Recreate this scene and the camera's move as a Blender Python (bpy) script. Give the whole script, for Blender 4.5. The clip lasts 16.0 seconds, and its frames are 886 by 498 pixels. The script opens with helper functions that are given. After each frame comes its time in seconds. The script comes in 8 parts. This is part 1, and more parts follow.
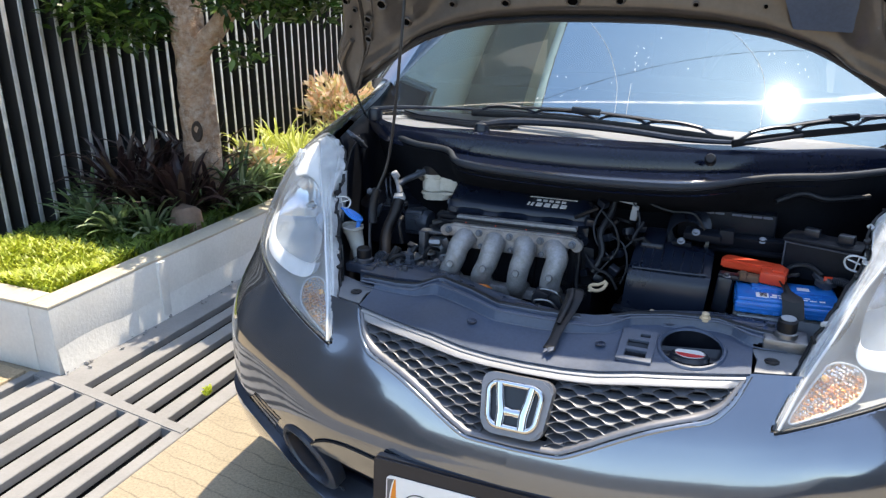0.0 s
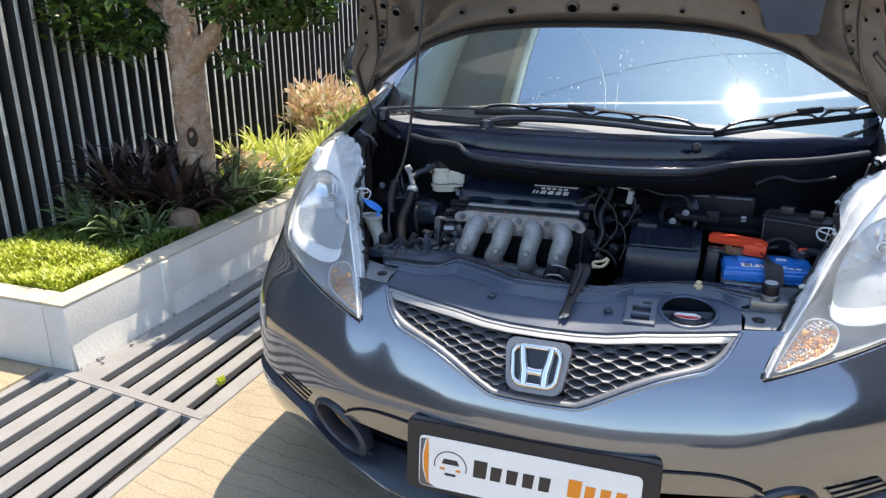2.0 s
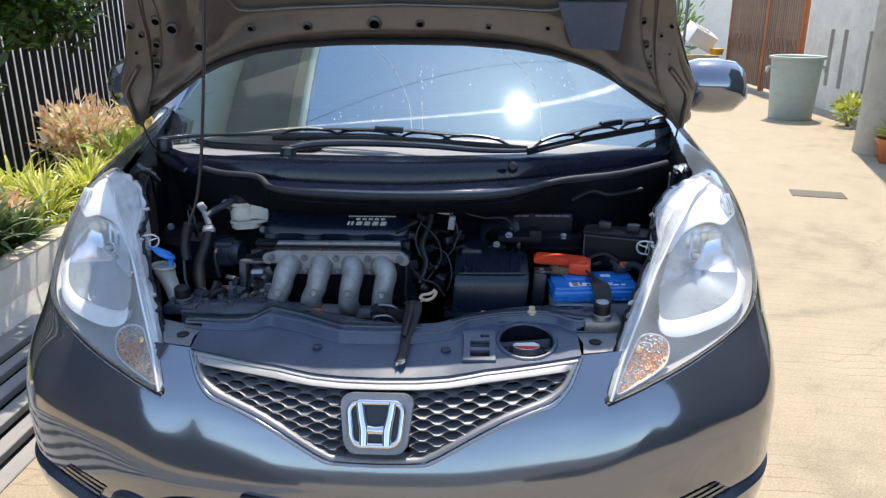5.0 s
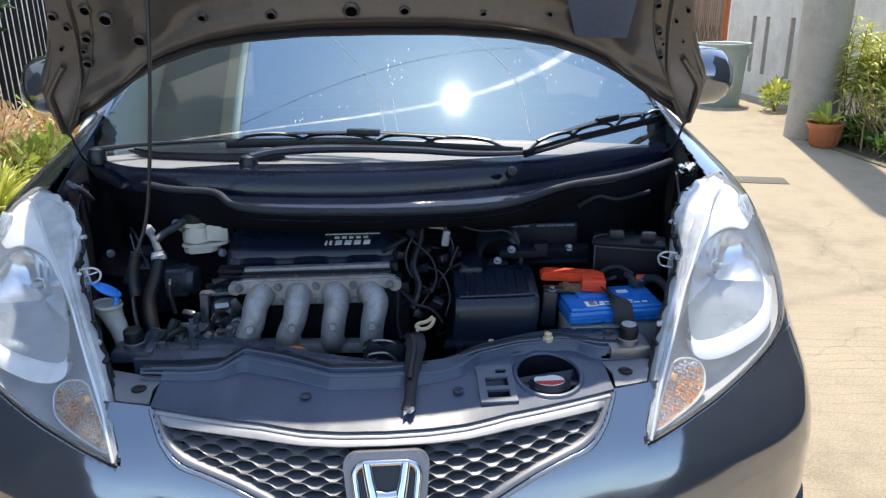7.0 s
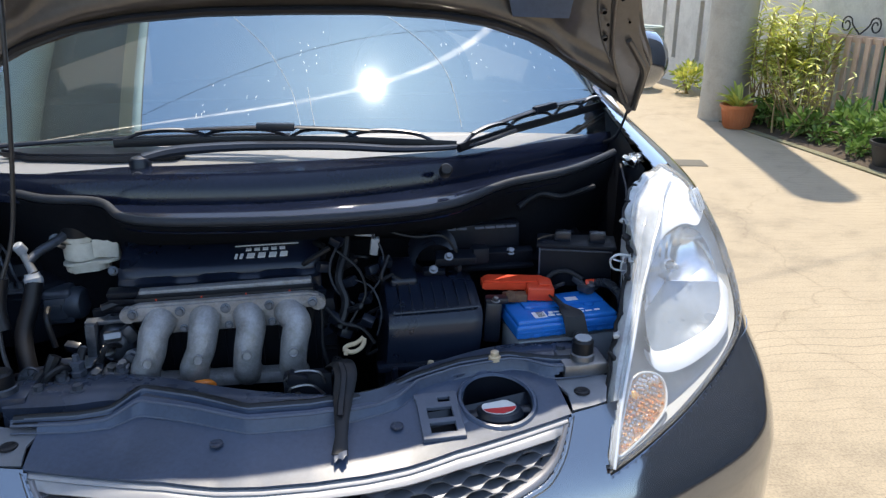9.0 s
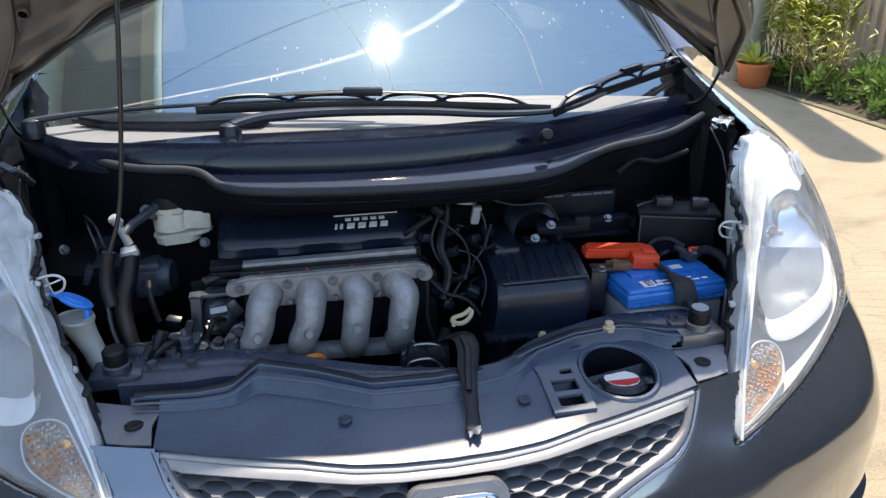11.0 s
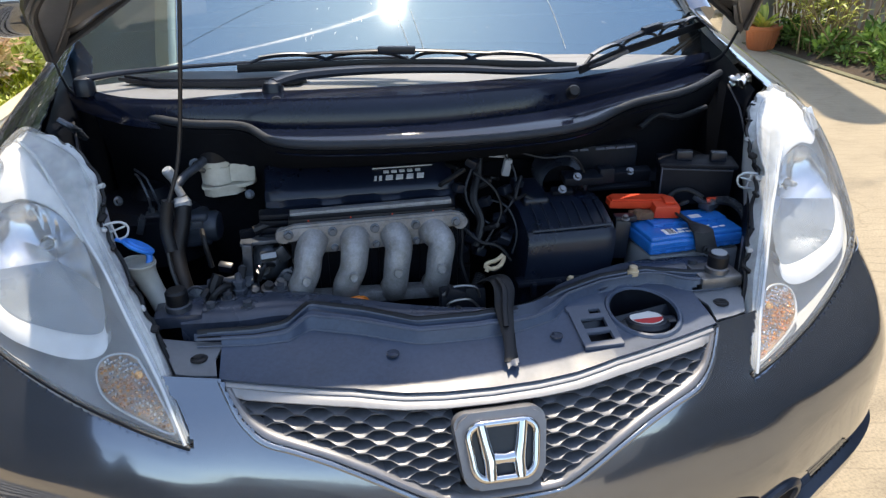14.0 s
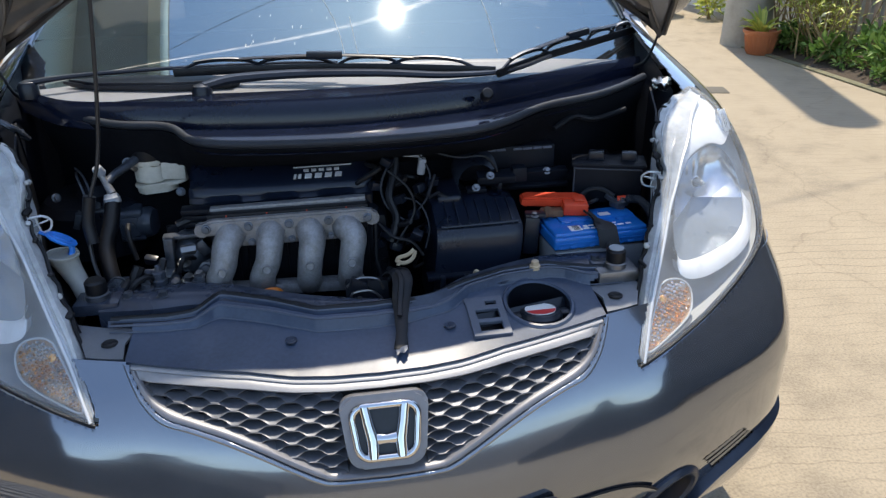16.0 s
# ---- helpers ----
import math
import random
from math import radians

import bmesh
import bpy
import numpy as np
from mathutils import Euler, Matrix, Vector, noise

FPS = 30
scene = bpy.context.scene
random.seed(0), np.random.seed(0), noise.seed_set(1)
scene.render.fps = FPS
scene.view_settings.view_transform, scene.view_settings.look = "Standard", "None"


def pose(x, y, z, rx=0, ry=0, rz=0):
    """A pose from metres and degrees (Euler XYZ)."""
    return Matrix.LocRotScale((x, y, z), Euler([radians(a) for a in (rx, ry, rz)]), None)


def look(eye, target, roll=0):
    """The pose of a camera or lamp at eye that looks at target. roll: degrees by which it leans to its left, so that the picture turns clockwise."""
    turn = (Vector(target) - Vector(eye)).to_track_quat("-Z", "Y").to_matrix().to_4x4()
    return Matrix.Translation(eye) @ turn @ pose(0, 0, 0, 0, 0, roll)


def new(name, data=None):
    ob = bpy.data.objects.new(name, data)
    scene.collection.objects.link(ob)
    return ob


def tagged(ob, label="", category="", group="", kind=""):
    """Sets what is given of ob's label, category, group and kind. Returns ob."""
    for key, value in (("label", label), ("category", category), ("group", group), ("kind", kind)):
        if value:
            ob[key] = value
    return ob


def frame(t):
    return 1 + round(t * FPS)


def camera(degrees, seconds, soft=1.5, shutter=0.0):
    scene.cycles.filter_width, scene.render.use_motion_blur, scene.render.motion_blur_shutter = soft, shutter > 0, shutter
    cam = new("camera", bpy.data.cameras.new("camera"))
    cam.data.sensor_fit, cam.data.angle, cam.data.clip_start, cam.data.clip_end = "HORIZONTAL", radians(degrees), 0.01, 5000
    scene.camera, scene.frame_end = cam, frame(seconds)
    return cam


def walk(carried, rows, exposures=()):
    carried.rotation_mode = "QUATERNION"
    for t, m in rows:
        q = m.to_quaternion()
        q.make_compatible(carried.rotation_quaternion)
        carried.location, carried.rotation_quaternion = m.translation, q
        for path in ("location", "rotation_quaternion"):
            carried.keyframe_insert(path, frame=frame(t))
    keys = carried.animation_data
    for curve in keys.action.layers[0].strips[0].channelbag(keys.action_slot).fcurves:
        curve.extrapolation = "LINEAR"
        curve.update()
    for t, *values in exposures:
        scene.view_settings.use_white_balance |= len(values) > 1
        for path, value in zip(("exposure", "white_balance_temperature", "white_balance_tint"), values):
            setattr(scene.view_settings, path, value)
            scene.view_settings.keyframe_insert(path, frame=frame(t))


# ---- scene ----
cam = camera(61.9, 16.0, 1.33)
METRES, EYE, TURN = 1.55, 1.293, 22.6
X0, Y0 = 0.33, -1.12
ROWS = [
    (0.0, 0.0, 0.0, 0.0, -0.02, -19.51, 0.04),
    (0.5, -0.0171, -0.0418, -0.006, -0.47, -19.37, 0.15),
    (1.0, -0.0299, -0.0789, -0.007, -0.67, -19.25, 0.23),
    (1.5, -0.0472, -0.1057, -0.0058, -1.04, -19.08, 0.33),
    (2.0, -0.0861, -0.1119, -0.0003, -3.18, -18.83, 0.24),
    (2.5, -0.1264, -0.1186, -0.0014, -10.16, -18.6, -0.05),
    (3.0, -0.1453, -0.1252, -0.0033, -16.31, -18.54, -0.21),
    (3.5, -0.1374, -0.1088, 0.0002, -18.94, -18.43, -0.38),
    (6.0, -0.1158, 0.1018, 0.0075, -20.56, -18.15, 0.18),
    (6.5, -0.1364, 0.1454, 0.0007, -22.11, -18.44, 0.32),
    (7.0, -0.1346, 0.1724, -0.0015, -26.04, -18.84, 0.48),
    (7.5, -0.1061, 0.2023, 0.008, -29.39, -19.3, 0.15),
    (8.0, -0.0973, 0.2328, 0.0088, -31.48, -19.67, -0.1),
    (8.5, -0.0909, 0.2561, -0.0004, -32.28, -19.85, 0.17),
    (9.0, -0.0933, 0.277, -0.0113, -32.46, -20.01, 0.23),
    (9.5, -0.1245, 0.3151, -0.0073, -32.73, -20.26, 0.17),
    (12.0, -0.2065, 0.3735, -0.012, -33.18, -24.89, 0.62),
    (12.5, -0.2256, 0.3673, -0.0108, -33.09, -25.37, 0.65),
    (13.0, -0.2392, 0.3567, -0.007, -32.98, -25.58, 0.7),
    (13.5, -0.2466, 0.3455, -0.0115, -33.07, -25.64, 0.63),
    (14.0, -0.2465, 0.3376, -0.0077, -33.07, -25.56, 0.66),
    (14.5, -0.2266, 0.3204, -0.003, -33.01, -25.51, 0.79),
    (15.0, -0.1984, 0.2901, 0.0008, -32.76, -25.46, 0.9),
    (15.5, -0.1788, 0.2608, -0.002, -32.27, -25.34, 1.04),
    (16.0, -0.162, 0.2334, -0.0025, -31.58, -25.15, 1.08),
]
walk(cam, [(t, pose(X0, Y0, EYE, 0, 0, TURN) @ pose(METRES * x, METRES * y, METRES * z, 90 + pitch, roll, yaw)) for t, x, y, z, yaw, pitch, roll in ROWS],
     [(0, 1.95, 7400, 10), (2, 1.90, 7400, 10), (3.5, 1.69, 7150, 10), (6, 1.70, 7150, 10), (9, 1.68, 7200, 10), (12, 1.89, 7800, 10), (13, 1.78, 7700, 10), (14.5, 1.63, 7500, 10), (16, 1.41, 7100, 10)])

# ---- world, sun ----
SUN = Vector((0.11, 0.37, 0.92)).normalized()
world = bpy.data.worlds.new("sky")
scene.world = world
world.use_nodes = True
wn = world.node_tree
wn.nodes.clear()
sky = wn.nodes.new("ShaderNodeTexSky")
sky.sky_type = "NISHITA"
sky.sun_disc = False
sky.sun_elevation = math.asin(SUN.z)
sky.sun_rotation = math.atan2(SUN.x, SUN.y)
sky.air_density, sky.dust_density = 1.0, 0.4
bg = wn.nodes.new("ShaderNodeBackground")
bg.inputs["Strength"].default_value = 0.15
wout = wn.nodes.new("ShaderNodeOutputWorld")
wn.links.new(sky.outputs[0], bg.inputs[0])
wn.links.new(bg.outputs[0], wout.inputs[0])
sun = new("sun", bpy.data.lights.new("sun", "SUN"))
sun.data.energy, sun.data.angle, sun.data.color = 2.05, radians(0.55), (1.0, 0.94, 0.84)
sun.matrix_world = look(SUN * 20, (0, 0, 0))


# ---- materials ----
def shader(name):
    m = bpy.data.materials.new(name)
    m.use_nodes = True
    nt = m.node_tree
    return m, nt, nt.nodes["Principled BSDF"]


def ramp(nt, fac, stops):
    r = nt.nodes.new("ShaderNodeValToRGB")
    els = r.color_ramp.elements
    while len(els) < len(stops):
        els.new(0.5)
    for e, (p, c) in zip(els, stops):
        e.position, e.color = p, (*c, 1)
    nt.links.new(fac, r.inputs[0])
    return r.outputs[0]


def noise_of(nt, scale, detail=4.0, rough=0.55, stretch=(1, 1, 1)):
    tc = nt.nodes.new("ShaderNodeTexCoord")
    mp = nt.nodes.new("ShaderNodeMapping")
    mp.inputs["Scale"].default_value = stretch
    n = nt.nodes.new("ShaderNodeTexNoise")
    n.inputs["Scale"].default_value, n.inputs["Detail"].default_value, n.inputs["Roughness"].default_value = scale, detail, rough
    nt.links.new(tc.outputs["Object"], mp.inputs[0])
    nt.links.new(mp.outputs[0], n.inputs[0])
    return n.outputs[0]


def bumped(nt, bsdf, height, strength, dist=0.002):
    b = nt.nodes.new("ShaderNodeBump")
    b.inputs["Strength"].default_value, b.inputs["Distance"].default_value = strength, dist
    nt.links.new(height, b.inputs["Height"])
    nt.links.new(b.outputs[0], bsdf.inputs["Normal"])


def tint(c, k):
    return tuple(min(1.0, v * k) for v in c)


def surface(name, color, rough=0.5, metal=0.0, var=0.2, scale=6.0, bump=0.15, fine=90.0, coat=0.0, spread=0.12, stretch=(1, 1, 1), dist=0.002, piece=0.0, dust=None, spec=0.5):
    """A plain painted, cast or moulded surface: a base colour with wear at two scales, uneven gloss and fine relief."""
    m, nt, b = shader(name)
    big, small = noise_of(nt, scale, 5, 0.6, stretch), noise_of(nt, fine, 3, 0.6, stretch)
    mx = nt.nodes.new("ShaderNodeMix")
    mx.data_type = "FLOAT"
    mx.inputs[0].default_value = 0.4
    nt.links.new(big, mx.inputs[2])
    nt.links.new(small, mx.inputs[3])
    col = ramp(nt, mx.outputs[0], [(0.3, tint(color, 1 - var)), (0.5, color), (0.72, tint(color, 1 + var))])
    if dust:
        dn = ramp(nt, noise_of(nt, scale * 2.3, 6, 0.7), [(0.45, (0, 0, 0)), (0.75, (1, 1, 1))])
        dm = nt.nodes.new("ShaderNodeMix")
        dm.data_type = "RGBA"
        nt.links.new(dn, dm.inputs[0])
        nt.links.new(col, dm.inputs[6])
        dm.inputs[7].default_value = (*dust, 1)
        col = dm.outputs[2]
    if piece:
        info = nt.nodes.new("ShaderNodeObjectInfo")
        hsv = nt.nodes.new("ShaderNodeHueSaturation")
        mr = nt.nodes.new("ShaderNodeMapRange")
        mr.inputs[3].default_value, mr.inputs[4].default_value = 1 - piece, 1 + piece
        nt.links.new(info.outputs["Random"], mr.inputs[0])
        nt.links.new(mr.outputs[0], hsv.inputs["Value"])
        nt.links.new(col, hsv.inputs["Color"])
        col = hsv.outputs[0]
    nt.links.new(col, b.inputs["Base Color"])
    rr = nt.nodes.new("ShaderNodeMapRange")
    rr.inputs[3].default_value, rr.inputs[4].default_value = max(0.02, rough - spread), min(1, rough + spread)
    nt.links.new(big, rr.inputs[0])
    nt.links.new(rr.outputs[0], b.inputs["Roughness"])
    b.inputs["Metallic"].default_value = metal
    b.inputs["Specular IOR Level"].default_value = spec
    b.inputs["Coat Weight"].default_value = coat
    b.inputs["Coat Roughness"].default_value = 0.03
    if bump:
        bumped(nt, b, small, bump, dist)
    return m


def foliage(name, dark, light, tip, rough=0.45, scale=7.0):
    """Leaves that differ from island to island, with a little light let through."""
    m, nt, b = shader(name)
    geo = nt.nodes.new("ShaderNodeNewGeometry")
    col = ramp(nt, geo.outputs["Random Per Island"], [(0.0, dark), (0.55, light), (1.0, tip)])
    mul = nt.nodes.new("ShaderNodeMix")
    mul.data_type, mul.blend_type = "RGBA", "MULTIPLY"
    mul.inputs[0].default_value = 0.4
    nt.links.new(col, mul.inputs[6])
    nt.links.new(ramp(nt, noise_of(nt, scale, 3), [(0.3, (0.45, 0.45, 0.4)), (0.7, (1, 1, 1))]), mul.inputs[7])
    nt.links.new(mul.outputs[2], b.inputs["Base Color"])
    b.inputs["Roughness"].default_value = rough
    tr = nt.nodes.new("ShaderNodeBsdfTranslucent")
    nt.links.new(mul.outputs[2], tr.inputs[0])
    mix = nt.nodes.new("ShaderNodeMixShader")
    mix.inputs[0].default_value = 0.3
    nt.links.new(b.outputs[0], mix.inputs[1])
    nt.links.new(tr.outputs[0], mix.inputs[2])
    nt.links.new(mix.outputs[0], nt.nodes["Material Output"].inputs[0])
    return m


def clear_plastic(name, tone, gloss, clear_tone=(0.95, 0.97, 1.0), haze=0.0, rough=0.02):
    """A thin clear shell: see-through, with a gloss that grows at grazing angles and a slight dusty haze."""
    m, nt, b = shader(name)
    nt.nodes.remove(b)
    out = nt.nodes["Material Output"]
    tr = nt.nodes.new("ShaderNodeBsdfTransparent")
    tr.inputs[0].default_value = (*clear_tone, 1)
    gl = nt.nodes.new("ShaderNodeBsdfGlossy")
    gl.inputs["Color"].default_value = (*tone, 1)
    gl.inputs["Roughness"].default_value = rough
    lw = nt.nodes.new("ShaderNodeLayerWeight")
    lw.inputs[0].default_value = gloss
    mix = nt.nodes.new("ShaderNodeMixShader")
    nt.links.new(lw.outputs["Fresnel"], mix.inputs[0])
    nt.links.new(tr.outputs[0], mix.inputs[1])
    nt.links.new(gl.outputs[0], mix.inputs[2])
    last = mix.outputs[0]
    if haze:
        df = nt.nodes.new("ShaderNodeBsdfDiffuse")
        df.inputs[0].default_value = (0.75, 0.77, 0.78, 1)
        hz = nt.nodes.new("ShaderNodeMixShader")
        hn = ramp(nt, noise_of(nt, 9, 5, 0.65), [(0.3, (haze * 0.4,) * 3), (0.75, (haze * 1.6,) * 3)])
        nt.links.new(hn, hz.inputs[0])
        nt.links.new(last, hz.inputs[1])
        nt.links.new(df.outputs[0], hz.inputs[2])
        last = hz.outputs[0]
    nt.links.new(last, out.inputs[0])
    return m


def car_paint():
    m, nt, b = shader("graphite_metallic_paint")
    fl = nt.nodes.new("ShaderNodeTexVoronoi")
    fl.inputs["Scale"].default_value = 1400
    tc = nt.nodes.new("ShaderNodeTexCoord")
    nt.links.new(tc.outputs["Object"], fl.inputs[0])
    col = ramp(nt, fl.outputs["Distance"], [(0.0, (0.20, 0.222, 0.262)), (0.8, (0.132, 0.149, 0.180))])
    nt.links.new(col, b.inputs["Base Color"])
    b.inputs["Metallic"].default_value = 0.85
    rr = nt.nodes.new("ShaderNodeMapRange")
    rr.inputs[3].default_value, rr.inputs[4].default_value = 0.085, 0.13
    nt.links.new(noise_of(nt, 5, 5), rr.inputs[0])
    nt.links.new(rr.outputs[0], b.inputs["Roughness"])
    b.inputs["Coat Weight"].default_value = 1.0
    b.inputs["Coat Roughness"].default_value = 0.025
    b.inputs["Coat IOR"].default_value = 1.7
    return m


def concrete(name, base, stain, joint_gap=0.0, ribs=False):
    m, nt, b = shader(name)
    tc = nt.nodes.new("ShaderNodeTexCoord")
    big, mid, fine = noise_of(nt, 0.55, 6, 0.65), noise_of(nt, 4.5, 6, 0.7), noise_of(nt, 130, 3, 0.6)
    mx = nt.nodes.new("ShaderNodeMix")
    mx.data_type = "FLOAT"
    mx.inputs[0].default_value = 0.5
    nt.links.new(big, mx.inputs[2])
    nt.links.new(mid, mx.inputs[3])
    col = ramp(nt, mx.outputs[0], [(0.3, stain), (0.48, base), (0.7, tint(base, 1.15))])
    grit = nt.nodes.new("ShaderNodeMix")
    grit.data_type, grit.blend_type = "RGBA", "MULTIPLY"
    grit.inputs[0].default_value = 0.75
    nt.links.new(col, grit.inputs[6])
    nt.links.new(ramp(nt, fine, [(0.3, (0.6, 0.6, 0.6)), (0.6, (1, 1, 1))]), grit.inputs[7])
    col = grit.outputs[2]
    # hairline cracks
    warp = nt.nodes.new("ShaderNodeVectorMath")
    warp.operation = "MULTIPLY_ADD"
    wv = nt.nodes.new("ShaderNodeTexNoise")
    wv.inputs["Scale"].default_value, wv.inputs["Detail"].default_value = 3.0, 6
    nt.links.new(tc.outputs["Object"], wv.inputs[0])
    nt.links.new(wv.outputs["Color"], warp.inputs[0])
    warp.inputs[1].default_value = (0.5, 0.5, 0.0)
    nt.links.new(tc.outputs["Object"], warp.inputs[2])
    vo = nt.nodes.new("ShaderNodeTexVoronoi")
    vo.feature = "DISTANCE_TO_EDGE"
    vo.inputs["Scale"].default_value = 0.42
    nt.links.new(warp.outputs[0], vo.inputs[0])
    crack = ramp(nt, vo.outputs["Distance"], [(0.0, (0.55, 0.52, 0.48)), (0.004, (1, 1, 1))])
    cm = nt.nodes.new("ShaderNodeMix")
    cm.data_type, cm.blend_type = "RGBA", "MULTIPLY"
    cm.inputs[0].default_value = 0.4
    nt.links.new(col, cm.inputs[6])
    nt.links.new(crack, cm.inputs[7])
    nt.links.new(cm.outputs[2], b.inputs["Base Color"])
    b.inputs["Roughness"].default_value = 0.85
    wave = nt.nodes.new("ShaderNodeTexWave")
    wave.bands_direction = "Y"
    wave.inputs["Scale"].default_value, wave.inputs["Distortion"].default_value = 5.2, 4.5
    wave.inputs["Detail"].default_value, wave.inputs["Detail Scale"].default_value = 3, 0.8
    wmap = nt.nodes.new("ShaderNodeMapping")
    wmap.inputs["Rotation"].default_value = (0, 0, radians(8))
    nt.links.new(tc.outputs["Object"], wmap.inputs[0])
    nt.links.new(wmap.outputs[0], wave.inputs[0])
    groove = ramp(nt, wave.outputs["Fac"], [(0.0, (0.0,) * 3), (0.035, (1,) * 3)])
    gm = nt.nodes.new("ShaderNodeMix")
    gm.data_type, gm.blend_type = "RGBA", "MULTIPLY"
    gmask = ramp(nt, noise_of(nt, 1.1, 4, 0.6), [(0.42, (0.06,) * 3), (0.62, (0.32,) * 3)])
    nt.links.new(gmask, gm.inputs[0])
    nt.links.new(cm.outputs[2], gm.inputs[6])
    nt.links.new(groove, gm.inputs[7])
    nt.links.new(gm.outputs[2], b.inputs["Base Color"])
    hsum = nt.nodes.new("ShaderNodeMath")
    hsum.operation = "ADD"
    nt.links.new(fine, hsum.inputs[0])
    nt.links.new(mid, hsum.inputs[1])
    bumped(nt, b, hsum.outputs[0], 0.35, 0.004)
    return m


def windscreen_glass():
    """Laminated glass with a reflective sun film and a thin layer of dust and wiper scratches."""
    m, nt, b = shader("filmed_windscreen_glass")
    nt.nodes.remove(b)
    out = nt.nodes["Material Output"]
    tr = nt.nodes.new("ShaderNodeBsdfTransparent")
    tr.inputs[0].default_value = (0.16, 0.18, 0.2, 1)
    sharp = nt.nodes.new("ShaderNodeBsdfGlossy")
    sharp.inputs["Color"].default_value = (0.42, 0.655, 0.80, 1)
    sharp.inputs["Roughness"].default_value = 0.02
    dusty = nt.nodes.new("ShaderNodeBsdfGlossy")
    dusty.inputs["Color"].default_value = (0.95, 0.97, 1.0, 1)
    dusty.inputs["Roughness"].default_value = 0.09
    g = nt.nodes.new("ShaderNodeMixShader")
    dustmap = ramp(nt, noise_of(nt, 6, 6, 0.7), [(0.3, (0.003,) * 3), (0.8, (0.010,) * 3)])
    nt.links.new(dustmap, g.inputs[0])
    nt.links.new(sharp.outputs[0], g.inputs[1])
    nt.links.new(dusty.outputs[0], g.inputs[2])
    # fine wiper scratches in arcs round the wiper's pivot smear highlights across them
    tc = nt.nodes.new("ShaderNodeTexCoord")
    rel = nt.nodes.new("ShaderNodeVectorMath")
    rel.operation = "SUBTRACT"
    nt.links.new(tc.outputs["Object"], rel.inputs[0])
    rel.inputs[1].default_value = (-0.85, 0.80, 0.96)
    tang = nt.nodes.new("ShaderNodeVectorMath")
    tang.operation = "CROSS_PRODUCT"
    nt.links.new(rel.outputs[0], tang.inputs[0])
    tang.inputs[1].default_value = (0, -0.51, 0.86)
    smear = nt.nodes.new("ShaderNodeBsdfAnisotropic")
    smear.inputs["Color"].default_value = (0.95, 0.97, 1.0, 1)
    smear.inputs["Roughness"].default_value = 0.17
    smear.inputs["Anisotropy"].default_value = 0.97
    nt.links.new(tang.outputs[0], smear.inputs["Tangent"])
    g2 = nt.nodes.new("ShaderNodeMixShader")
    sn = nt.nodes.new("ShaderNodeMapRange")
    sn.inputs[1].default_value, sn.inputs[2].default_value, sn.inputs[3].default_value, sn.inputs[4].default_value = 0.35, 0.7, 0.002, 0.010
    nt.links.new(noise_of(nt, 14, 5, 0.7), sn.inputs[0])
    nt.links.new(sn.outputs[0], g2.inputs[0])
    nt.links.new(g.outputs[0], g2.inputs[1])
    nt.links.new(smear.outputs[0], g2.inputs[2])
    mix = nt.nodes.new("ShaderNodeMixShader")
    mix.inputs[0].default_value = 0.32
    nt.links.new(tr.outputs[0], mix.inputs[1])
    nt.links.new(g2.outputs[0], mix.inputs[2])
    df = nt.nodes.new("ShaderNodeBsdfDiffuse")
    df.inputs[0].default_value = (0.6, 0.62, 0.65, 1)
    last = nt.nodes.new("ShaderNodeMixShader")
    specks = ramp(nt, noise_of(nt, 55, 4, 0.7), [(0.60, (0.02,) * 3), (0.78, (0.22,) * 3)])
    nt.links.new(specks, last.inputs[0])
    nt.links.new(mix.outputs[0], last.inputs[1])
    nt.links.new(df.outputs[0], last.inputs[2])
    nt.links.new(last.outputs[0], out.inputs[0])
    return m


PAINT = car_paint()
HOOD_IN = surface("hood_inner_primer_paint", (0.085, 0.074, 0.066), 0.34, 0.35, 0.2, 9, 0.08, coat=0.45)
BADGE_GREY = surface("badge_plinth_grey", (0.20, 0.20, 0.215), 0.4, 0.3, 0.1, 20, 0.03)
# blue in the bay and cowl blacks stands in for sky reflected on them
DARK_PLASTIC = surface("satin_black_plastic", (0.008, 0.0115, 0.020), 0.32, 0, 0.3, 7, 0.1, spec=0.45)
GREY_PLASTIC = surface("dusty_grey_black_plastic", (0.046, 0.066, 0.108), 0.37, 0, 0.3, 6, 0.05, 140, spread=0.14)
BAR_PAINT = surface("blue_black_bar_paint", (0.034, 0.044, 0.068), 0.28, 0, 0.35, 9, 0.06, spread=0.12)
EAR_GREY = surface("dusty_grey_ear_paint", (0.15, 0.16, 0.18), 0.35, 0.1, 0.15, 12, 0.04)
TRIM_PLASTIC = surface("silver_grey_trim", (0.30, 0.30, 0.31), 0.48, 0.25, 0.1, 8, 0.04)
GRILLE_GREY = surface("grille_grey_plastic", (0.135, 0.142, 0.160), 0.44, 0.3, 0.2, 20, 0.05)
RUBBER = surface("black_rubber", (0.008, 0.0085, 0.011), 0.46, 0, 0.3, 15, 0.2, spec=0.35)
RUBBER_GREY = surface("dusty_rubber_seal", (0.024, 0.028, 0.036), 0.55, 0, 0.25, 15, 0.1, spec=0.3)
SHEEN_BLACK = surface("blue_black_sheen_plastic", (0.0075, 0.012, 0.024), 0.30, 0, 0.3, 7, 0.06, spec=0.45)
# near-black firewall and bay colours put the bay's deep shade into the base
FIREWALL = surface("firewall_shade_black", (0.007, 0.008, 0.011), 0.9, 0.0, 0.4, 6, 0.3, spec=0.08)
BAY = surface("bay_shade_black", (0.0055, 0.0075, 0.0125), 0.5, 0.0, 0.4, 6, 0.1, spec=0.2)
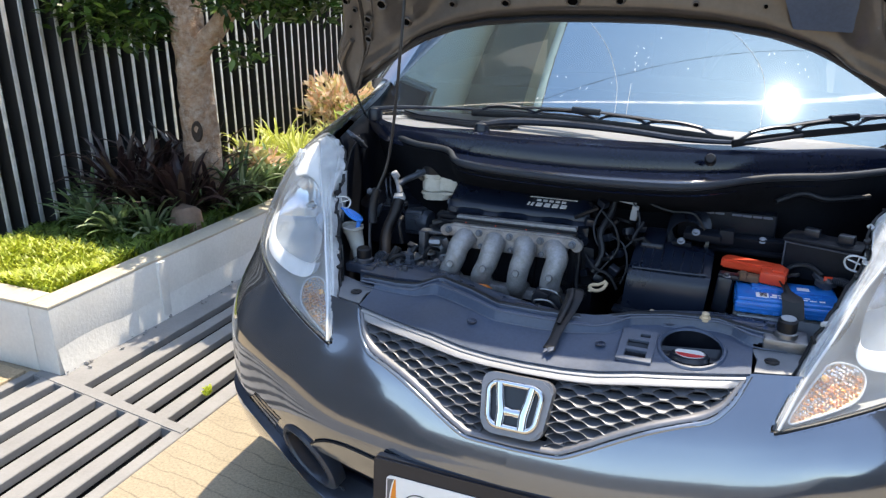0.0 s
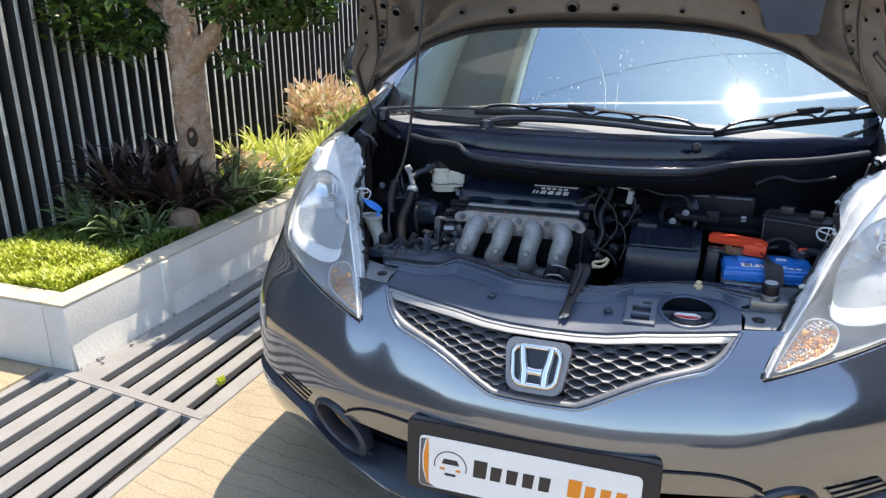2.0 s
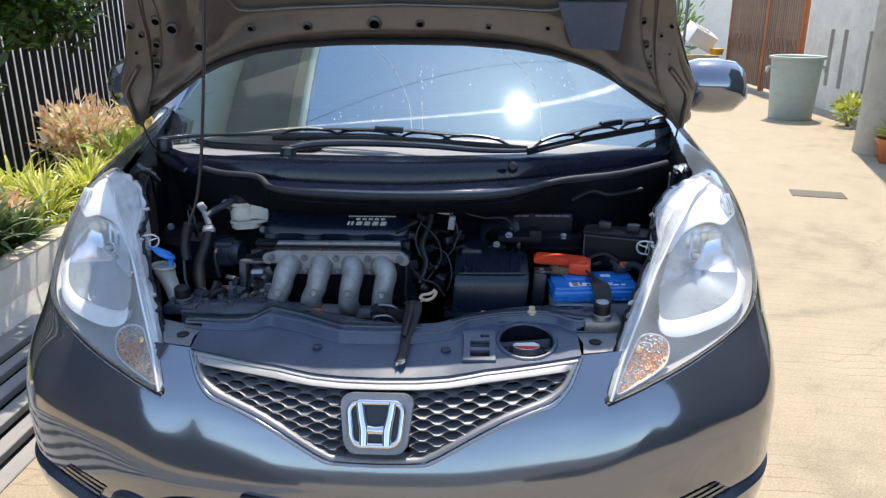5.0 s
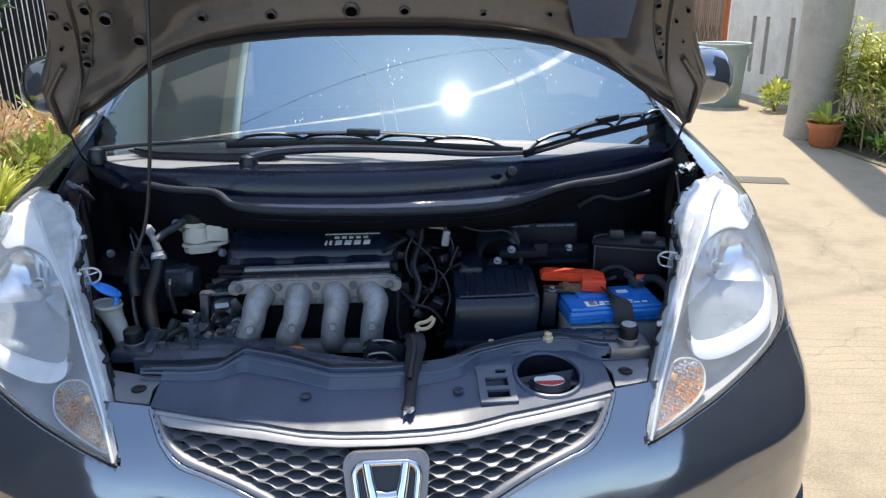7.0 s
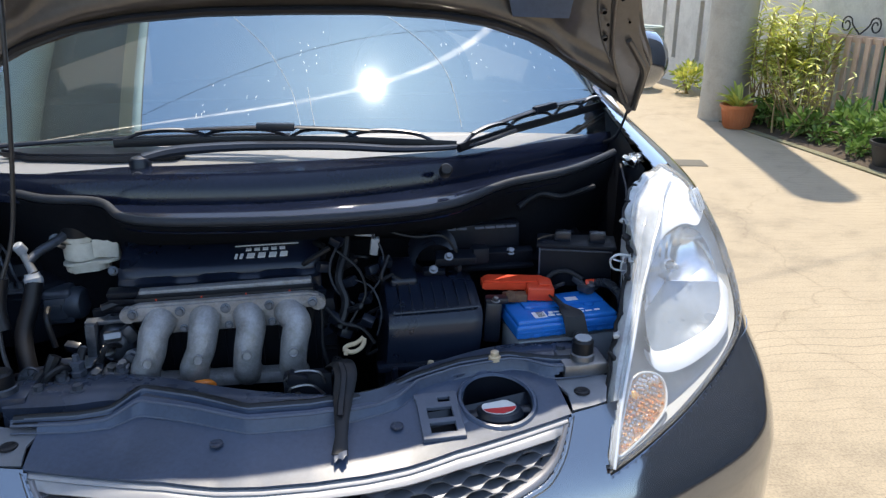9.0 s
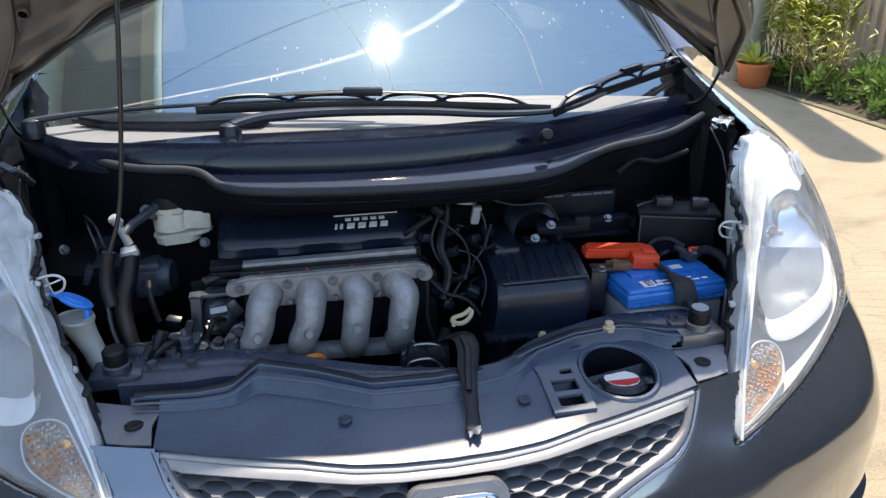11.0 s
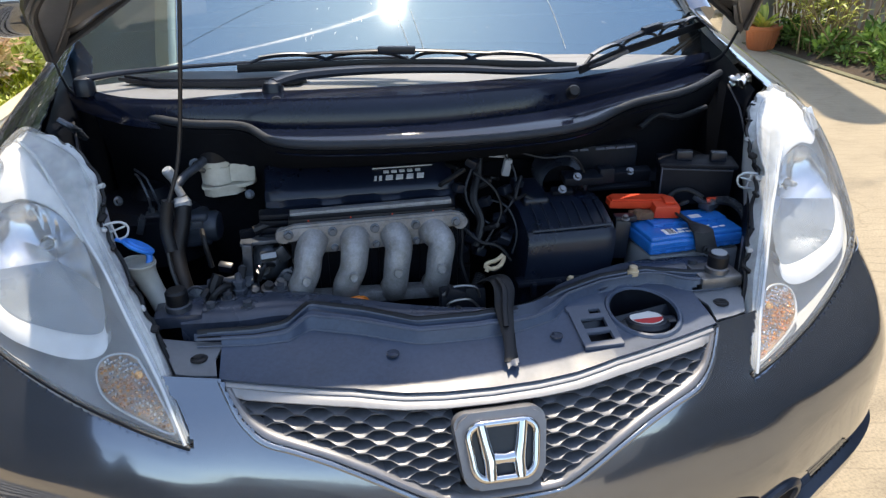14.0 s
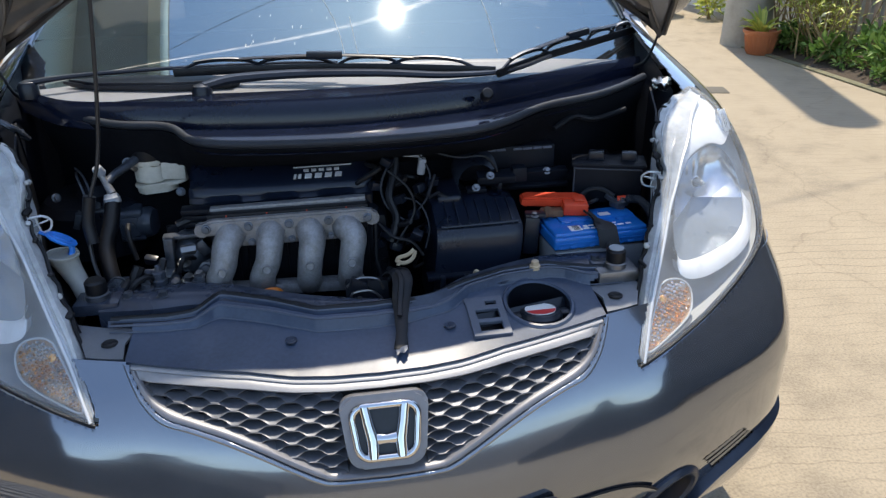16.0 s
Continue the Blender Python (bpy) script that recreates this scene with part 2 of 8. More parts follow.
BARE_PLATE = surface("bare_grey_plate", (0.16, 0.175, 0.20), 0.38, 0.4, 0.3, 25, 0.2)
BAY_METAL = surface("grimy_bay_metal", (0.085, 0.097, 0.120), 0.40, 0.6, 0.5, 22, 0.35)
ALUMINIUM = surface("dull_cast_aluminium", (0.275, 0.275, 0.285), 0.45, 0.35, 0.28, 22, 0.5, 220, dust=(0.17, 0.16, 0.15))
STEEL = surface("zinc_steel", (0.24, 0.24, 0.245), 0.4, 0.9, 0.2, 30, 0.1)
CHROME = surface("chrome", (0.62, 0.62, 0.63), 0.05, 1.0, 0.04, 8, 0.0, spread=0.03)
HOOD_PROP = surface("black_rod_paint", (0.03, 0.03, 0.032), 0.4, 0.3, 0.2, 20, 0.1)
WHITE_TANK = surface("aged_white_plastic", (0.60, 0.58, 0.51), 0.45, 0, 0.12, 18, 0.1, dust=(0.50, 0.47, 0.39))
NECK = surface("grey_translucent_plastic", (0.40, 0.40, 0.37), 0.4, 0, 0.12, 18, 0.05)
BLUE_CAP = surface("bright_blue_plastic", (0.010, 0.19, 0.66), 0.35, 0, 0.1, 30, 0.05)
BATTERY_BLUE = surface("battery_blue_plastic", (0.004, 0.135, 0.47), 0.16, 0, 0.15, 20, 0.05, dust=(0.012, 0.16, 0.50), spread=0.06)
BATTERY_GREY = surface("battery_case_grey", (0.28, 0.30, 0.33), 0.5, 0, 0.1, 20, 0.1)
RED_CAP = surface("red_plastic", (0.62, 0.05, 0.015), 0.42, 0, 0.12, 25, 0.08)
ORANGE = surface("orange_plastic", (0.75, 0.2, 0.02), 0.4, 0, 0.1, 30, 0.05)
SLOT_GREY = surface("lighter_grey_plastic", (0.085, 0.10, 0.135), 0.46, 0, 0.15, 8, 0.04)
TROUGH = surface("pale_dusty_trough", (0.21, 0.215, 0.225), 0.5, 0.1, 0.15, 8, 0.05)
MOSS = surface("mossy_concrete_edge", (0.16, 0.15, 0.09), 0.9, 0, 0.3, 6, 0.4, 60, dist=0.004)
AMBER = surface("amber_lens", (0.95, 0.42, 0.11), 0.26, 0.7, 0.3, 80, 0.7, 160)
PALE_AMBER = surface("pale_amber_reflector", (0.64, 0.44, 0.29), 0.3, 0.6, 0.25, 70, 0.6, 160)
CREAM = surface("cream_connector", (0.52, 0.40, 0.26), 0.5, 0, 0.12, 40, 0.1)
LABEL_WHITE = surface("label_white", (0.72, 0.72, 0.7), 0.5, 0, 0.05, 40, 0.02)
LABEL_RED = surface("label_red", (0.55, 0.03, 0.03), 0.5, 0, 0.05, 40, 0.02)
LETTER_GREY = surface("pale_lettering", (0.6, 0.6, 0.6), 0.5, 0, 0.05, 60, 0.02)
PLATE_WHITE = surface("plate_white", (0.78, 0.77, 0.75), 0.4, 0, 0.04, 12, 0.03)
PLATE_BLACK = surface("plate_print_black", (0.02, 0.02, 0.022), 0.4, 0, 0.1, 30, 0.0)
PLATE_ORANGE = surface("plate_print_orange", (0.75, 0.24, 0.02), 0.4, 0, 0.05, 30, 0.0)
REFLECTOR = surface("headlamp_reflector", (0.66, 0.69, 0.73), 0.22, 0.95, 0.06, 14, 0.1, 30)
BEZEL = surface("headlamp_silver_bezel", (0.66, 0.68, 0.70), 0.32, 0.15, 0.06, 10, 0.05)
LAMP_GREY = surface("headlamp_grey_inner", (0.45, 0.47, 0.49), 0.4, 0.1, 0.08, 10, 0.05)
LAMP_WHITE = surface("headlamp_pale_inner", (0.88, 0.89, 0.90), 0.35, 0.1, 0.06, 10, 0.05)
LAMP_FLOOR = surface("headlamp_blue_grey_floor", (0.27, 0.31, 0.36), 0.3, 0.3, 0.1, 12, 0.05)
BLUE_GREY = surface("blue_grey_moulded_plastic", (0.056, 0.067, 0.090), 0.36, 0.1, 0.25, 14, 0.08)
RUSTY = surface("rusty_terminal", (0.16, 0.085, 0.05), 0.8, 0.2, 0.4, 60, 0.6)
FRAME_GLOSS = surface("glossy_grey_frame_band", (0.26, 0.29, 0.33), 0.2, 0.75, 0.1, 8, 0.02, spread=0.05)
FRAME_GREY = surface("grille_frame_grey", (0.20, 0.20, 0.215), 0.42, 0.3, 0.1, 8, 0.04)
PLATE_GREY = surface("plate_print_grey", (0.10, 0.10, 0.105), 0.4, 0, 0.1, 30, 0.0)
LENS = clear_plastic("headlamp_clear_lens", (1, 1, 1), 0.14, (0.97, 0.98, 0.99), 0.20)
SIGNAL_COVER = clear_plastic("signal_clear_cup", (1, 1, 1), 0.3, (0.97, 0.97, 0.97))
LENS_EDGE = clear_plastic("headlamp_lens_flange", (1, 1, 1), 0.5, (0.90, 0.90, 0.89), 0.55, 0.06)
FOG_NAVY = surface("satin_blue_grey_plastic", (0.030, 0.038, 0.055), 0.32, 0.1, 0.25, 10, 0.05)
FOG_AMBER = surface("yellowed_fog_lens", (0.55, 0.36, 0.16), 0.25, 0.1, 0.2, 30, 0.1)
NAVY = surface("glossy_navy_black_plastic", (0.006, 0.009, 0.021), 0.13, 0, 0.3, 6, 0.0, 120, spread=0.04, spec=0.4)
WINDSCREEN = windscreen_glass()
SIDE_GLASS = clear_plastic("tinted_side_glass", (0.9, 0.95, 1), 0.45, (0.06, 0.07, 0.08))
CABIN = surface("cabin_dark_fabric", (0.02, 0.02, 0.022), 0.8, 0, 0.3, 20, 0.3)
TYRE = surface("tyre_rubber", (0.02, 0.02, 0.021), 0.75, 0, 0.2, 30, 0.3)
FOIL = surface("crumpled_foil", (0.75, 0.76, 0.78), 0.2, 1.0, 0.1, 60, 0.9, 70, dist=0.01)
CONCRETE = concrete("worn_driveway_concrete", (0.355, 0.294, 0.208), (0.215, 0.178, 0.128))
PAVING = concrete("tan_paving", (0.42, 0.33, 0.22), (0.30, 0.24, 0.17))
WALL_PLASTER = surface("weathered_grey_white_plaster", (0.74, 0.72, 0.67), 0.8, 0, 0.12, 1.6, 0.35, 70, dust=(0.64, 0.62, 0.57), dist=0.004)
WALL_TOP_LIT = surface("beige_lit_wall_top", (0.52, 0.46, 0.36), 0.85, 0, 0.16, 5, 0.3, 90, dist=0.004)
HOUSE_WALL = surface("off_white_house_wall", (0.84, 0.83, 0.78), 0.8, 0, 0.1, 1.5, 0.2, 60)
HOUSE_TRIM = surface("cream_fascia", (0.88, 0.80, 0.66), 0.7, 0, 0.08, 2, 0.1)
SOFFIT = surface("blue_grey_soffit", (0.40, 0.43, 0.46), 0.8, 0, 0.1, 2, 0.1)
ROOF_TILE = surface("brown_roof_tile", (0.2, 0.1, 0.07), 0.8, 0, 0.2, 3, 0.3)
GRATE = surface("grey_concrete_grate_bar", (0.25, 0.243, 0.238), 0.75, 0, 0.16, 7, 0.25, 110, piece=0.06, dist=0.003)
PIT = surface("drain_pit_shade", (0.008, 0.008, 0.008), 0.9, 0, 0.3, 5, 0.3)
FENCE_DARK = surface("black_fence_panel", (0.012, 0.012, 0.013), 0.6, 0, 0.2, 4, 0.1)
FENCE_LIT = surface("sunlit_fence_bar_face", (0.60, 0.59, 0.56), 0.5, 0.1, 0.2, 9, 0.1, piece=0.12, dust=(0.38, 0.37, 0.34))
SOIL = surface("dark_garden_soil", (0.06, 0.042, 0.028), 0.95, 0, 0.35, 9, 0.8, 60, dist=0.01)
BARK_SCAR = surface("dark_bark_scar", (0.05, 0.035, 0.025), 0.95, 0, 0.3, 20, 0.8, 60, dist=0.006)
BARK = surface("pale_brown_bark", (0.34, 0.215, 0.14), 0.9, 0, 0.45, 11, 1.0, 40, stretch=(1, 1, 1.6), dist=0.014, dust=(0.54, 0.45, 0.37))
CLAY = surface("dry_brown_clay", (0.22, 0.15, 0.11), 0.9, 0, 0.3, 12, 0.6, 50, dist=0.006)
BACK_WALL = surface("mid_grey_wall", (0.16, 0.16, 0.165), 0.8, 0, 0.2, 1.5, 0.2)
# sunlight and tree shade are put into these two grass colours
GRASS = foliage("lawn_grass_sunlit_tone", (0.26, 0.33, 0.02), (0.50, 0.58, 0.05), (0.74, 0.76, 0.14))
GRASS_SHADED = foliage("ground_cover_shaded_tone", (0.06, 0.11, 0.02), (0.12, 0.20, 0.035), (0.20, 0.30, 0.06))
LIME = foliage("lime_yellow_grass_plant", (0.48, 0.54, 0.08), (0.70, 0.74, 0.16), (0.88, 0.86, 0.40))
STRAP = foliage("green_strap_leaf", (0.10, 0.16, 0.06), (0.20, 0.30, 0.13), (0.44, 0.50, 0.32), 0.35)
MAROON = foliage("maroon_strap_leaf", (0.03, 0.018, 0.018), (0.055, 0.030, 0.030), (0.11, 0.075, 0.055), 0.4)
CROTON = foliage("pink_and_green_croton_leaf", (0.52, 0.54, 0.20), (0.94, 0.60, 0.42), (0.97, 0.88, 0.72), 0.4)
CROTON_GREEN = foliage("yellow_green_croton_leaf", (0.22, 0.32, 0.05), (0.42, 0.50, 0.12), (0.64, 0.64, 0.3), 0.4)
TREE_LEAF = foliage("glossy_tree_leaf", (0.025, 0.055, 0.012), (0.045, 0.10, 0.02), (0.13, 0.22, 0.04), 0.35)
BAMBOO = foliage("yellow_bamboo_leaf", (0.30, 0.38, 0.07), (0.55, 0.60, 0.13), (0.85, 0.80, 0.18), 0.45)
BROWN_STEM = surface("dry_stem", (0.26, 0.19, 0.10), 0.85, 0, 0.3, 20, 0.3)
HERB = foliage("broad_green_herb_leaf", (0.07, 0.15, 0.03), (0.16, 0.29, 0.06), (0.32, 0.46, 0.15), 0.5)
PATCH_DARK = surface("dark_patch_concrete", (0.11, 0.10, 0.08), 0.8, 0, 0.2, 8, 0.3, 120)
DARK_WALL = surface("dark_reflected_wall", (0.10, 0.108, 0.12), 0.7, 0, 0.3, 2, 0.2)
TERRACOTTA = surface("terracotta_plastic", (0.50, 0.17, 0.07), 0.6, 0, 0.12, 8, 0.1)
BIN_GREEN = surface("faded_green_plastic", (0.35, 0.42, 0.40), 0.5, 0, 0.1, 4, 0.08, dust=(0.30, 0.35, 0.33))
HOLE = surface("hole_shade_black", (0.002, 0.002, 0.002), 0.9, 0, 0.2, 9, 0.0, spec=0.02)
EAST_WALL = surface("warm_grey_stained_plaster", (0.64, 0.61, 0.55), 0.85, 0, 0.16, 1.6, 0.4, 60, dust=(0.48, 0.45, 0.40), dist=0.004)
RUST = surface("rusty_orange_steel", (0.38, 0.13, 0.05), 0.75, 0.2, 0.3, 12, 0.3)
GATE_BROWN = surface("faded_brown_gate_paint", (0.26, 0.17, 0.12), 0.65, 0.1, 0.25, 7, 0.2, piece=0.08)
PANEL_PINK = surface("salmon_painted_wood", (0.60, 0.42, 0.31), 0.7, 0, 0.18, 9, 0.2, piece=0.08)
GREEN_SHEET = surface("green_sheet", (0.03, 0.17, 0.10), 0.6, 0, 0.15, 6, 0.1)
IRON = surface("black_wrought_iron", (0.05, 0.045, 0.04), 0.6, 0.3, 0.2, 20, 0.2)
COLUMN = surface("rendered_concrete_column", (0.40, 0.38, 0.33), 0.85, 0, 0.14, 2.5, 0.25, 80, dust=(0.30, 0.28, 0.24), dist=0.004)
FOAM = surface("white_foam_box", (0.75, 0.75, 0.73), 0.7, 0, 0.06, 12, 0.1)
CRATE = surface("straw_crate", (0.5, 0.38, 0.2), 0.8, 0, 0.15, 12, 0.2)
YELLOW = surface("yellow_orange_plastic", (0.7, 0.35, 0.03), 0.5, 0, 0.1, 12, 0.1)
BLACK_POT = surface("black_plastic_pot", (0.015, 0.017, 0.022), 0.45, 0, 0.2, 9, 0.1)
GLASS_DARK = surface("dark_house_window_glass", (0.03, 0.05, 0.07), 0.1, 0, 0.1, 3, 0.0)
WIRE_BLACK = surface("black_power_cable", (0.02, 0.02, 0.02), 0.7, 0, 0.1, 3, 0.0)


# ---- mesh helpers ----
def thing(name, label, category, at=(0, 0, 0), group="", kind=""):
    ob = new(name)
    ob.location = at
    ob.empty_display_size = 0.1
    return tagged(ob, label, category, group, kind)


def part(name, bm, material, parent=None, label="", smooth=True):
    """Links a bmesh, built in world places, as one mesh object under a thing or a part."""
    me = bpy.data.meshes.new(name)
    bmesh.ops.recalc_face_normals(bm, faces=bm.faces)
    bm.to_mesh(me)
    bm.free()
    me.materials.append(material)
    if smooth:
        me.polygons.foreach_set("use_smooth", [True] * len(me.polygons))
        me.set_sharp_from_angle(angle=radians(38))
    ob = new(name, me)
    if parent:
        ob.parent = parent
        ob.matrix_parent_inverse = Matrix.Translation(-parent.location) if parent.parent is None else Matrix()
    if label:
        ob["label"] = label
    return ob


def flat(name, verts, faces, material, parent=None, label=""):
    """As part(), from lists of vertices and faces."""
    me = bpy.data.meshes.new(name)
    me.from_pydata(verts, [], faces)
    me.materials.append(material)
    ob = new(name, me)
    if parent:
        ob.parent = parent
        ob.matrix_parent_inverse = Matrix.Translation(-parent.location) if parent.parent is None else Matrix()
    if label:
        ob["label"] = label
    return ob


def mesh():
    return bmesh.new()


def box(bm, size, m, bevel=0.0, segments=2):
    """A bevelled box of that size, its centre at the pose m (or at a point)."""
    if not isinstance(m, Matrix):
        m = Matrix.Translation(m)
    r = bmesh.ops.create_cube(bm, size=1.0, matrix=m @ Matrix.Diagonal((*size, 1)))
    if bevel:
        es = list({e for v in r["verts"] for e in v.link_edges})
        bmesh.ops.bevel(bm, geom=es, offset=bevel, segments=segments, affect="EDGES", profile=0.6)
    return bm


def cyl(bm, r1, r2, depth, m, seg=20, bevel=0.0):
    if not isinstance(m, Matrix):
        m = Matrix.Translation(m)
    r = bmesh.ops.create_cone(bm, cap_ends=True, segments=seg, radius1=r1, radius2=r2, depth=depth, matrix=m)
    if bevel:
        es = [e for e in {e for v in r["verts"] for e in v.link_edges} if any(len(f.verts) > 4 for f in e.link_faces)]
        bmesh.ops.bevel(bm, geom=es, offset=bevel, segments=2, affect="EDGES")
    return bm


def lathe(bm, profile, m, seg=28, caps=True):
    """Turns (radius, height) pairs round the local z axis."""
    if not isinstance(m, Matrix):
        m = Matrix.Translation(m)
    rings = []
    for r, z in profile:
        rings.append([bm.verts.new(m @ Vector((r * math.cos(a), r * math.sin(a), z))) for a in [2 * math.pi * i / seg for i in range(seg)]])
    for a, b in zip(rings, rings[1:]):
        for i in range(seg):
            bm.faces.new((a[i], a[(i + 1) % seg], b[(i + 1) % seg], b[i]))
    if caps and profile[0][0] > 0.0005:
        bm.faces.new(rings[0][::-1])
    if caps and profile[-1][0] > 0.0005:
        bm.faces.new(rings[-1])
    return bm


def smooth_path(pts, n=6):
    """Catmull-Rom through the points."""
    P = [Vector(p) for p in pts]
    if len(P) < 3:
        return P
    out = []
    for i in range(len(P) - 1):
        a, b, c, d = P[max(i - 1, 0)], P[i], P[i + 1], P[min(i + 2, len(P) - 1)]
        for k in range(n):
            t = k / n
            out.append(0.5 * (2 * b + (c - a) * t + (2 * a - 5 * b + 4 * c - d) * t * t + (3 * b - a - 3 * c + d) * t ** 3))
    out.append(P[-1])
    return out


def tube(bm, pts, r, seg=10, smooth=6, squash=None, rings=0.0):
    """A tube along the points; r a radius, or one for each end, or one a point. squash: (wide, flat) instead of round. rings: ribs of a corrugated hose."""
    P = smooth_path(pts, smooth) if smooth else [Vector(p) for p in pts]
    n = len(P)
    if isinstance(r, (int, float)):
        R = [r] * n
    else:
        R = [float(v) for v in np.interp(np.linspace(0, 1, n), np.linspace(0, 1, len(r)), r)]
    if rings:
        R = [v * (1 + (0.12 if i % 2 else -0.06)) for i, v in enumerate(R)]
    prev = None
    up = Vector((0, 0, 1))
    loops = []
    for i in range(n):
        d = (P[min(i + 1, n - 1)] - P[max(i - 1, 0)]).normalized()
        if prev is None:
            side = d.cross(up)
            if side.length < 0.1:
                side = d.cross(Vector((1, 0, 0)))
        else:
            side = prev - d * prev.dot(d)
        side.normalize()
        prev = side
        oth = d.cross(side)
        a, b = (squash if squash else (1, 1))
        loops.append([bm.verts.new(P[i] + R[i] * (a * math.cos(t) * side + b * math.sin(t) * oth)) for t in [2 * math.pi * k / seg for k in range(seg)]])
    for A, B in zip(loops, loops[1:]):
        for k in range(seg):
            bm.faces.new((A[k], A[(k + 1) % seg], B[(k + 1) % seg], B[k]))
    bm.faces.new(loops[0][::-1])
    bm.faces.new(loops[-1])
    return bm


def grid(bm, rows, keep=None, closed=False):
    """A sheet through rows of points; keep(i, j, centre) drops faces."""
    V = [[bm.verts.new(p) for p in row] for row in rows]
    for i in range(len(V) - 1):
        m = len(V[i])
        for j in range(m - 1 + (1 if closed else 0)):
            q = (V[i][j], V[i][(j + 1) % m], V[i + 1][(j + 1) % m], V[i + 1][j])
            if keep:
                c = (q[0].co + q[1].co + q[2].co + q[3].co) / 4
                if not keep(i, j, c):
                    continue
            bm.faces.new(q)
    loose = [v for v in bm.verts if not v.link_faces]
    bmesh.ops.delete(bm, geom=loose, context="VERTS")
    return bm


def thicken(bm, t):
    bmesh.ops.recalc_face_normals(bm, faces=bm.faces)
    bmesh.ops.solidify(bm, geom=list(bm.faces), thickness=t)
    return bm


def prism(bm, outline, m, depth, bevel=0.0, hole=None):
    """A plate: the outline (x, y) in the local plane, depth along local z from 0."""
    if not isinstance(m, Matrix):
        m = Matrix.Translation(m)
    lo = [bm.verts.new(m @ Vector((x, y, 0))) for x, y in outline]
    hi = [bm.verts.new(m @ Vector((x, y, depth))) for x, y in outline]
    n = len(outline)
    if hole:
        hl = [bm.verts.new(m @ Vector((x, y, 0))) for x, y in hole]
        hh = [bm.verts.new(m @ Vector((x, y, depth))) for x, y in hole]
        for i in range(n):
            j = (i + 1) % n
            bm.faces.new((lo[i], lo[j], hl[j], hl[i]))
            bm.faces.new((hi[i], hh[i], hh[j], hi[j]))
            bm.faces.new((hl[i], hl[j], hh[j], hh[i]))
            bm.faces.new((lo[i], hi[i], hi[j], lo[j]))
        return bm
    f1 = bm.faces.new(lo[::-1])
    f2 = bm.faces.new(hi)
    for i in range(n):
        j = (i + 1) % n
        bm.faces.new((lo[i], lo[j], hi[j], hi[i]))
    if bevel:
        es = list({e for f in (f1, f2) for e in f.edges})
        bmesh.ops.bevel(bm, geom=es, offset=bevel, segments=2, affect="EDGES")
    return bm


def rounded(w, h, r, n=5):
    """A rounded rectangle's outline about 0, 0."""
    out = []
    for cx, cy, a0 in ((w / 2 - r, h / 2 - r, 0), (-w / 2 + r, h / 2 - r, 90), (-w / 2 + r, -h / 2 + r, 180), (w / 2 - r, -h / 2 + r, 270)):
        for k in range(n + 1):
            a = radians(a0 + 90 * k / n)
            out.append((cx + r * math.cos(a), cy + r * math.sin(a)))
    return out


def inside(x, y, poly):
    hit = False
    n = len(poly)
    for i in range(n):
        (x1, y1), (x2, y2) = poly[i], poly[(i + 1) % n]
        if (y1 > y) != (y2 > y) and x < (x2 - x1) * (y - y1) / (y2 - y1) + x1:
            hit = not hit
    return hit


def frame_along(a, b, up=(0, 0, 1)):
    """A pose at a whose z axis points to b."""
    z = (Vector(b) - Vector(a)).normalized()
    x = Vector(up).cross(z)
    if x.length < 1e-4:
        x = Vector((1, 0, 0))
    x.normalize()
    y = z.cross(x)
    m = Matrix((x, y, z)).transposed().to_4x4()
    m.translation = a
    return m


def blade(V, F, root, tip, side, width, bend, n=4, fold=0.0):
    """A leaf blade as a bent, pointed, slightly folded strip."""
    root, tip, side = Vector(root), Vector(tip), Vector(side).normalized()
    base = len(V)
    for k in range(n + 1):
        t = k / n
        c = root.lerp(tip, t) + Vector((0, 0, bend * 4 * t * (1 - t)))
        w = width * (math.sin(math.pi * (0.12 + 0.88 * t)) ** 0.8 if t < 1 else 0.02)
        V.extend((c - side * w / 2, c + Vector((0, 0, -fold * w)), c + side * w / 2))
    for k in range(n):
        i = base + 3 * k
        F.extend(((i, i + 1, i + 4, i + 3), (i + 1, i + 2, i + 5, i + 4)))


# ---- ground and boundary ----
def slab_mesh(xs, ys, skip, z=0.0):
    V, F = [], []
    for i in range(len(xs) - 1):
        for j in range(len(ys) - 1):
            if (i, j) in skip:
                continue
            b = len(V)
            V += [(xs[i], ys[j], z), (xs[i + 1], ys[j], z), (xs[i + 1], ys[j + 1], z), (xs[i], ys[j + 1], z)]
            F.append((b, b + 1, b + 2, b + 3))
    return V, F


V, F = slab_mesh([-400, -1.90, -1.15, 400], [-400, -4.0, 9.0, 400], {(1, 1)})
tagged(flat("ground", V, F, CONCRETE), "worn tan concrete driveway with hairline cracks", "ground", kind="structure")
# near-black channel colour puts deep shade into the grate's gaps
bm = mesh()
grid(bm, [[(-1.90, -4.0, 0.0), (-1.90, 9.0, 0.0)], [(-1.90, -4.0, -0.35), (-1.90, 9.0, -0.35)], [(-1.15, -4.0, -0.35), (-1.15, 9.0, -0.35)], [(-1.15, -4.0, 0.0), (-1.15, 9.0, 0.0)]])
tagged(part("drain_channel", bm, PIT, smooth=False), "drain channel under the grate, coloured black for its shade", "drain", kind="structure")

grate = thing("drain_grate", "grey concrete bar grate over a roadside drain", "drain grate", (-1.5, 0.4, 0))
BAR_MESHES = {}


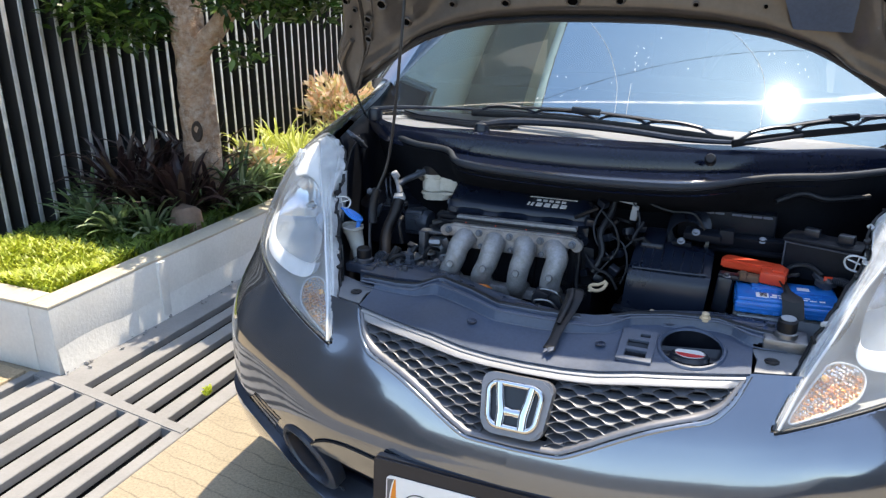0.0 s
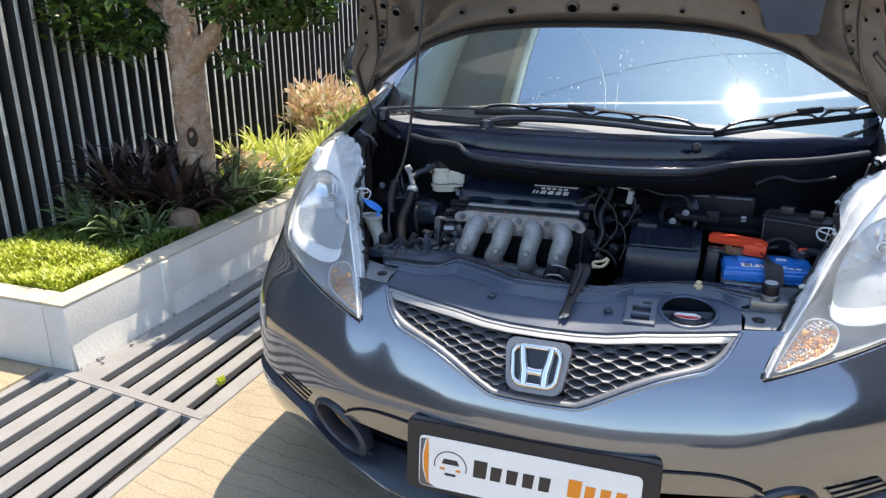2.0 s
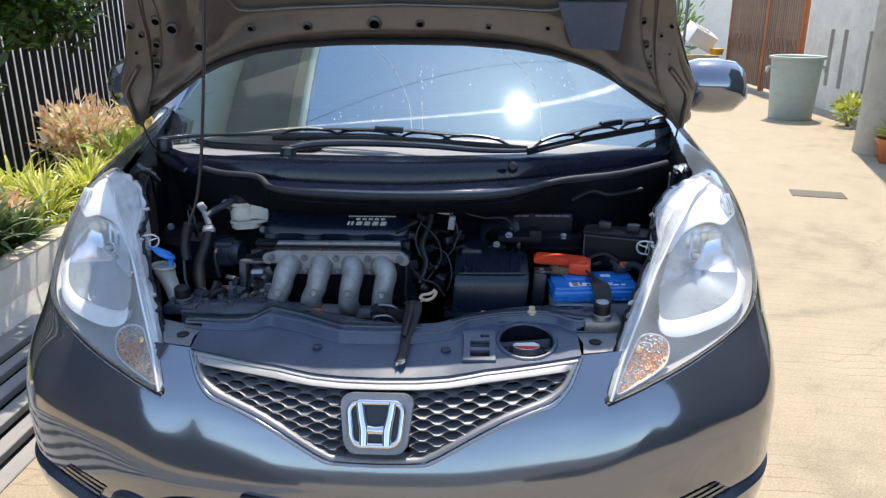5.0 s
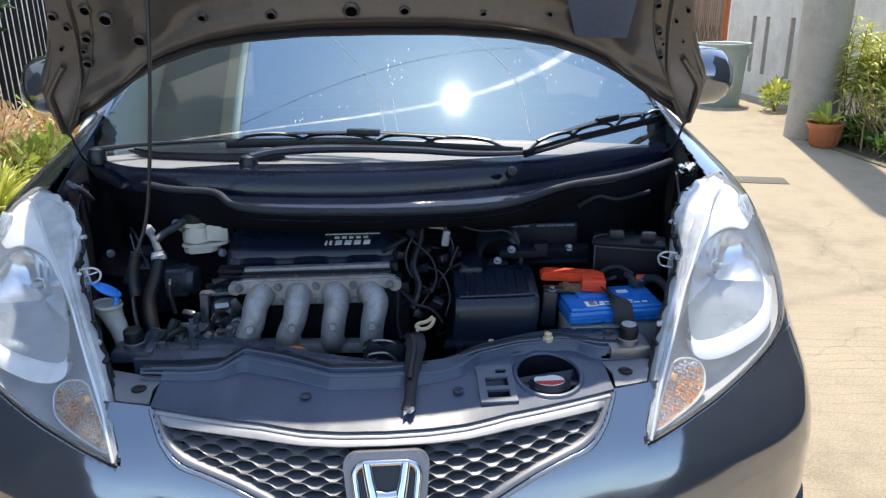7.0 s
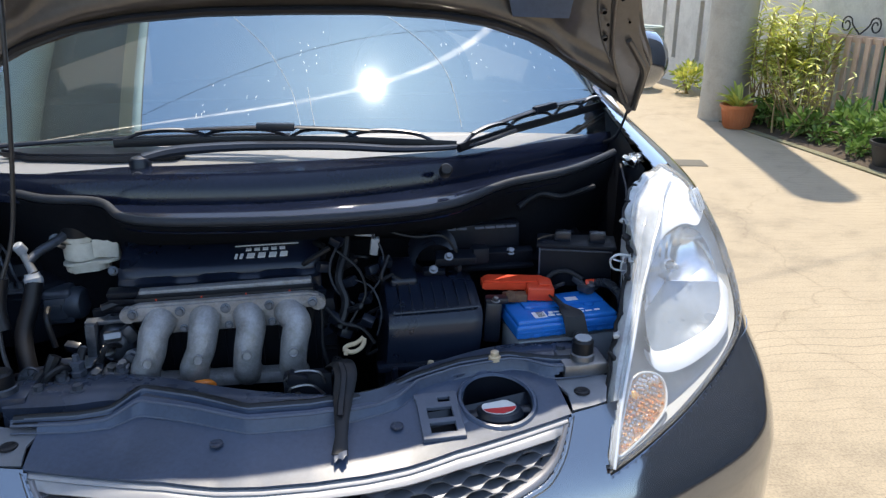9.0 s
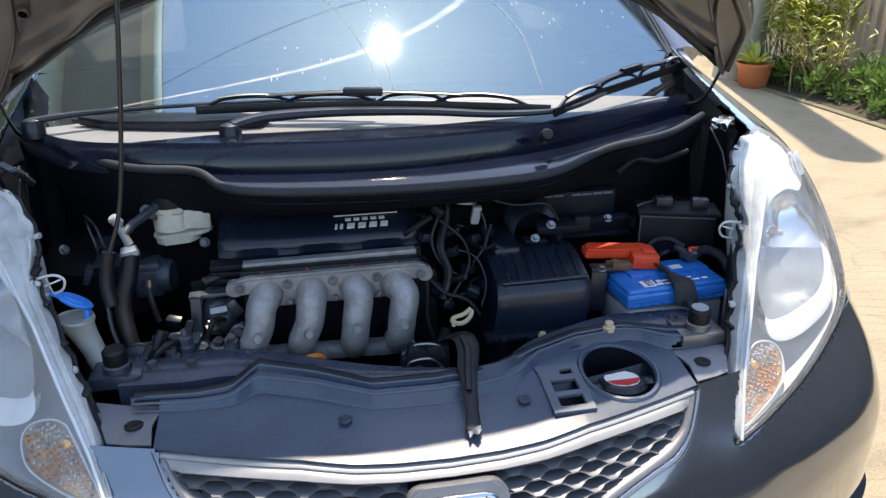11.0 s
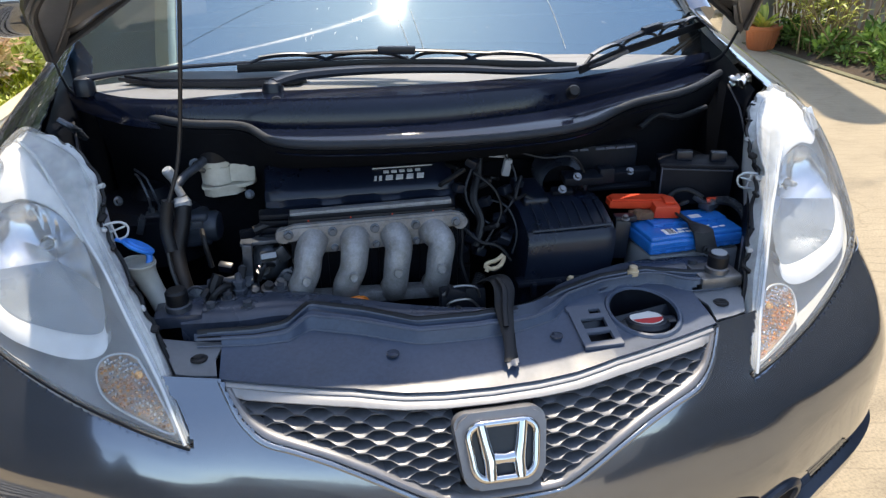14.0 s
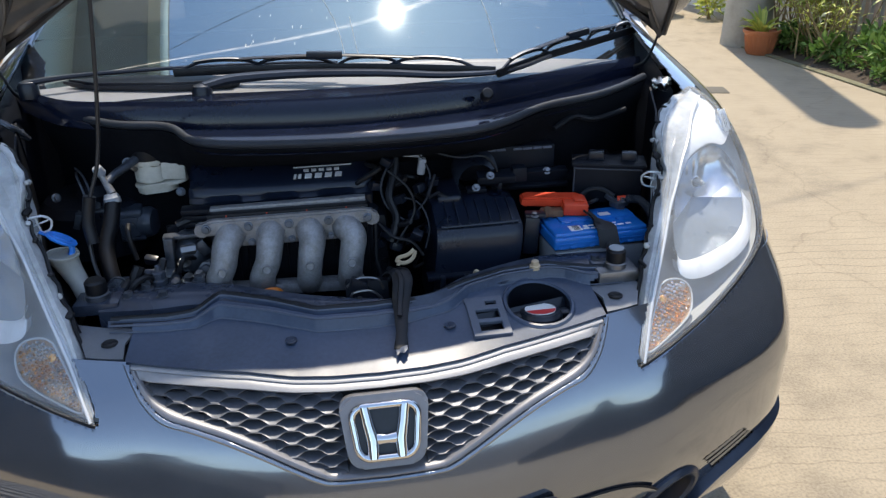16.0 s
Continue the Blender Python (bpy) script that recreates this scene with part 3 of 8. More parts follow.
def grate_bar(x0, x1, y0, y1):
    key = (round(x1 - x0, 4), round(y1 - y0, 4))
    if key not in BAR_MESHES:
        bm = mesh()
        box(bm, (key[0], key[1], 0.03), (0, 0, 0), 0.003, 1)
        me = bpy.data.meshes.new("bar")
        bm.to_mesh(me)
        bm.free()
        me.materials.append(GRATE)
        BAR_MESHES[key] = me
    ob = new("bar", BAR_MESHES[key])
    ob.parent = grate
    ob.matrix_parent_inverse = Matrix.Translation(-grate.location)
    ob.location = ((x0 + x1) / 2, (y0 + y1) / 2, -0.012 + 0.002 * random.random())
    ob.rotation_euler = (0, radians(random.uniform(-0.6, 0.6)), 0)


near_gaps = [-1.874, -1.756, -1.645, -1.534, -1.428, -1.323, -1.220]
edges = [-1.93] + near_gaps + [-1.152]
for y0, y1 in ((-3.9, -1.77), (-1.75, None)):
    for a, b in zip(edges, edges[1:]):
        a2, b2 = a + (0.0225 if a != edges[0] else 0), b - (0.0225 if b != edges[-1] else 0)
        strip = 0.392 - 0.119 * ((a2 + b2) / 2 + 1.165)
        if b2 - a2 > 0.012:
            grate_bar(a2, b2, strip + 0.004 if y0 is None else y0, strip - 0.004 if y1 is None else y1)
far_gaps = [-1.652, -1.55, -1.444, -1.340, -1.238]
edges = [-1.80] + far_gaps + [-1.152]
for y0, y1 in ((None, 2.6), (2.62, 4.8), (4.82, 7.0), (7.02, 8.95)):
    for a, b in zip(edges, edges[1:]):
        a2, b2 = a + (0.0225 if a != edges[0] else 0), b - (0.0225 if b != edges[-1] else 0)
        strip = 0.392 - 0.119 * ((a2 + b2) / 2 + 1.165)
        if b2 - a2 > 0.012:
            grate_bar(a2, b2, strip + 0.004 if y0 is None else y0, strip - 0.004 if y1 is None else y1)
bm = mesh()
prism(bm, [(-1.895, 0.458), (-1.155, 0.362), (-1.155, 0.404), (-1.845, 0.494), (-1.895, 0.500)], (0, 0, -0.04), 0.047, 0.004)
part("cross_bar", bm, GRATE, grate, "flat cross strip between two grate sections", smooth=False)
bm = mesh()
for (x, y) in ((-1.235, 0.585), (-1.245, 0.60), (-1.23, 0.57)):
    for k in range(7):
        a = random.random() * 6.28
        r = random.uniform(0.008, 0.016)
        c = Vector((x, y, 0.005 + 0.012 * random.random()))
        p = [c, c + Vector((math.cos(a) * r, math.sin(a) * r, 0.010)), c + Vector((math.cos(a + .7) * r * 1.4, math.sin(a + .7) * r * 1.4, 0.016)), c + Vector((math.cos(a + 1.2) * r * .7, math.sin(a + 1.2) * r * .7, 0.014))]
        bm.faces.new([bm.verts.new(v) for v in p])
tagged(part("weed", bm, GRASS, smooth=False), "small green weed growing between grate bars", "weed")

# low planter wall; sunlight on its top is put into a beige layer
planter = thing("planter_wall", "low grey-white rendered planter wall with a beige-lit top", "planter wall", (-1.86, 2, 0), kind="structure")
bm = mesh()
box(bm, (0.10, 8.40, 0.255), (-1.85, 4.69, 0.1275), 0.006)
part("long_wall", bm, WALL_PLASTER, planter)
bm = mesh()
box(bm, (2.0, 0.10, 0.253), (-2.903, 0.541, 0.1265), 0.006)
part("end_wall", bm, WALL_PLASTER, planter)
bm = mesh()
box(bm, (0.101, 8.404, 0.012), (-1.850, 4.69, 0.260), 0.005)
part("wall_top", bm, WALL_TOP_LIT, planter, "thin top layer coloured beige for sunlight on the wall")
bm = mesh()
box(bm, (2.0, 0.101, 0.012), (-2.9035, 0.541, 0.2595), 0.005)
part("wall_top", bm, WALL_TOP_LIT, planter)
bm = mesh()
rows = []
for y in np.linspace(.50, 8.85, 90):
    w = .014 + .006 * noise.noise(Vector((y * 3, 0, 2)))
    rows.append([(-1.802, y, .12 + .03 * noise.noise(Vector((y * 4, 1, 0)))), (-1.800 + .35 * w, y, .055), (-1.800 + .8 * w, y, .022), (-1.800 + w, y, .004), (-1.800 + w, y, -.02)])
grid(bm, rows)
part("wall_foot", bm, WALL_PLASTER, planter, "rough flared render at the wall's foot")
bm = mesh()
box(bm, (0.03, 0.045, 0.25), (-1.803, 1.02, 0.125), 0.006)
part("wall_joint", bm, WALL_PLASTER, planter)
bm = mesh()
for k in range(26):
    x, y = -1.79 + abs(random.gauss(0, 0.03)), 0.5 + random.expovariate(1.2)
    s = random.uniform(0.003, 0.012)
    box(bm, (s, s * random.uniform(.6, 1.4), s * .5), pose(x, y, 0.009 + s * .2, random.uniform(0, 40), 0, random.uniform(0, 180)))
tagged(part("rubble", bm, GRATE, smooth=False), "crumbled plaster bits at the wall's foot", "rubble", kind="stuff")
bm = mesh()
grid(bm, [[(x, y, 0.235 + 0.05 * noise.noise(Vector((x * 2, y * 2, 0)))) for x in np.linspace(-3.05, -1.89, 16)] for y in np.linspace(0.58, 8.8, 60)])
tagged(part("garden_bed", bm, SOIL), "dark soil of the raised planting bed", "soil", kind="structure")
bm = mesh()
box(bm, (5.0, 3.3, 0.02), (-4.43, -1.19, 0.004), 0.004)
tagged(part("pavement", bm, PAVING), "tan concrete paving slab beside the planter", "pavement", kind="structure")

# ---- fence of upright bars ----
fence = thing("fence", "tall fence of narrow upright bars, coloured lit in front and shaded black at the sides, on black panels", "fence", (-2.68, 2.5, 0.25))
# black sheet keeps the gaps between the bars dark
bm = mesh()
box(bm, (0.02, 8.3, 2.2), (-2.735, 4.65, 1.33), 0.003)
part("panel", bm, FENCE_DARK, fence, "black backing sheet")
for z in (0.555, 1.95):
    bm = mesh()
    box(bm, (0.03, 8.3, 0.035), (-2.70, 4.65, z), 0.003)
    part("rail", bm, FENCE_DARK, fence)
bm = mesh()
box(bm, (0.060, 0.030, 2.15), (0, 0, 0), 0.003, 1)
# light on the bars is painted: pale front face, black shaded sides
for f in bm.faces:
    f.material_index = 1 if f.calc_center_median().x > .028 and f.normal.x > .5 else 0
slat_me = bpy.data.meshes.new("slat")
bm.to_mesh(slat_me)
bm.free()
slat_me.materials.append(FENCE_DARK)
slat_me.materials.append(FENCE_LIT)
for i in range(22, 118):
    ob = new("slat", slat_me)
    ob.parent = fence
    ob.matrix_parent_inverse = Matrix.Translation(-fence.location)
    ob.location = (-2.665 + random.uniform(-.002, .002), -1.3 + 0.0855 * i + random.uniform(-.003, .003), 1.33)
    ob.rotation_euler = (radians(random.uniform(-.15, .15)), 0, radians(17 + random.uniform(-3, 3)))

# ---- plants in the bed ----
def clump(name, at, n, length, width, mat, label, category, spread=1.0, lift=0.6, seed=1, group=""):
    """A rosette of arching strap leaves."""
    rnd = random.Random(seed)
    V, F = [], []
    at = Vector(at)
    for i in range(n):
        a = rnd.random() * 6.283
        el = rnd.uniform(0.15, 1.25) ** spread
        L = length * rnd.uniform(0.6, 1.15)
        out = Vector((math.cos(a), math.sin(a), 0))
        root = at + out * rnd.uniform(0, 0.03) + Vector((0, 0, rnd.uniform(-.02, .02)))
        tip = root + out * L * math.cos(el) + Vector((0, 0, L * math.sin(el) * lift))
        blade(V, F, root, tip, out.cross(Vector((0, 0, 1))), width * rnd.uniform(0.7, 1.2), L * rnd.uniform(0.08, 0.28), 5, 0.25)
    return tagged(flat(name, V, F, mat), label, category, group)


def shrub(name, centre, radii, n, leaf, mat, label, category, seed=1, stems=8, upright=0.3, group=""):
    """A bush: thin stems from the foot and many single leaves, thicker towards the outside."""
    rnd = random.Random(seed)
    c, r = Vector(centre), Vector(radii)
    root = thing(name, label, category, (c.x, c.y, c.z - r.z), group)
    for s in range(stems):
        bm = mesh()
        d = Vector((rnd.gauss(0, 1), rnd.gauss(0, 1), rnd.uniform(.4, 1.4))).normalized()
        foot = c + Vector((rnd.uniform(-.1, .1) * r.x, rnd.uniform(-.1, .1) * r.y, -r.z))
        end = c + Vector((d.x * r.x, d.y * r.y, d.z * r.z)) * 0.8
        tube(bm, [foot, foot.lerp(end, .5) + Vector((0, 0, .1 * r.z)), end], [0.008, 0.004, 0.002], 5, 4)
        part("stem", bm, BROWN_STEM, root)
    V, F = [], []
    for i in range(n):
        d = Vector((rnd.gauss(0, 1), rnd.gauss(0, 1), rnd.gauss(0, 1))).normalized()
        k = rnd.random() ** 0.45
        lump = 0.75 + 0.5 * noise.noise(d * 2.1 + c)
        p = c + Vector((d.x * r.x, d.y * r.y, d.z * r.z)) * k * lump
        a = (d + Vector((rnd.gauss(0, .6), rnd.gauss(0, .6), rnd.gauss(0, .5) + upright))).normalized()
        L = leaf * rnd.uniform(.6, 1.3)
        blade(V, F, p, p + a * L, a.cross(Vector((rnd.gauss(0, 1), rnd.gauss(0, 1), 1))), L * .42, L * .08, 2, .2)
    flat("leaves", V, F, mat, root)
    return root


def turf(name, area, n, h, mat, label, seed=2, z=0.25, lean=0.5, w=0.006):
    rnd = random.Random(seed)
    V, F = [], []
    x0, x1, y0, y1 = area
    for i in range(n):
        x, y = rnd.uniform(x0, x1), rnd.uniform(y0, y1)
        a = rnd.random() * 6.283
        L = h * rnd.uniform(.5, 1.3) * (0.75 + 0.6 * noise.noise(Vector((x * 5, y * 5, 1))))
        zz = z + 0.05 * noise.noise(Vector((x * 2, y * 2, 0))) - 0.012
        o = Vector((math.cos(a), math.sin(a), 0))
        b = len(V)
        s = o.cross(Vector((0, 0, 1))) * w * rnd.uniform(.7, 1.5)
        r0 = Vector((x, y, zz))
        m = r0 + o * L * .3 * lean + Vector((0, 0, L * .7))
        V += [r0 - s, r0 + s, m + s * .8, m - s * .8, r0 + o * L * lean + Vector((0, 0, L))]
        F += [(b, b + 1, b + 2, b + 3), (b + 3, b + 2, b + 4)]
    return tagged(flat(name, V, F, mat), label, "grass", kind="stuff")


turf("lawn_grass", (-2.60, -1.915, 0.60, 1.02), 9000, 0.05, GRASS, "lawn grass coloured bright yellow-green for the sun on it", 3, w=.005, lean=.7)
turf("ground_cover", (-2.66, -1.915, 0.98, 2.2), 9000, 0.055, GRASS_SHADED, "low ground cover coloured dark green for the tree's shade", 4, lean=.9, w=.007)
turf("ground_cover", (-2.66, -1.90, 2.2, 8.6), 9000, 0.07, GRASS, "ground cover along the wall in the sunlit grass colour", 5, lean=.8, w=.008)
for i, (x, y, h, n, lab) in enumerate(((-1.99, 1.80, .32, 85, "dark green strap-leaved plant with arching leaves"), (-1.97, 2.05, .30, 75, "dark green strap-leaved plant with arching leaves"), (-2.10, 1.62, .28, 60, "dark green strap-leaved plant with arching leaves"),
                                          (-2.22, 1.22, .22, 46, "grey-green strap-leaved plant in the shade"), (-2.42, 1.26, .22, 46, "grey-green strap-leaved plant in the shade"), (-2.08, 1.28, .20, 40, "grey-green strap-leaved plant in the shade"), (-2.56, 1.42, .24, 44, "grey-green strap-leaved plant in the shade"))):
    clump("strap_leaf_plant", (x, y, 0.26), n, h, 0.024, STRAP, lab, "plant", .85, .85, 11 + i, "bed plants")
for i, (x, y, h) in enumerate(((-2.50, 1.55, .36), (-2.36, 1.46, .36), (-2.22, 1.44, .34), (-2.06, 1.47, .33), (-2.45, 1.75, .38), (-2.28, 1.85, .38), (-2.02, 1.62, .28))):
    clump("maroon_plant", (x, y, 0.28), 58, h, 0.032, MAROON, "dark maroon strap-leaved plant under the tree", "plant", .7, 1.0, 20 + i, "maroon plants")
for i, (x, y) in enumerate(((-2.05, 2.45), (-2.2, 2.62), (-2.02, 2.80), (-2.35, 2.42), (-2.12, 3.05), (-2.4, 2.75))):
    clump("lime_grass_plant", (x, y, 0.26), 95, 0.27, 0.014, LIME, "lime-yellow tufted grass plant in the sun", "plant", .75, .95, 30 + i, "lime plants")
for i, (x, y, z) in enumerate(((-2.08, 1.98, .46), (-1.99, 2.06, .42))):
    shrub("croton_sprig", (x, y, z), (.08, .09, .07), 34, .07, CROTON, "pink, cream and green croton sprig", "shrub", 40 + i, 4, .5, "crotons")
for i, (x, y, z, rx, rz) in enumerate(((-2.42, 3.55, .52, .33, .26), (-2.18, 4.1, .50, .36, .27), (-2.42, 4.75, .50, .36, .27))):
    shrub("croton_shrub", (x, y, z), (rx, .42, rz), 1100, .062, CROTON if i < 2 else CROTON_GREEN, "bushy croton shrub with pink, orange and green leaves", "shrub", 50 + i, 9, .5, "crotons")
for i, (x, y, z) in enumerate(((-2.15, 3.5, .40), (-2.05, 4.5, .38), (-2.1, 5.4, .42), (-2.3, 6.2, .5), (-2.2, 7.1, .5))):
    shrub("green_shrub", (x, y, z), (.26, .42, .2), 420, .07, CROTON_GREEN, "low yellow-green leafy shrub", "shrub", 60 + i, 6, .4, "green shrubs")

# ---- tree ----
tree = thing("tree", "small broad-leaved tree with a pale bark trunk that forks low", "tree", (-2.10, 1.68, 0.25))
bm = mesh()
tube(bm, [(-2.08, 1.67, 0.22), (-2.09, 1.68, 0.45), (-2.09, 1.68, 0.75), (-2.095, 1.68, 1.0), (-2.11, 1.69, 1.35), (-2.16, 1.72, 1.9)], [0.105, 0.086, 0.078, 0.078, 0.068, 0.05], 24, 12)
for v in bm.verts:
    v.co += Vector((noise.noise(v.co * 9), noise.noise(v.co * 9 + Vector((7, 0, 0))), 0)) * 0.012
    v.co += Vector((v.co.x + 2.09, v.co.y - 1.68, 0)) * (0.12 * noise.noise(v.co * 23))
part("trunk", bm, BARK, tree)
bm = mesh()
tube(bm, [(-2.10, 1.67, 0.93), (-2.0, 1.66, 1.05), (-1.87, 1.66, 1.17), (-1.72, 1.68, 1.42), (-1.62, 1.75, 1.8)], [0.06, 0.048, 0.043, 0.038, 0.03], 12, 7)
part("limb", bm, BARK, tree)
bm = mesh()
tube(bm, [(-1.87, 1.66, 1.17), (-1.7, 1.60, 1.25), (-1.5, 1.58, 1.26), (-1.32, 1.56, 1.28)], [0.03, 0.022, 0.015, 0.006], 8, 5)
part("limb", bm, BARK, tree)
bm = mesh()
tube(bm, [(-2.13, 1.68, 1.2), (-2.3, 1.62, 1.35), (-2.5, 1.55, 1.5), (-2.7, 1.5, 1.6)], [0.04, 0.03, 0.02, 0.008], 8, 5)
part("limb", bm, BARK, tree)
bm = mesh()
tube(bm, [(-1.93, 1.66, 1.10), (-1.82, 1.63, 1.02), (-1.72, 1.62, 1.0)], [0.010, 0.006, 0.003], 6, 4)
part("twig", bm, BARK, tree)
bm = mesh()
lathe(bm, [(0.0, -0.006), (0.016, -0.004), (0.024, 0.003), (0.031, 0.005), (0.037, -0.004)], frame_along((-2.045, 1.603, 0.66), (-1.92, 1.25, 0.68)) @ Matrix.Diagonal((0.75, 1.35, 1, 1)), 14)
part("knot", bm, BARK_SCAR, tree, "dark oval branch scar")
bm = mesh()
lathe(bm, [(0.0, 0.20), (0.045, 0.198), (0.062, 0.18), (0.070, 0.12), (0.078, 0.04), (0.08, 0.0)], (-1.985, 1.40, 0.16), 16)
for v in bm.verts:
    v.co += Vector((noise.noise(v.co * 14), noise.noise(v.co * 14 + Vector((3, 0, 0))), noise.noise(v.co * 14 + Vector((0, 5, 0))))) * .015
tagged(part("stump", bm, CLAY), "small brown clay-coloured stump among the plants", "stump")
rnd = random.Random(8)
V, F = [], []
blobs = [(-2.5, 1.62, 1.28, .30, .32, .28, 650), (-2.28, 1.55, 1.18, .16, .22, .17, 240), (-2.75, 1.6, 1.42, .3, .35, .3, 360), (-1.62, 1.58, 1.34, .32, .26, .20, 620), (-1.40, 1.60, 1.30, .16, .20, .16, 360),
         (-1.75, 1.60, 1.02, .10, .10, .07, 44), (-1.9, 2.05, 1.75, .55, .38, .35, 800), (-2.4, 2.15, 1.9, .5, .38, .35, 700), (-1.5, 2.1, 1.7, .35, .35, .3, 420), (-2.1, 2.4, 2.2, .5, .35, .3, 600)]
for x, y, z, rx, ry, rz, n in blobs:
    for i in range(int(n * 1.7)):
        d = Vector((rnd.gauss(0, 1), rnd.gauss(0, 1), rnd.gauss(0, 1))).normalized() * rnd.random() ** .4
        p = Vector((x + d.x * rx, y + d.y * ry, z + d.z * rz)) + Vector((0, 0, .05 * noise.noise(Vector((x, y, z)) + d * 5)))
        a = Vector((d.x + rnd.gauss(0, .6), d.y + rnd.gauss(0, .6), rnd.gauss(-.1, .5))).normalized()
        L = rnd.uniform(.035, .07)
        blade(V, F, p, p + a * L, a.cross(Vector((rnd.gauss(0, .5), rnd.gauss(0, .5), 1))), L * .5, L * .1, 2, .15)
flat("crown", V, F, TREE_LEAF, tree)

# ---- house beyond the fence ----
house = thing("house", "two-storey off-white house with a cream fascia and deep grey soffit", "house", (-5.6, 3, 0))
bm = mesh()
WX = -3.25
for y0, y1, z0, z1 in ((-1.2, 1.95, 0, 6.5), (3.05, 10, 0, 6.5), (1.95, 3.05, 0, 4.1), (1.95, 3.05, 5.5, 6.5)):
    box(bm, (0.2, y1 - y0, z1 - z0), (WX - 0.1, (y0 + y1) / 2, (z0 + z1) / 2))
box(bm, (0.2, 11.2, 6.5), (-8.0, 4.4, 3.25))
box(bm, (4.7, 0.2, 6.5), (-5.6, -1.1, 3.25))
box(bm, (4.7, 0.2, 6.5), (-5.6, 9.9, 3.25))
part("wall", bm, HOUSE_WALL, house, smooth=False)
win = part("window", box(mesh(), (0.03, 1.1, 1.4), (WX - 0.12, 2.5, 4.8)), GLASS_DARK, house)
for y, z, sy, sz in ((1.98, 4.8, .06, 1.4), (3.02, 4.8, .06, 1.4), (2.5, 4.13, 1.0, .06), (2.5, 5.47, 1.0, .06), (2.5, 4.8, .04, 1.3)):
    part("window_frame", box(mesh(), (0.07, sy, sz), (WX - 0.08, y, z), .004), SOFFIT, win)
part("soffit", box(mesh(), (0.98, 11.8, 0.06), (WX + 0.49, 4.4, 6.53)), SOFFIT, house, smooth=False)
part("fascia", box(mesh(), (0.16, 11.8, 0.34), (WX + 1.062, 4.4, 6.62), .006), HOUSE_TRIM, house, "cream eaves beam")
bm = mesh()
prism(bm, [(-8.6, 6.6), (WX + 1.13, 6.80), (WX + 1.13, 6.88), (-5.6, 8.3), (-8.6, 6.9)], pose(0, 10.3, 0, 90, 0, 0), 11.8)
part("roof", bm, ROOF_TILE, house, smooth=False)
bm = mesh()
tube(bm, [(-2.12, 3.0, 6.75), (1, 4.1, 6.5), (5, 5.4, 6.8), (14, 8.3, 8)], 0.0045, 6, 8)
tagged(part("power_cable", bm, WIRE_BLACK), "black overhead power cable", "cable")

# ---- boundary, gate and things along the driveway ----
wall = thing("wall_east", "weathered grey-white boundary wall with upright slots", "wall", (4.85, 5, 0), kind="structure")
slots = [6.9, 8.0, 8.63, 9.0]
bm = mesh()
ys = [2.2]
for s in slots:
    ys += [s - 0.055, s + 0.055]
ys.append(9.75)
for i in range(0, len(ys), 2):
    box(bm, (0.16, ys[i + 1] - ys[i], 2.6), (4.84, (ys[i] + ys[i + 1]) / 2, 1.3))
for s in slots:
    box(bm, (0.158, 0.11, 0.30), (4.84, s, 0.15))
    box(bm, (0.158, 0.11, 1.58), (4.84, s, 1.81))
part("wall", bm, EAST_WALL, wall, smooth=False)
# black backing paints the dark inside the slots
for s in slots:
    part("slot_backing", box(mesh(), (0.02, 0.11, 0.74), (4.905, s, 0.66)), FENCE_DARK, wall)
bm = mesh()
box(bm, (0.13, 1.1, 2.6), (4.80, 4.10, 1.3), .006)
part("pier", bm, COLUMN, wall)
# unseen dark walls, added and sloped on top to shape reflections in the bumper
tagged(part("reflect_wall_southeast", prism(mesh(), [(-2.15, 0), (9, 0), (9, .35), (6, .6), (4.4, 1.2), (3.3, 2.5), (2.5, 4.2), (1.7, 6.3), (-2.15, 6.3)], pose(4.94, 0, 0, 90, 0, -90), .16), DARK_WALL, smooth=False), "unseen dark wall added to darken the bumper's reflections", "wall", kind="structure")
tagged(part("reflect_wall_west", prism(mesh(), [(-.47, 0), (7, 0), (7, .4), (3.6, .6), (2.4, .9), (1.7, 1.6), (1.1, 2.4), (.5, 2.9), (-.47, 2.9)], pose(-2.75, 0, 0, 90, 0, -90), .16), DARK_WALL, smooth=False), "unseen dark wall added beside the planter for the bumper's reflections", "wall", kind="structure")
# unseen walls south-west and south, added to dim the horizon the paint reflects
tagged(part("horizon_wall_southwest", box(mesh(), (0.16, 22.0, 1.8), (-7.2, -15.0, 0.9)), BACK_WALL, smooth=False), "unseen grey wall added to dim the reflected horizon", "wall", kind="structure")
tagged(part("wall_north", box(mesh(), (16, 0.2, 2.6), (0.5, 15.2, 1.3)), WALL_PLASTER, smooth=False), "plain far boundary wall", "wall", kind="structure")
tagged(part("horizon_wall_south", box(mesh(), (60, 0.2, 3.4), (-6.0, -26.0, 1.7)), BACK_WALL, smooth=False), "unseen grey wall added to dim the reflected horizon", "wall", kind="structure")

gate = thing("metal_gate", "folding gate of faded brown bars with rusty orange posts", "gate", (4.75, 11.3, 0))
for y, w in ((9.86, .07), (11.2, .09), (12.95, .07)):
    part("post", box(mesh(), (0.07, w, 2.6), (4.74, y, 1.3), .006), RUST, gate, "rusty orange post")
for z in (0.12, 0.72, 1.75, 2.4):
    for y0, y1 in ((9.9, 11.15), (11.25, 12.92)):
        part("rail", box(mesh(), (0.035, y1 - y0, 0.045), (4.752, (y0 + y1) / 2, z), .004), GATE_BROWN, gate)
bm = mesh()
box(bm, (0.028, 0.055, 2.4), (0, 0, 0), .008, 2)
bar_me = bpy.data.meshes.new("bar")
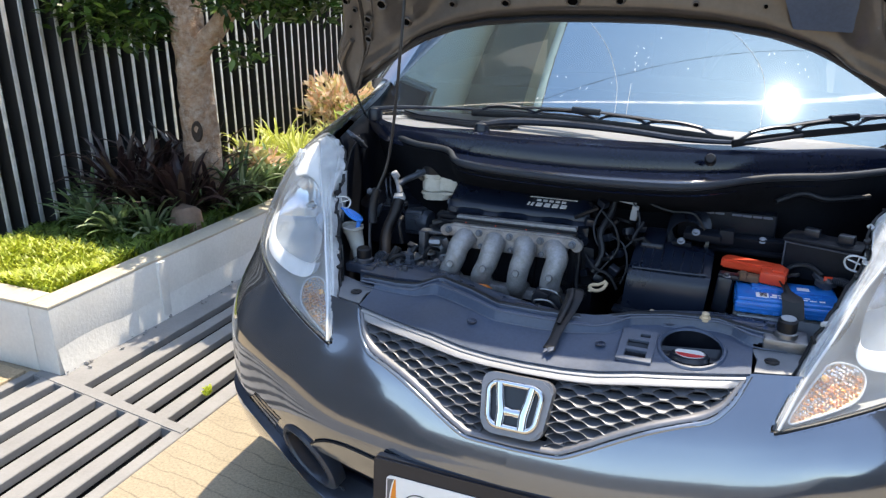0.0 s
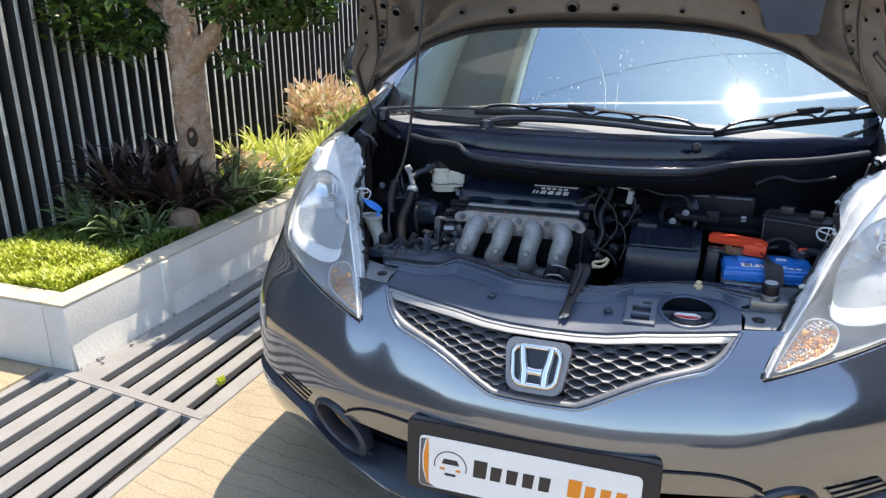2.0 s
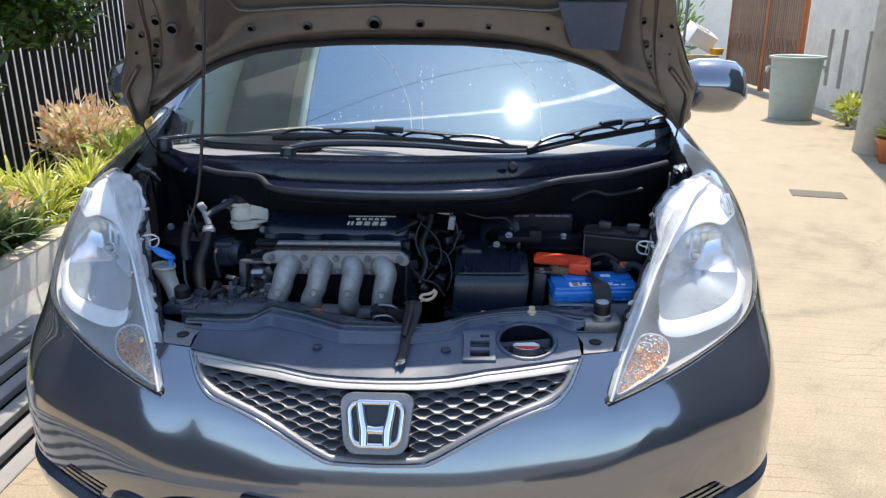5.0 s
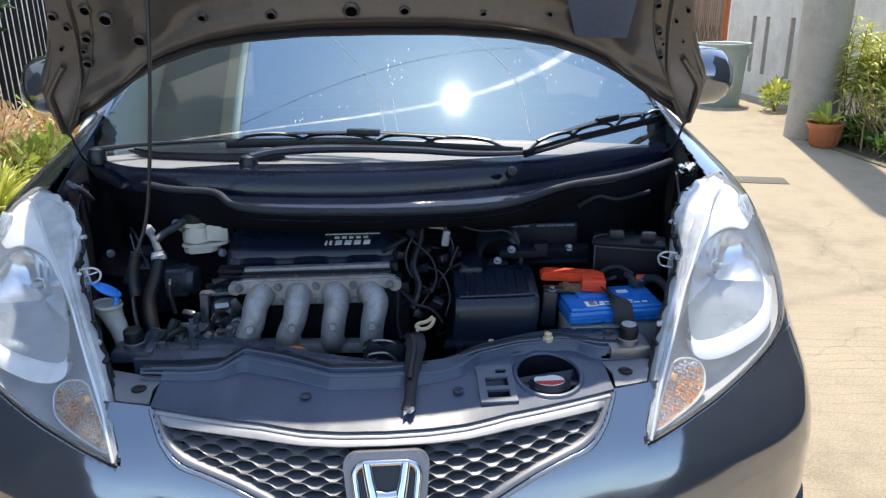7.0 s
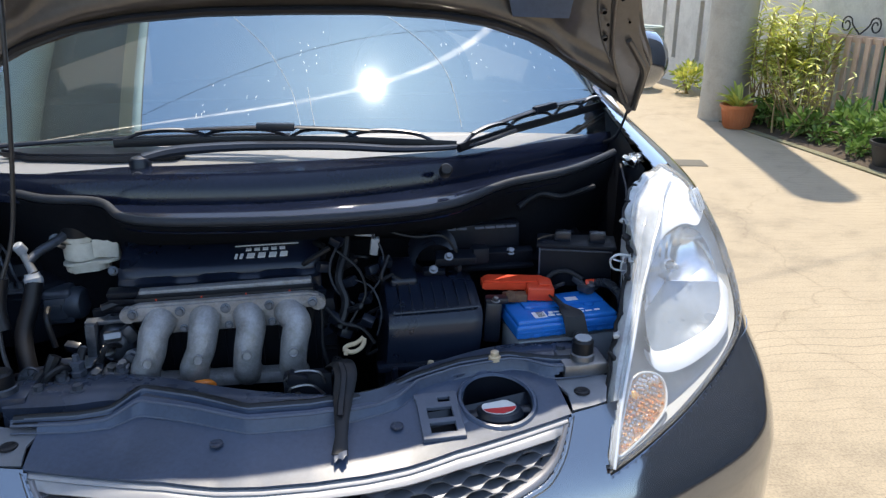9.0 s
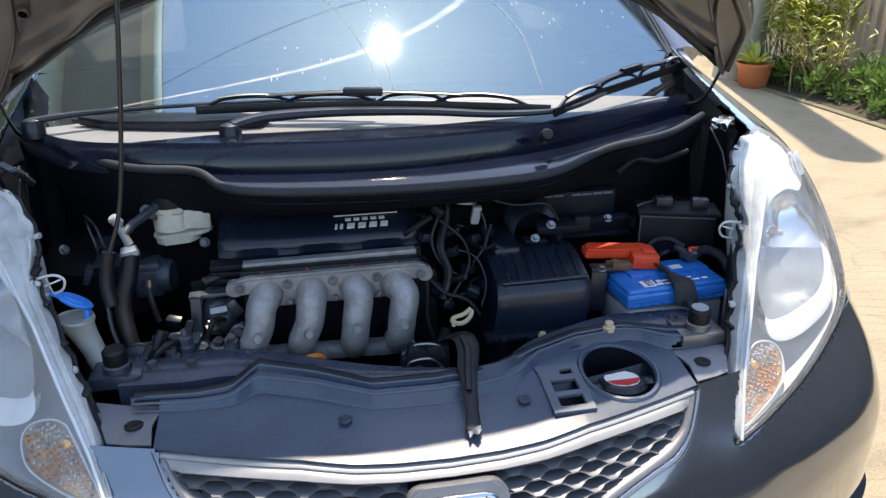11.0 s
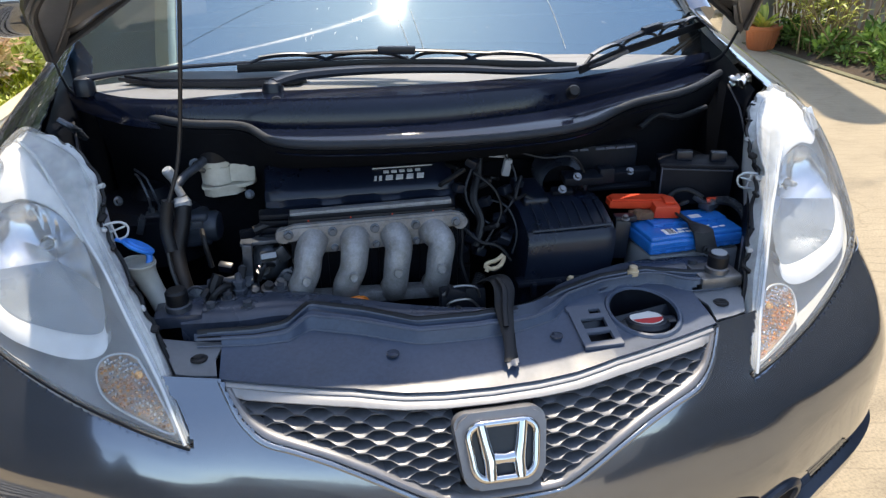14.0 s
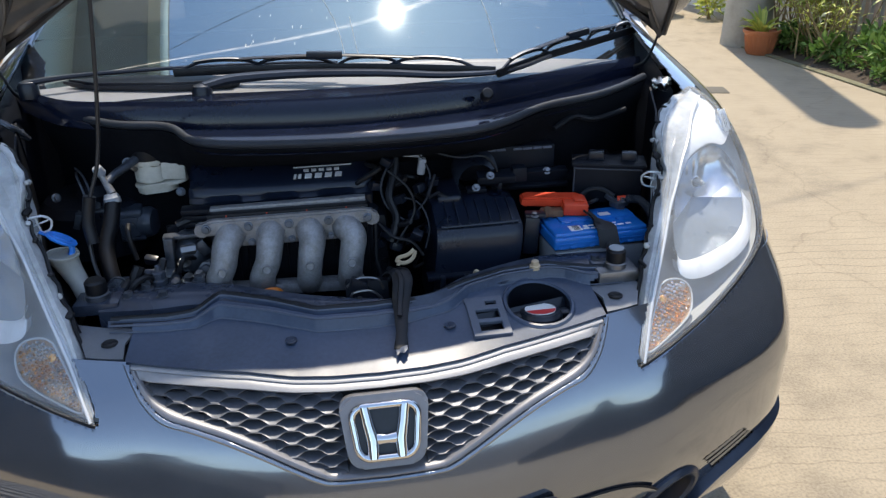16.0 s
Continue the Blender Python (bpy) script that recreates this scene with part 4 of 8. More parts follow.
bm.to_mesh(bar_me)
bm.free()
bar_me.materials.append(GATE_BROWN)
y = 9.95
while y < 12.9:
    if abs(y - 11.2) > 0.06:
        ob = new("bar", bar_me)
        ob.parent = gate
        ob.matrix_parent_inverse = Matrix.Translation(-gate.location)
        ob.location = (4.725, y, 1.26)
        ob.rotation_euler = (0, 0, radians(random.uniform(-12, 12)))
    y += 0.083
for y in np.arange(10.0, 12.9, 0.166):
    if abs(y - 11.2) > 0.1:
        bm = mesh()
        a = [(4.70, y, .60), (4.69, y + .05, .66), (4.69, y + .07, .72), (4.69, y + .03, .78), (4.70, y, .84), (4.69, y - .03, .78), (4.69, y - .07, .72), (4.69, y - .05, .66), (4.70, y, .60)]
        tube(bm, a, 0.008, 5, 3)
        part("scroll", bm, GATE_BROWN, gate)
part("sheet", box(mesh(), (0.012, 2.95, 2.35), (4.775, 11.4, 1.28)), GATE_BROWN, gate, smooth=False)

column = thing("column", "round rendered concrete column", "column", (3.93, 5.85, 0))
bm = mesh()
lathe(bm, [(0.225, 0.0), (0.222, 0.05), (0.212, 0.4), (0.205, 6.5)], (3.93, 5.85, 0), 36)
part("shaft", bm, COLUMN, column)

bin_ = thing("bin", "large faded green plastic bin standing on the driveway", "bin", (4.02, 8.1, 0))
bm = mesh()
lathe(bm, [(0.0, 0.0), (0.237, 0.0), (0.246, 0.02), (0.270, 0.45), (0.284, 0.66), (0.288, 0.70), (0.312, 0.705), (0.316, 0.735), (0.302, 0.74), (0.279, 0.73), (0.265, 0.5), (0.232, 0.06), (0.0, 0.05)], (3.99, 8.1, 0), 40)
part("body", bm, BIN_GREEN, bin_)
bm = mesh()
lathe(bm, [(0.272, 0.575), (0.282, 0.58), (0.283, 0.592), (0.275, 0.597)], (3.99, 8.1, 0), 40, False)
part("rib", bm, BIN_GREEN, bin_)
for s in (-1, 1):
    bm = mesh()
    tube(bm, [(3.99 + s * .288, 8.04, .62), (3.99 + s * .335, 8.06, .60), (3.99 + s * .345, 8.1, .55), (3.99 + s * .335, 8.14, .60), (3.99 + s * .288, 8.16, .62)], .011, 7, 4)
    part("handle", bm, BIN_GREEN, bin_)

pot = thing("plant_pot", "terracotta plastic pot beside the column", "plant pot", (3.80, 5.37, 0))
bm = mesh()
lathe(bm, [(r * .8, z * .86) for r, z in ((0.0, 0.0), (0.125, 0.0), (0.135, 0.012), (0.175, 0.20), (0.18, 0.215), (0.198, 0.22), (0.202, 0.245), (0.192, 0.25), (0.178, 0.24), (0.17, 0.2), (0.0, 0.19))], (3.80, 5.37, 0.0), 36)
part("body", bm, TERRACOTTA, pot)
for k in range(30):
    a = 2 * math.pi * k / 30
    bm = mesh()
    tube(bm, [(3.80 + .113 * math.cos(a), 5.37 + .113 * math.sin(a), .02), (3.80 + .139 * math.cos(a), 5.37 + .139 * math.sin(a), .165)], .004, 5, 0)
    part("rib", bm, TERRACOTTA, pot)
clump("potted_plant", (3.80, 5.37, 0.17), 34, .24, .04, BAMBOO, "pale green leafy plant in the terracotta pot", "plant", .8, 1.0, 71)

bm = mesh()
grid(bm, [[(x, y, 0.012 + (0.05 + 0.05 * noise.noise(Vector((x * 3, y * 3, 4)))) * min(1, (x - 3.86) * 5)) for x in np.linspace(3.86, 4.78, 10)] for y in np.linspace(-3, 5.7, 50)])
tagged(part("planting_strip", bm, SOIL), "dark soil strip along the boundary wall", "soil", kind="structure")
bm = mesh()
box(bm, (0.07, 8.7, 0.016), (3.835, 1.35, 0.006), .004)
tagged(part("kerb", bm, MOSS), "low mossy concrete edge of the planting strip", "kerb", kind="structure")


def bamboo(name, at, h, n, leaves, mat, label, seed, lean=.12, leaf=.13):
    rnd = random.Random(seed)
    root = thing(name, label, "plant", at, "driveway plants")
    V, F = [], []
    for i in range(n):
        foot = Vector(at) + Vector((rnd.gauss(0, .1), rnd.gauss(0, .13), 0))
        top = foot + Vector((rnd.gauss(0, lean), rnd.gauss(0, lean), h * rnd.uniform(.6, 1.1)))
        bm = mesh()
        mid = foot.lerp(top, .5) + Vector((rnd.gauss(0, .03), rnd.gauss(0, .03), 0))
        tube(bm, [foot, mid, top], [.009, .006, .002], 6, 5)
        part("stem", bm, BROWN_STEM, root)
        for k in range(leaves):
            t = rnd.uniform(.3, 1) ** .7
            p = foot.lerp(mid, t * 2) if t < .5 else mid.lerp(top, t * 2 - 1)
            a = rnd.random() * 6.28
            o = Vector((math.cos(a), math.sin(a), rnd.uniform(-.6, .5))).normalized()
            L = leaf * rnd.uniform(.6, 1.3)
            blade(V, F, p, p + o * L, o.cross(Vector((0, 0, 1))), L * .17, L * .12, 3, .2)
    flat("leaves", V, F, mat, root)
    return root


bamboo("bamboo_shrub", (4.25, 5.62, 0.03), 1.0, 16, 64, BAMBOO, "yellow-green bamboo-like shrub beside the pot", 80)
bamboo("bamboo_shrub", (4.28, 5.25, 0.03), .9, 15, 60, BAMBOO, "yellow-green bamboo-like shrub with dry lower stems", 81)
bamboo("dry_shrub", (4.16, 4.82, 0.03), .50, 22, 6, BAMBOO, "dry brown twiggy shrub with few leaves", 82, .18, .1)
for i, (x, y, s) in enumerate(((4.06, 5.30, .11), (4.05, 5.0, .11), (4.05, 4.72, .11), (4.22, 4.45, .17), (4.12, 4.15, .15), (4.35, 3.85, .2), (4.45, 4.25, .18), (4.25, 3.2, .2), (4.2, 2.6, .2))):
    shrub("leafy_herb", (x, y, .05 + s), (s * 1.2, s * 1.4, s), 190, .075, HERB, "broad-leaved green herb in the soil strip", "plant", 90 + i, 5, .5, "driveway plants")
for i, y in enumerate((5.42, 5.2, 4.95, 4.75, 4.5, 4.25, 4.0, 3.5, 3.3, 3.05)):
    shrub("edge_herb", (3.97 + .05 * (i % 3), y, .10 + .03 * (i % 2)), (.12, .15, .10), 120, .055, HERB, "low green herb spilling over the kerb", "plant", 140 + i, 3, .3, "driveway plants")
bamboo("dry_shrub", (4.10, 4.95, 0.03), .62, 20, 9, BAMBOO, "dry brown twiggy shrub with few leaves", 84, .2, .1)
shrub("bin_side_shrub", (4.38, 7.45, .2), (.22, .28, .2), 220, .08, BAMBOO, "yellow-green shrub beside the bin", "shrub", 110, 6, .5)
bamboo("wall_shrub", (4.55, 7.0, 0.0), .42, 8, 26, HERB, "thin green shrub at the wall's foot", 83)
bpot = thing("black_pot", "black plastic pot with a leafy plant", "plant pot", (4.02, 3.72, 0.02))
bm = mesh()
lathe(bm, [(0.0, 0.0), (0.11, 0.0), (0.14, 0.15), (0.155, 0.155), (0.157, 0.18), (0.14, 0.18), (0.13, 0.14), (0.0, 0.13)], (4.02, 3.72, 0.02), 30)
part("body", bm, BLACK_POT, bpot)
shrub("potted_herb", (4.02, 3.72, .32), (.17, .17, .16), 170, .085, HERB, "broad-leaved green plant in the black pot", "plant", 120, 5, .6)

panel = thing("picket_fence", "salmon-painted picket fence with wrought-iron scrolls on top", "fence", (4.62, 4.4, 0.05))
for z in (0.14, 0.79):
    part("rail", box(mesh(), (0.045, 2.6, 0.06), (4.62, 4.15, z), .006), PANEL_PINK, panel)
bm = mesh()
box(bm, (0.022, 0.058, 0.70), (0, 0, 0), .005, 1)
ps = bpy.data.meshes.new("slat")
bm.to_mesh(ps)
bm.free()
ps.materials.append(PANEL_PINK)
for y in np.arange(2.9, 5.45, .122):
    ob = new("slat", ps)
    ob.parent = panel
    ob.matrix_parent_inverse = Matrix.Translation(-panel.location)
    ob.location = (4.585, y, .46)
part("green_backing", box(mesh(), (0.012, 1.7, 0.62), (4.66, 3.9, .46)), GREEN_SHEET, panel, "green sheet behind the slats")
for k, y in enumerate((5.2, 4.85, 4.5, 4.15, 3.8)):
    bm = mesh()
    s = 1 if k % 2 else -1
    pts = [(4.62, y + s * .17, .83)]
    for a in range(0, 560, 40):
        r = .075 - .055 * a / 560
        pts.append((4.62, y + s * r * math.cos(radians(a)), .90 + r * math.sin(radians(a))))
    tube(bm, pts, .007, 6, 3)
    part("scroll", bm, IRON, panel, "black wrought-iron scroll")

# far clutter past the gate
for i, (x, y, z, s, m, lab) in enumerate(((3.72, 13.0, .17, (.8, .5, .34), CRATE, "straw-coloured crate on the ground"), (4.25, 13.1, .22, (.6, .5, .44), CRATE, "straw-coloured crate on the ground"), (4.35, 12.9, .06, (.4, .4, .1), RUBBER, "dark low box on the ground"))):
    bm = mesh()
    box(bm, s, (x, y, z), .02)
    tagged(part("crate", bm, m), lab, "crate", "far clutter")
bm = mesh()
m = pose(4.22, 13.05, .78, 20, 25, 15)
box(bm, (.5, .4, .04), m @ Matrix.Translation((0, 0, -.14)), .01)
for sx, sy, w, d in ((.23, 0, .04, .4), (-.23, 0, .04, .4), (0, .18, .42, .04), (0, -.18, .42, .04)):
    box(bm, (w, d, .26), m @ Matrix.Translation((sx, sy, 0)), .008)
tagged(part("foam_box", bm, FOAM), "open white foam box lying tilted on crates", "box", "far clutter")
bm = mesh()
lathe(bm, [(0, 0), (.1, 0), (.13, .1), (.135, .11), (.12, .1), (0, .03)], (4.5, 12.9, .46), 18)
tagged(part("bowl", bm, YELLOW), "orange-yellow plastic bowl on a crate", "bowl", "far clutter")
shrub("far_shrub", (3.4, 13.3, .35), (.45, .3, .35), 320, .11, HERB, "dark green shrub beside the crates", "shrub", 130, 5, .4)
shrub("far_shrub", (3.9, 14.2, .78), (.9, .4, .8), 500, .16, HERB, "tall dark green shrub behind the crates", "shrub", 131, 6, .4)
for x in (3.62, 3.78):
    bm = mesh()
    tube(bm, [(x, 12.5, 0), (x + .02, 12.5, 1.8)], .025, 8, 0)
    tagged(part("pole", bm, STEEL), "thin grey pole standing in front of the clutter", "pole", "far poles")
# thin dark grey rectangle laid on the driveway
tagged(part("dark_patch", box(mesh(), (0.36, 0.20, 0.006), pose(2.66, 4.18, 0.002, 0, 0, -14), .002), PATCH_DARK), "flat dark grey rectangular patch on the driveway", "plate")


# ---- the car: front surface ----
PX = [0, .2, .436, .55, .65, .73, .785, .822, .840, .846, .8475, .8475]
PY = [0, .012, .068, .11, .155, .198, .242, .30, .37, .50, .75, 1.15]
AZ = [(.12, .05), (.19, .03), (.25, -.007), (.35, -.028), (.40, -.0355), (.43, -.0325), (.46, -.0240), (.50, -.0098), (.54, .0085), (.58, .0275), (.65, .085), (.69, .12), (.81, .21), (.889, .27), (.92, .36), (1.0, .6), (1.06, .75)]
WZ = [(.1, .97), (.3, 1.0), (.7, 1.0), (.8, .985), (.88, .955), (.92, .93), (1.0, .88), (1.06, .85)]
PLAN = smooth_path([(x, y, 0) for x, y in zip(PX, PY)], 14)
PLEN = [0.0]
for a_, b_ in zip(PLAN, PLAN[1:]):
    PLEN.append(PLEN[-1] + (b_ - a_).length)
ZS = np.linspace(.12, 1.06, 120)
ker = np.ones(9) / 9
AZS = np.convolve(np.pad(np.interp(ZS, [a for a, b in AZ], [b for a, b in AZ]), 4, mode="reflect", reflect_type="odd"), ker, "valid")
WZS = np.convolve(np.pad(np.interp(ZS, [a for a, b in WZ], [b for a, b in WZ]), 4, mode="reflect", reflect_type="odd"), ker, "valid")
PLX, PLY = [p.x for p in PLAN], [p.y for p in PLAN]


def lean(z):
    return float(np.interp(z, ZS, AZS))


def wide(z):
    return float(np.interp(z, ZS, WZS))


def ease(t):
    t = min(1, max(0, t))
    return t * t * (3 - 2 * t)


def tuck(x, z):
    """The lean at plan place x: towards the corners the bumper stands upright for longer before it leans back."""
    return lean(z - .072 * ease((x - .36) / .36) * ease((z - .36) / .14) * ease((.66 - z) / .14))


def skin(s, z, off=0.0):
    """A point of the car's front skin: s metres along its plan from the middle, at height z; off: metres outwards."""
    a = abs(s)
    x, y = float(np.interp(a, PLEN, PLX)), float(np.interp(a, PLEN, PLY))
    x2, y2 = float(np.interp(a + .01, PLEN, PLX)), float(np.interp(a + .01, PLEN, PLY))
    d = Vector((y2 - y, -(x2 - x), 0)).normalized() if a + .01 < PLEN[-1] else Vector((1, 0, 0))
    p = Vector((x * wide(z), y + tuck(x, z), z)) + d * off
    if s < 0:
        p.x = -p.x
    return p


def front(x, z, off=0.0):
    """The point of the front skin at that x and z; off: metres towards the front."""
    a = min(abs(x) / wide(z), .8474)
    i = next(k for k in range(len(PLX)) if PLX[k] >= a - 1e-6)
    y = PLY[i] if i == 0 else PLY[i - 1] + (PLY[i] - PLY[i - 1]) * (a - PLX[i - 1]) / max(1e-6, PLX[i] - PLX[i - 1])
    return Vector((x, y + tuck(a, z) - off, z))


def s_of(x, z=.6):
    """The way along the plan at that x."""
    a = abs(x) / wide(z)
    i = next(k for k in range(len(PLX)) if PLX[k] >= min(a, .8474) - 1e-6)
    return PLEN[i] * (1 if x >= 0 else -1)


car = thing("car", "graphite-grey small hatchback parked with its bonnet propped open", "car", (0, 1.9, 0))

HEAD = [(.434, .578), (.485, .591), (.533, .603), (.61, .622), (.69, .643), (.755, .665), (.795, .692), (.815, .735), (.808, .79), (.790, .84), (.768, .88), (.745, .908), (.722, .921), (.69, .921), (.645, .912), (.600, .895), (.573, .862), (.560, .82), (.545, .78), (.525, .742), (.490, .685), (.458, .636), (.439, .60)]
GRILLE = [(.393, .655), (.380, .630), (.365, .608), (.335, .584), (.29, .574), (.24, .560), (.19, .541), (.14, .518), (.105, .502), (.078, .497), (0, .496)]
GRILLE = GRILLE + [(-x, z) for x, z in GRILLE[-2::-1]]
INTAKE = [(.455, .325), (.44, .352), (.30, .365), (-.30, .365), (-.44, .352), (-.455, .325), (-.40, .225), (.40, .225)]
FOG = [(.49 + .086 * math.cos(a) * .766 - .060 * math.sin(a) * .643, .295 + .086 * math.cos(a) * .643 + .060 * math.sin(a) * .766) for a in np.linspace(0, 2 * math.pi, 24, endpoint=False)]
VENT = [(.562, .370), (.668, .394), (.722, .352), (.606, .312)]


def shrink(poly, k):
    cx, cz = sum(p[0] for p in poly) / len(poly), sum(p[1] for p in poly) / len(poly)
    return [(cx + (x - cx) * k, cz + (z - cz) * k) for x, z in poly]


HEAD_CUT, VENT_CUT, FOG_CUT = shrink(HEAD, .998), shrink(VENT, .9), shrink(FOG, .93)
GRILLE_CUT = [(x * .982, z + .004) for x, z in GRILLE]


LIP_X = [0, .38, .46, .513, .545, .58, .61, .66, .724, .79, .825]
LIP_U = [.222, .226, .228, .236, .268, .298, .314, .332, .351, .358, .362]
LIP_L = [.140, .158, .206, .252, .272, .289, .303, .317, .336, .350, .358]
LIP_B = [.105, .118, .143, .160, .168, .177, .185, .194, .202, .212, .225]
LIP_P = [.036, .036, .034, .030, .027, .024, .022, .020, .018, .014, .007]


def bumper_keep(i, j, c):
    x, z, y = abs(c.x), c.z, c.y
    if x < .824 and z < float(np.interp(x, LIP_X, LIP_U)):
        return False
    if inside(c.x, z, GRILLE_CUT) or inside(x, z, HEAD_CUT) or inside(x, z + .007, HEAD_CUT) or (z < .63 and inside(x + .006, z, HEAD_CUT)) or inside(c.x, z, INTAKE) or inside(x, z, FOG_CUT) or inside(x, z, VENT_CUT):
        return False
    if z > .655 and x < .68:
        return False
    if z > .66 and x > .68:
        return False
    return True


ss = np.concatenate([np.linspace(0, s_of(.78), 150), np.linspace(s_of(.78), PLEN[-1] - .35, 36)[1:]])
ss = np.concatenate([-ss[::-1], ss[1:]])
bm = mesh()
zz = np.linspace(.165, .672, 146)
rows = []
for z in zz:
    rows.append([skin(s, z) for s in ss])
grid(bm, rows, bumper_keep)
thicken(bm, -0.004)
part("bumper", bm, PAINT, car, "glossy graphite front bumper")

for sgn in (-1, 1):
    bm = mesh()
    sf = np.concatenate([np.linspace(s_of(.60), s_of(.80), 40), np.linspace(s_of(.80), PLEN[-1], 46)[1:]]) * sgn
    rows = [[skin(s, z) for s in sf] for z in np.linspace(.655, 1.03, 58)]

    def fender_keep(i, j, c, sgn=sgn):
        x = abs(c.x)
        return not inside(x, c.z, HEAD_CUT) and (x > .69 + .03 * max(0, c.y - .9)) and not (c.z < .92 and x < .74) and c.y < 1.42
    grid(bm, rows, fender_keep)
    thicken(bm, -0.003)
    part("fender", bm, PAINT, car)
    # inner fender rail, dark, below the bonnet gap
    bm = mesh()
    grid(bm, [[(sgn * .700, .62, .905), (sgn * .712, .78, .950), (sgn * .73, .98, .99)], [(sgn * .678, .60, .880), (sgn * .688, .78, .905), (sgn * .70, .98, .94)], [(sgn * .655, .60, .60), (sgn * .66, .78, .60), (sgn * .66, .98, .60)]])
    thicken(bm, .004)
    part("inner_fender", bm, BAY, car)
    # side of the body behind the wheel arch
    bm = mesh()
    prof = [(.80, .20), (.83, .26), (.846, .45), (.8475, .70), (.838, .84), (.80, .93), (.755, 1.0), (.735, 1.03)]
    rows = []
    for y in np.linspace(1.40, 3.86, 26):
        k = 1 - .10 * max(0, (y - 3.2) / .66) ** 2
        rows.append([(sgn * x * k, y, z) for x, z in prof])

    def side_keep(i, j, c):
        return math.hypot(c.y - 2.98, c.z - .29) > .32
    grid(bm, rows, side_keep)
    thicken(bm, .003)
    part("side_body", bm, PAINT, car)
    # front wing between bumper and door, with the wheel arch
    bm = mesh()
    rows = [[(sgn * np.interp(z, [.18, .26, .45, .70], [.80, .83, .846, .8475]), y, z) for z in np.linspace(.18, .66, 22)] for y in np.linspace(.80, 1.40, 26)]

    def arch_keep(i, j, c):
        return math.hypot(c.y - .78, c.z - .29) > .335
    grid(bm, rows, arch_keep)
    thicken(bm, .003)
    part("wing", bm, PAINT, car)
    # A-pillar and roof rail
    bm = mesh()
    tube(bm, [(sgn * .745, .98, 1.0), (sgn * .70, 1.3, 1.22), (sgn * .63, 1.66, 1.44), (sgn * .60, 2.2, 1.50), (sgn * .61, 3.0, 1.47), (sgn * .66, 3.6, 1.30), (sgn * .72, 3.84, 1.05)], [.045, .045, .045, .05, .05, .06, .06], 12, 7, (1.0, .8))
    part("pillar", bm, PAINT, car)
    bm = mesh()
    grid(bm, [[(sgn * .735, y, 1.03) for y in (1.0, 1.7, 2.6, 3.7)], [(sgn * .70, y, 1.25) for y in (1.34, 1.7, 2.6, 3.6)], [(sgn * .625, y, 1.47) for y in (1.68, 1.9, 2.6, 3.2)]])
    thicken(bm, .004)
    ob = part("side_window", bm, SIDE_GLASS, car, "dark tinted side glass")

bm = mesh()
grid(bm, [[(x, y, 1.475 + .035 * (1 - (x / .62) ** 2) - .03 * abs((y - 2.3) / .9) ** 2) for x in np.linspace(-.62, .62, 13)] for y in np.linspace(1.64, 3.2, 12)])
thicken(bm, .01)
part("roof", bm, PAINT, car)
bm = mesh()
grid(bm, [[(x, y, z) for x in np.linspace(-.66, .66, 9)] for y, z in ((3.2, 1.45), (3.6, 1.25), (3.82, 1.0), (3.87, .7), (3.86, .3))])
thicken(bm, .01)
part("tailgate", bm, PAINT, car)
bm = mesh()
box(bm, (1.36, 2.75, .06), (0, 2.45, .24))
box(bm, (1.40, .04, .80), (0, 1.0, .62))
part("floor_pan", bm, BAY, car, smooth=False)
bm = mesh()
grid(bm, [[(x, y, z - .05 * (x / .7) ** 2) for x in np.linspace(-.68, .68, 13)] for y, z in ((.93, .955), (1.1, 1.0), (1.35, 1.03), (1.5, 1.0), (1.55, .7))])
thicken(bm, .01)
part("dashboard", bm, CABIN, car)
for x in (-.35, .35):
    bm = mesh()
    box(bm, (.48, .16, .62), pose(x, 2.35, .85, -14, 0, 0), .06, 3)
    box(bm, (.24, .10, .18), pose(x, 2.5, 1.26, -10, 0, 0), .04, 3)
    box(bm, (.48, .5, .16), (x, 2.05, .52), .05, 3)
    part("seat", bm, CABIN, car)
bm = mesh()
lathe(bm, [(.175, -.012), (.19, -.012), (.197, 0), (.19, .012), (.175, .012), (.17, 0), (.175, -.012)], pose(.35, 1.62, .98, 60, 0, 0), 24)
part("steering_wheel", bm, CABIN, car)
for sgn in (-1, 1):
    for y in (.78, 2.98):
        bm = mesh()
        lathe(bm, [(.19, -.085), (.27, -.09), (.292, -.07), (.298, -.03), (.298, .03), (.292, .07), (.27, .09), (.19, .085), (.185, 0), (.19, -.085)], pose(sgn * .73, y, .29, 0, 90, 0), 36)
        wheel = part("wheel", bm, TYRE, car, "black tyre")
        bm = mesh()
        lathe(bm, [(0, .03), (.05, .035), (.07, .02), (.175, .055), (.188, .06), (.188, -.06), (0, -.06)], pose(sgn * .73, y, .29, 0, 90 * sgn, 0), 30)
        for k in range(5):
            a = radians(72 * k)
            box(bm, (.05, .15, .03), pose(sgn * .73, y, .29, 0, 90 * sgn, 0) @ pose(0, 0, 0, 0, 0, 72 * k) @ pose(0, .11, .04), .006, 1)
        part("rim", bm, STEEL, wheel, "silver alloy rim")

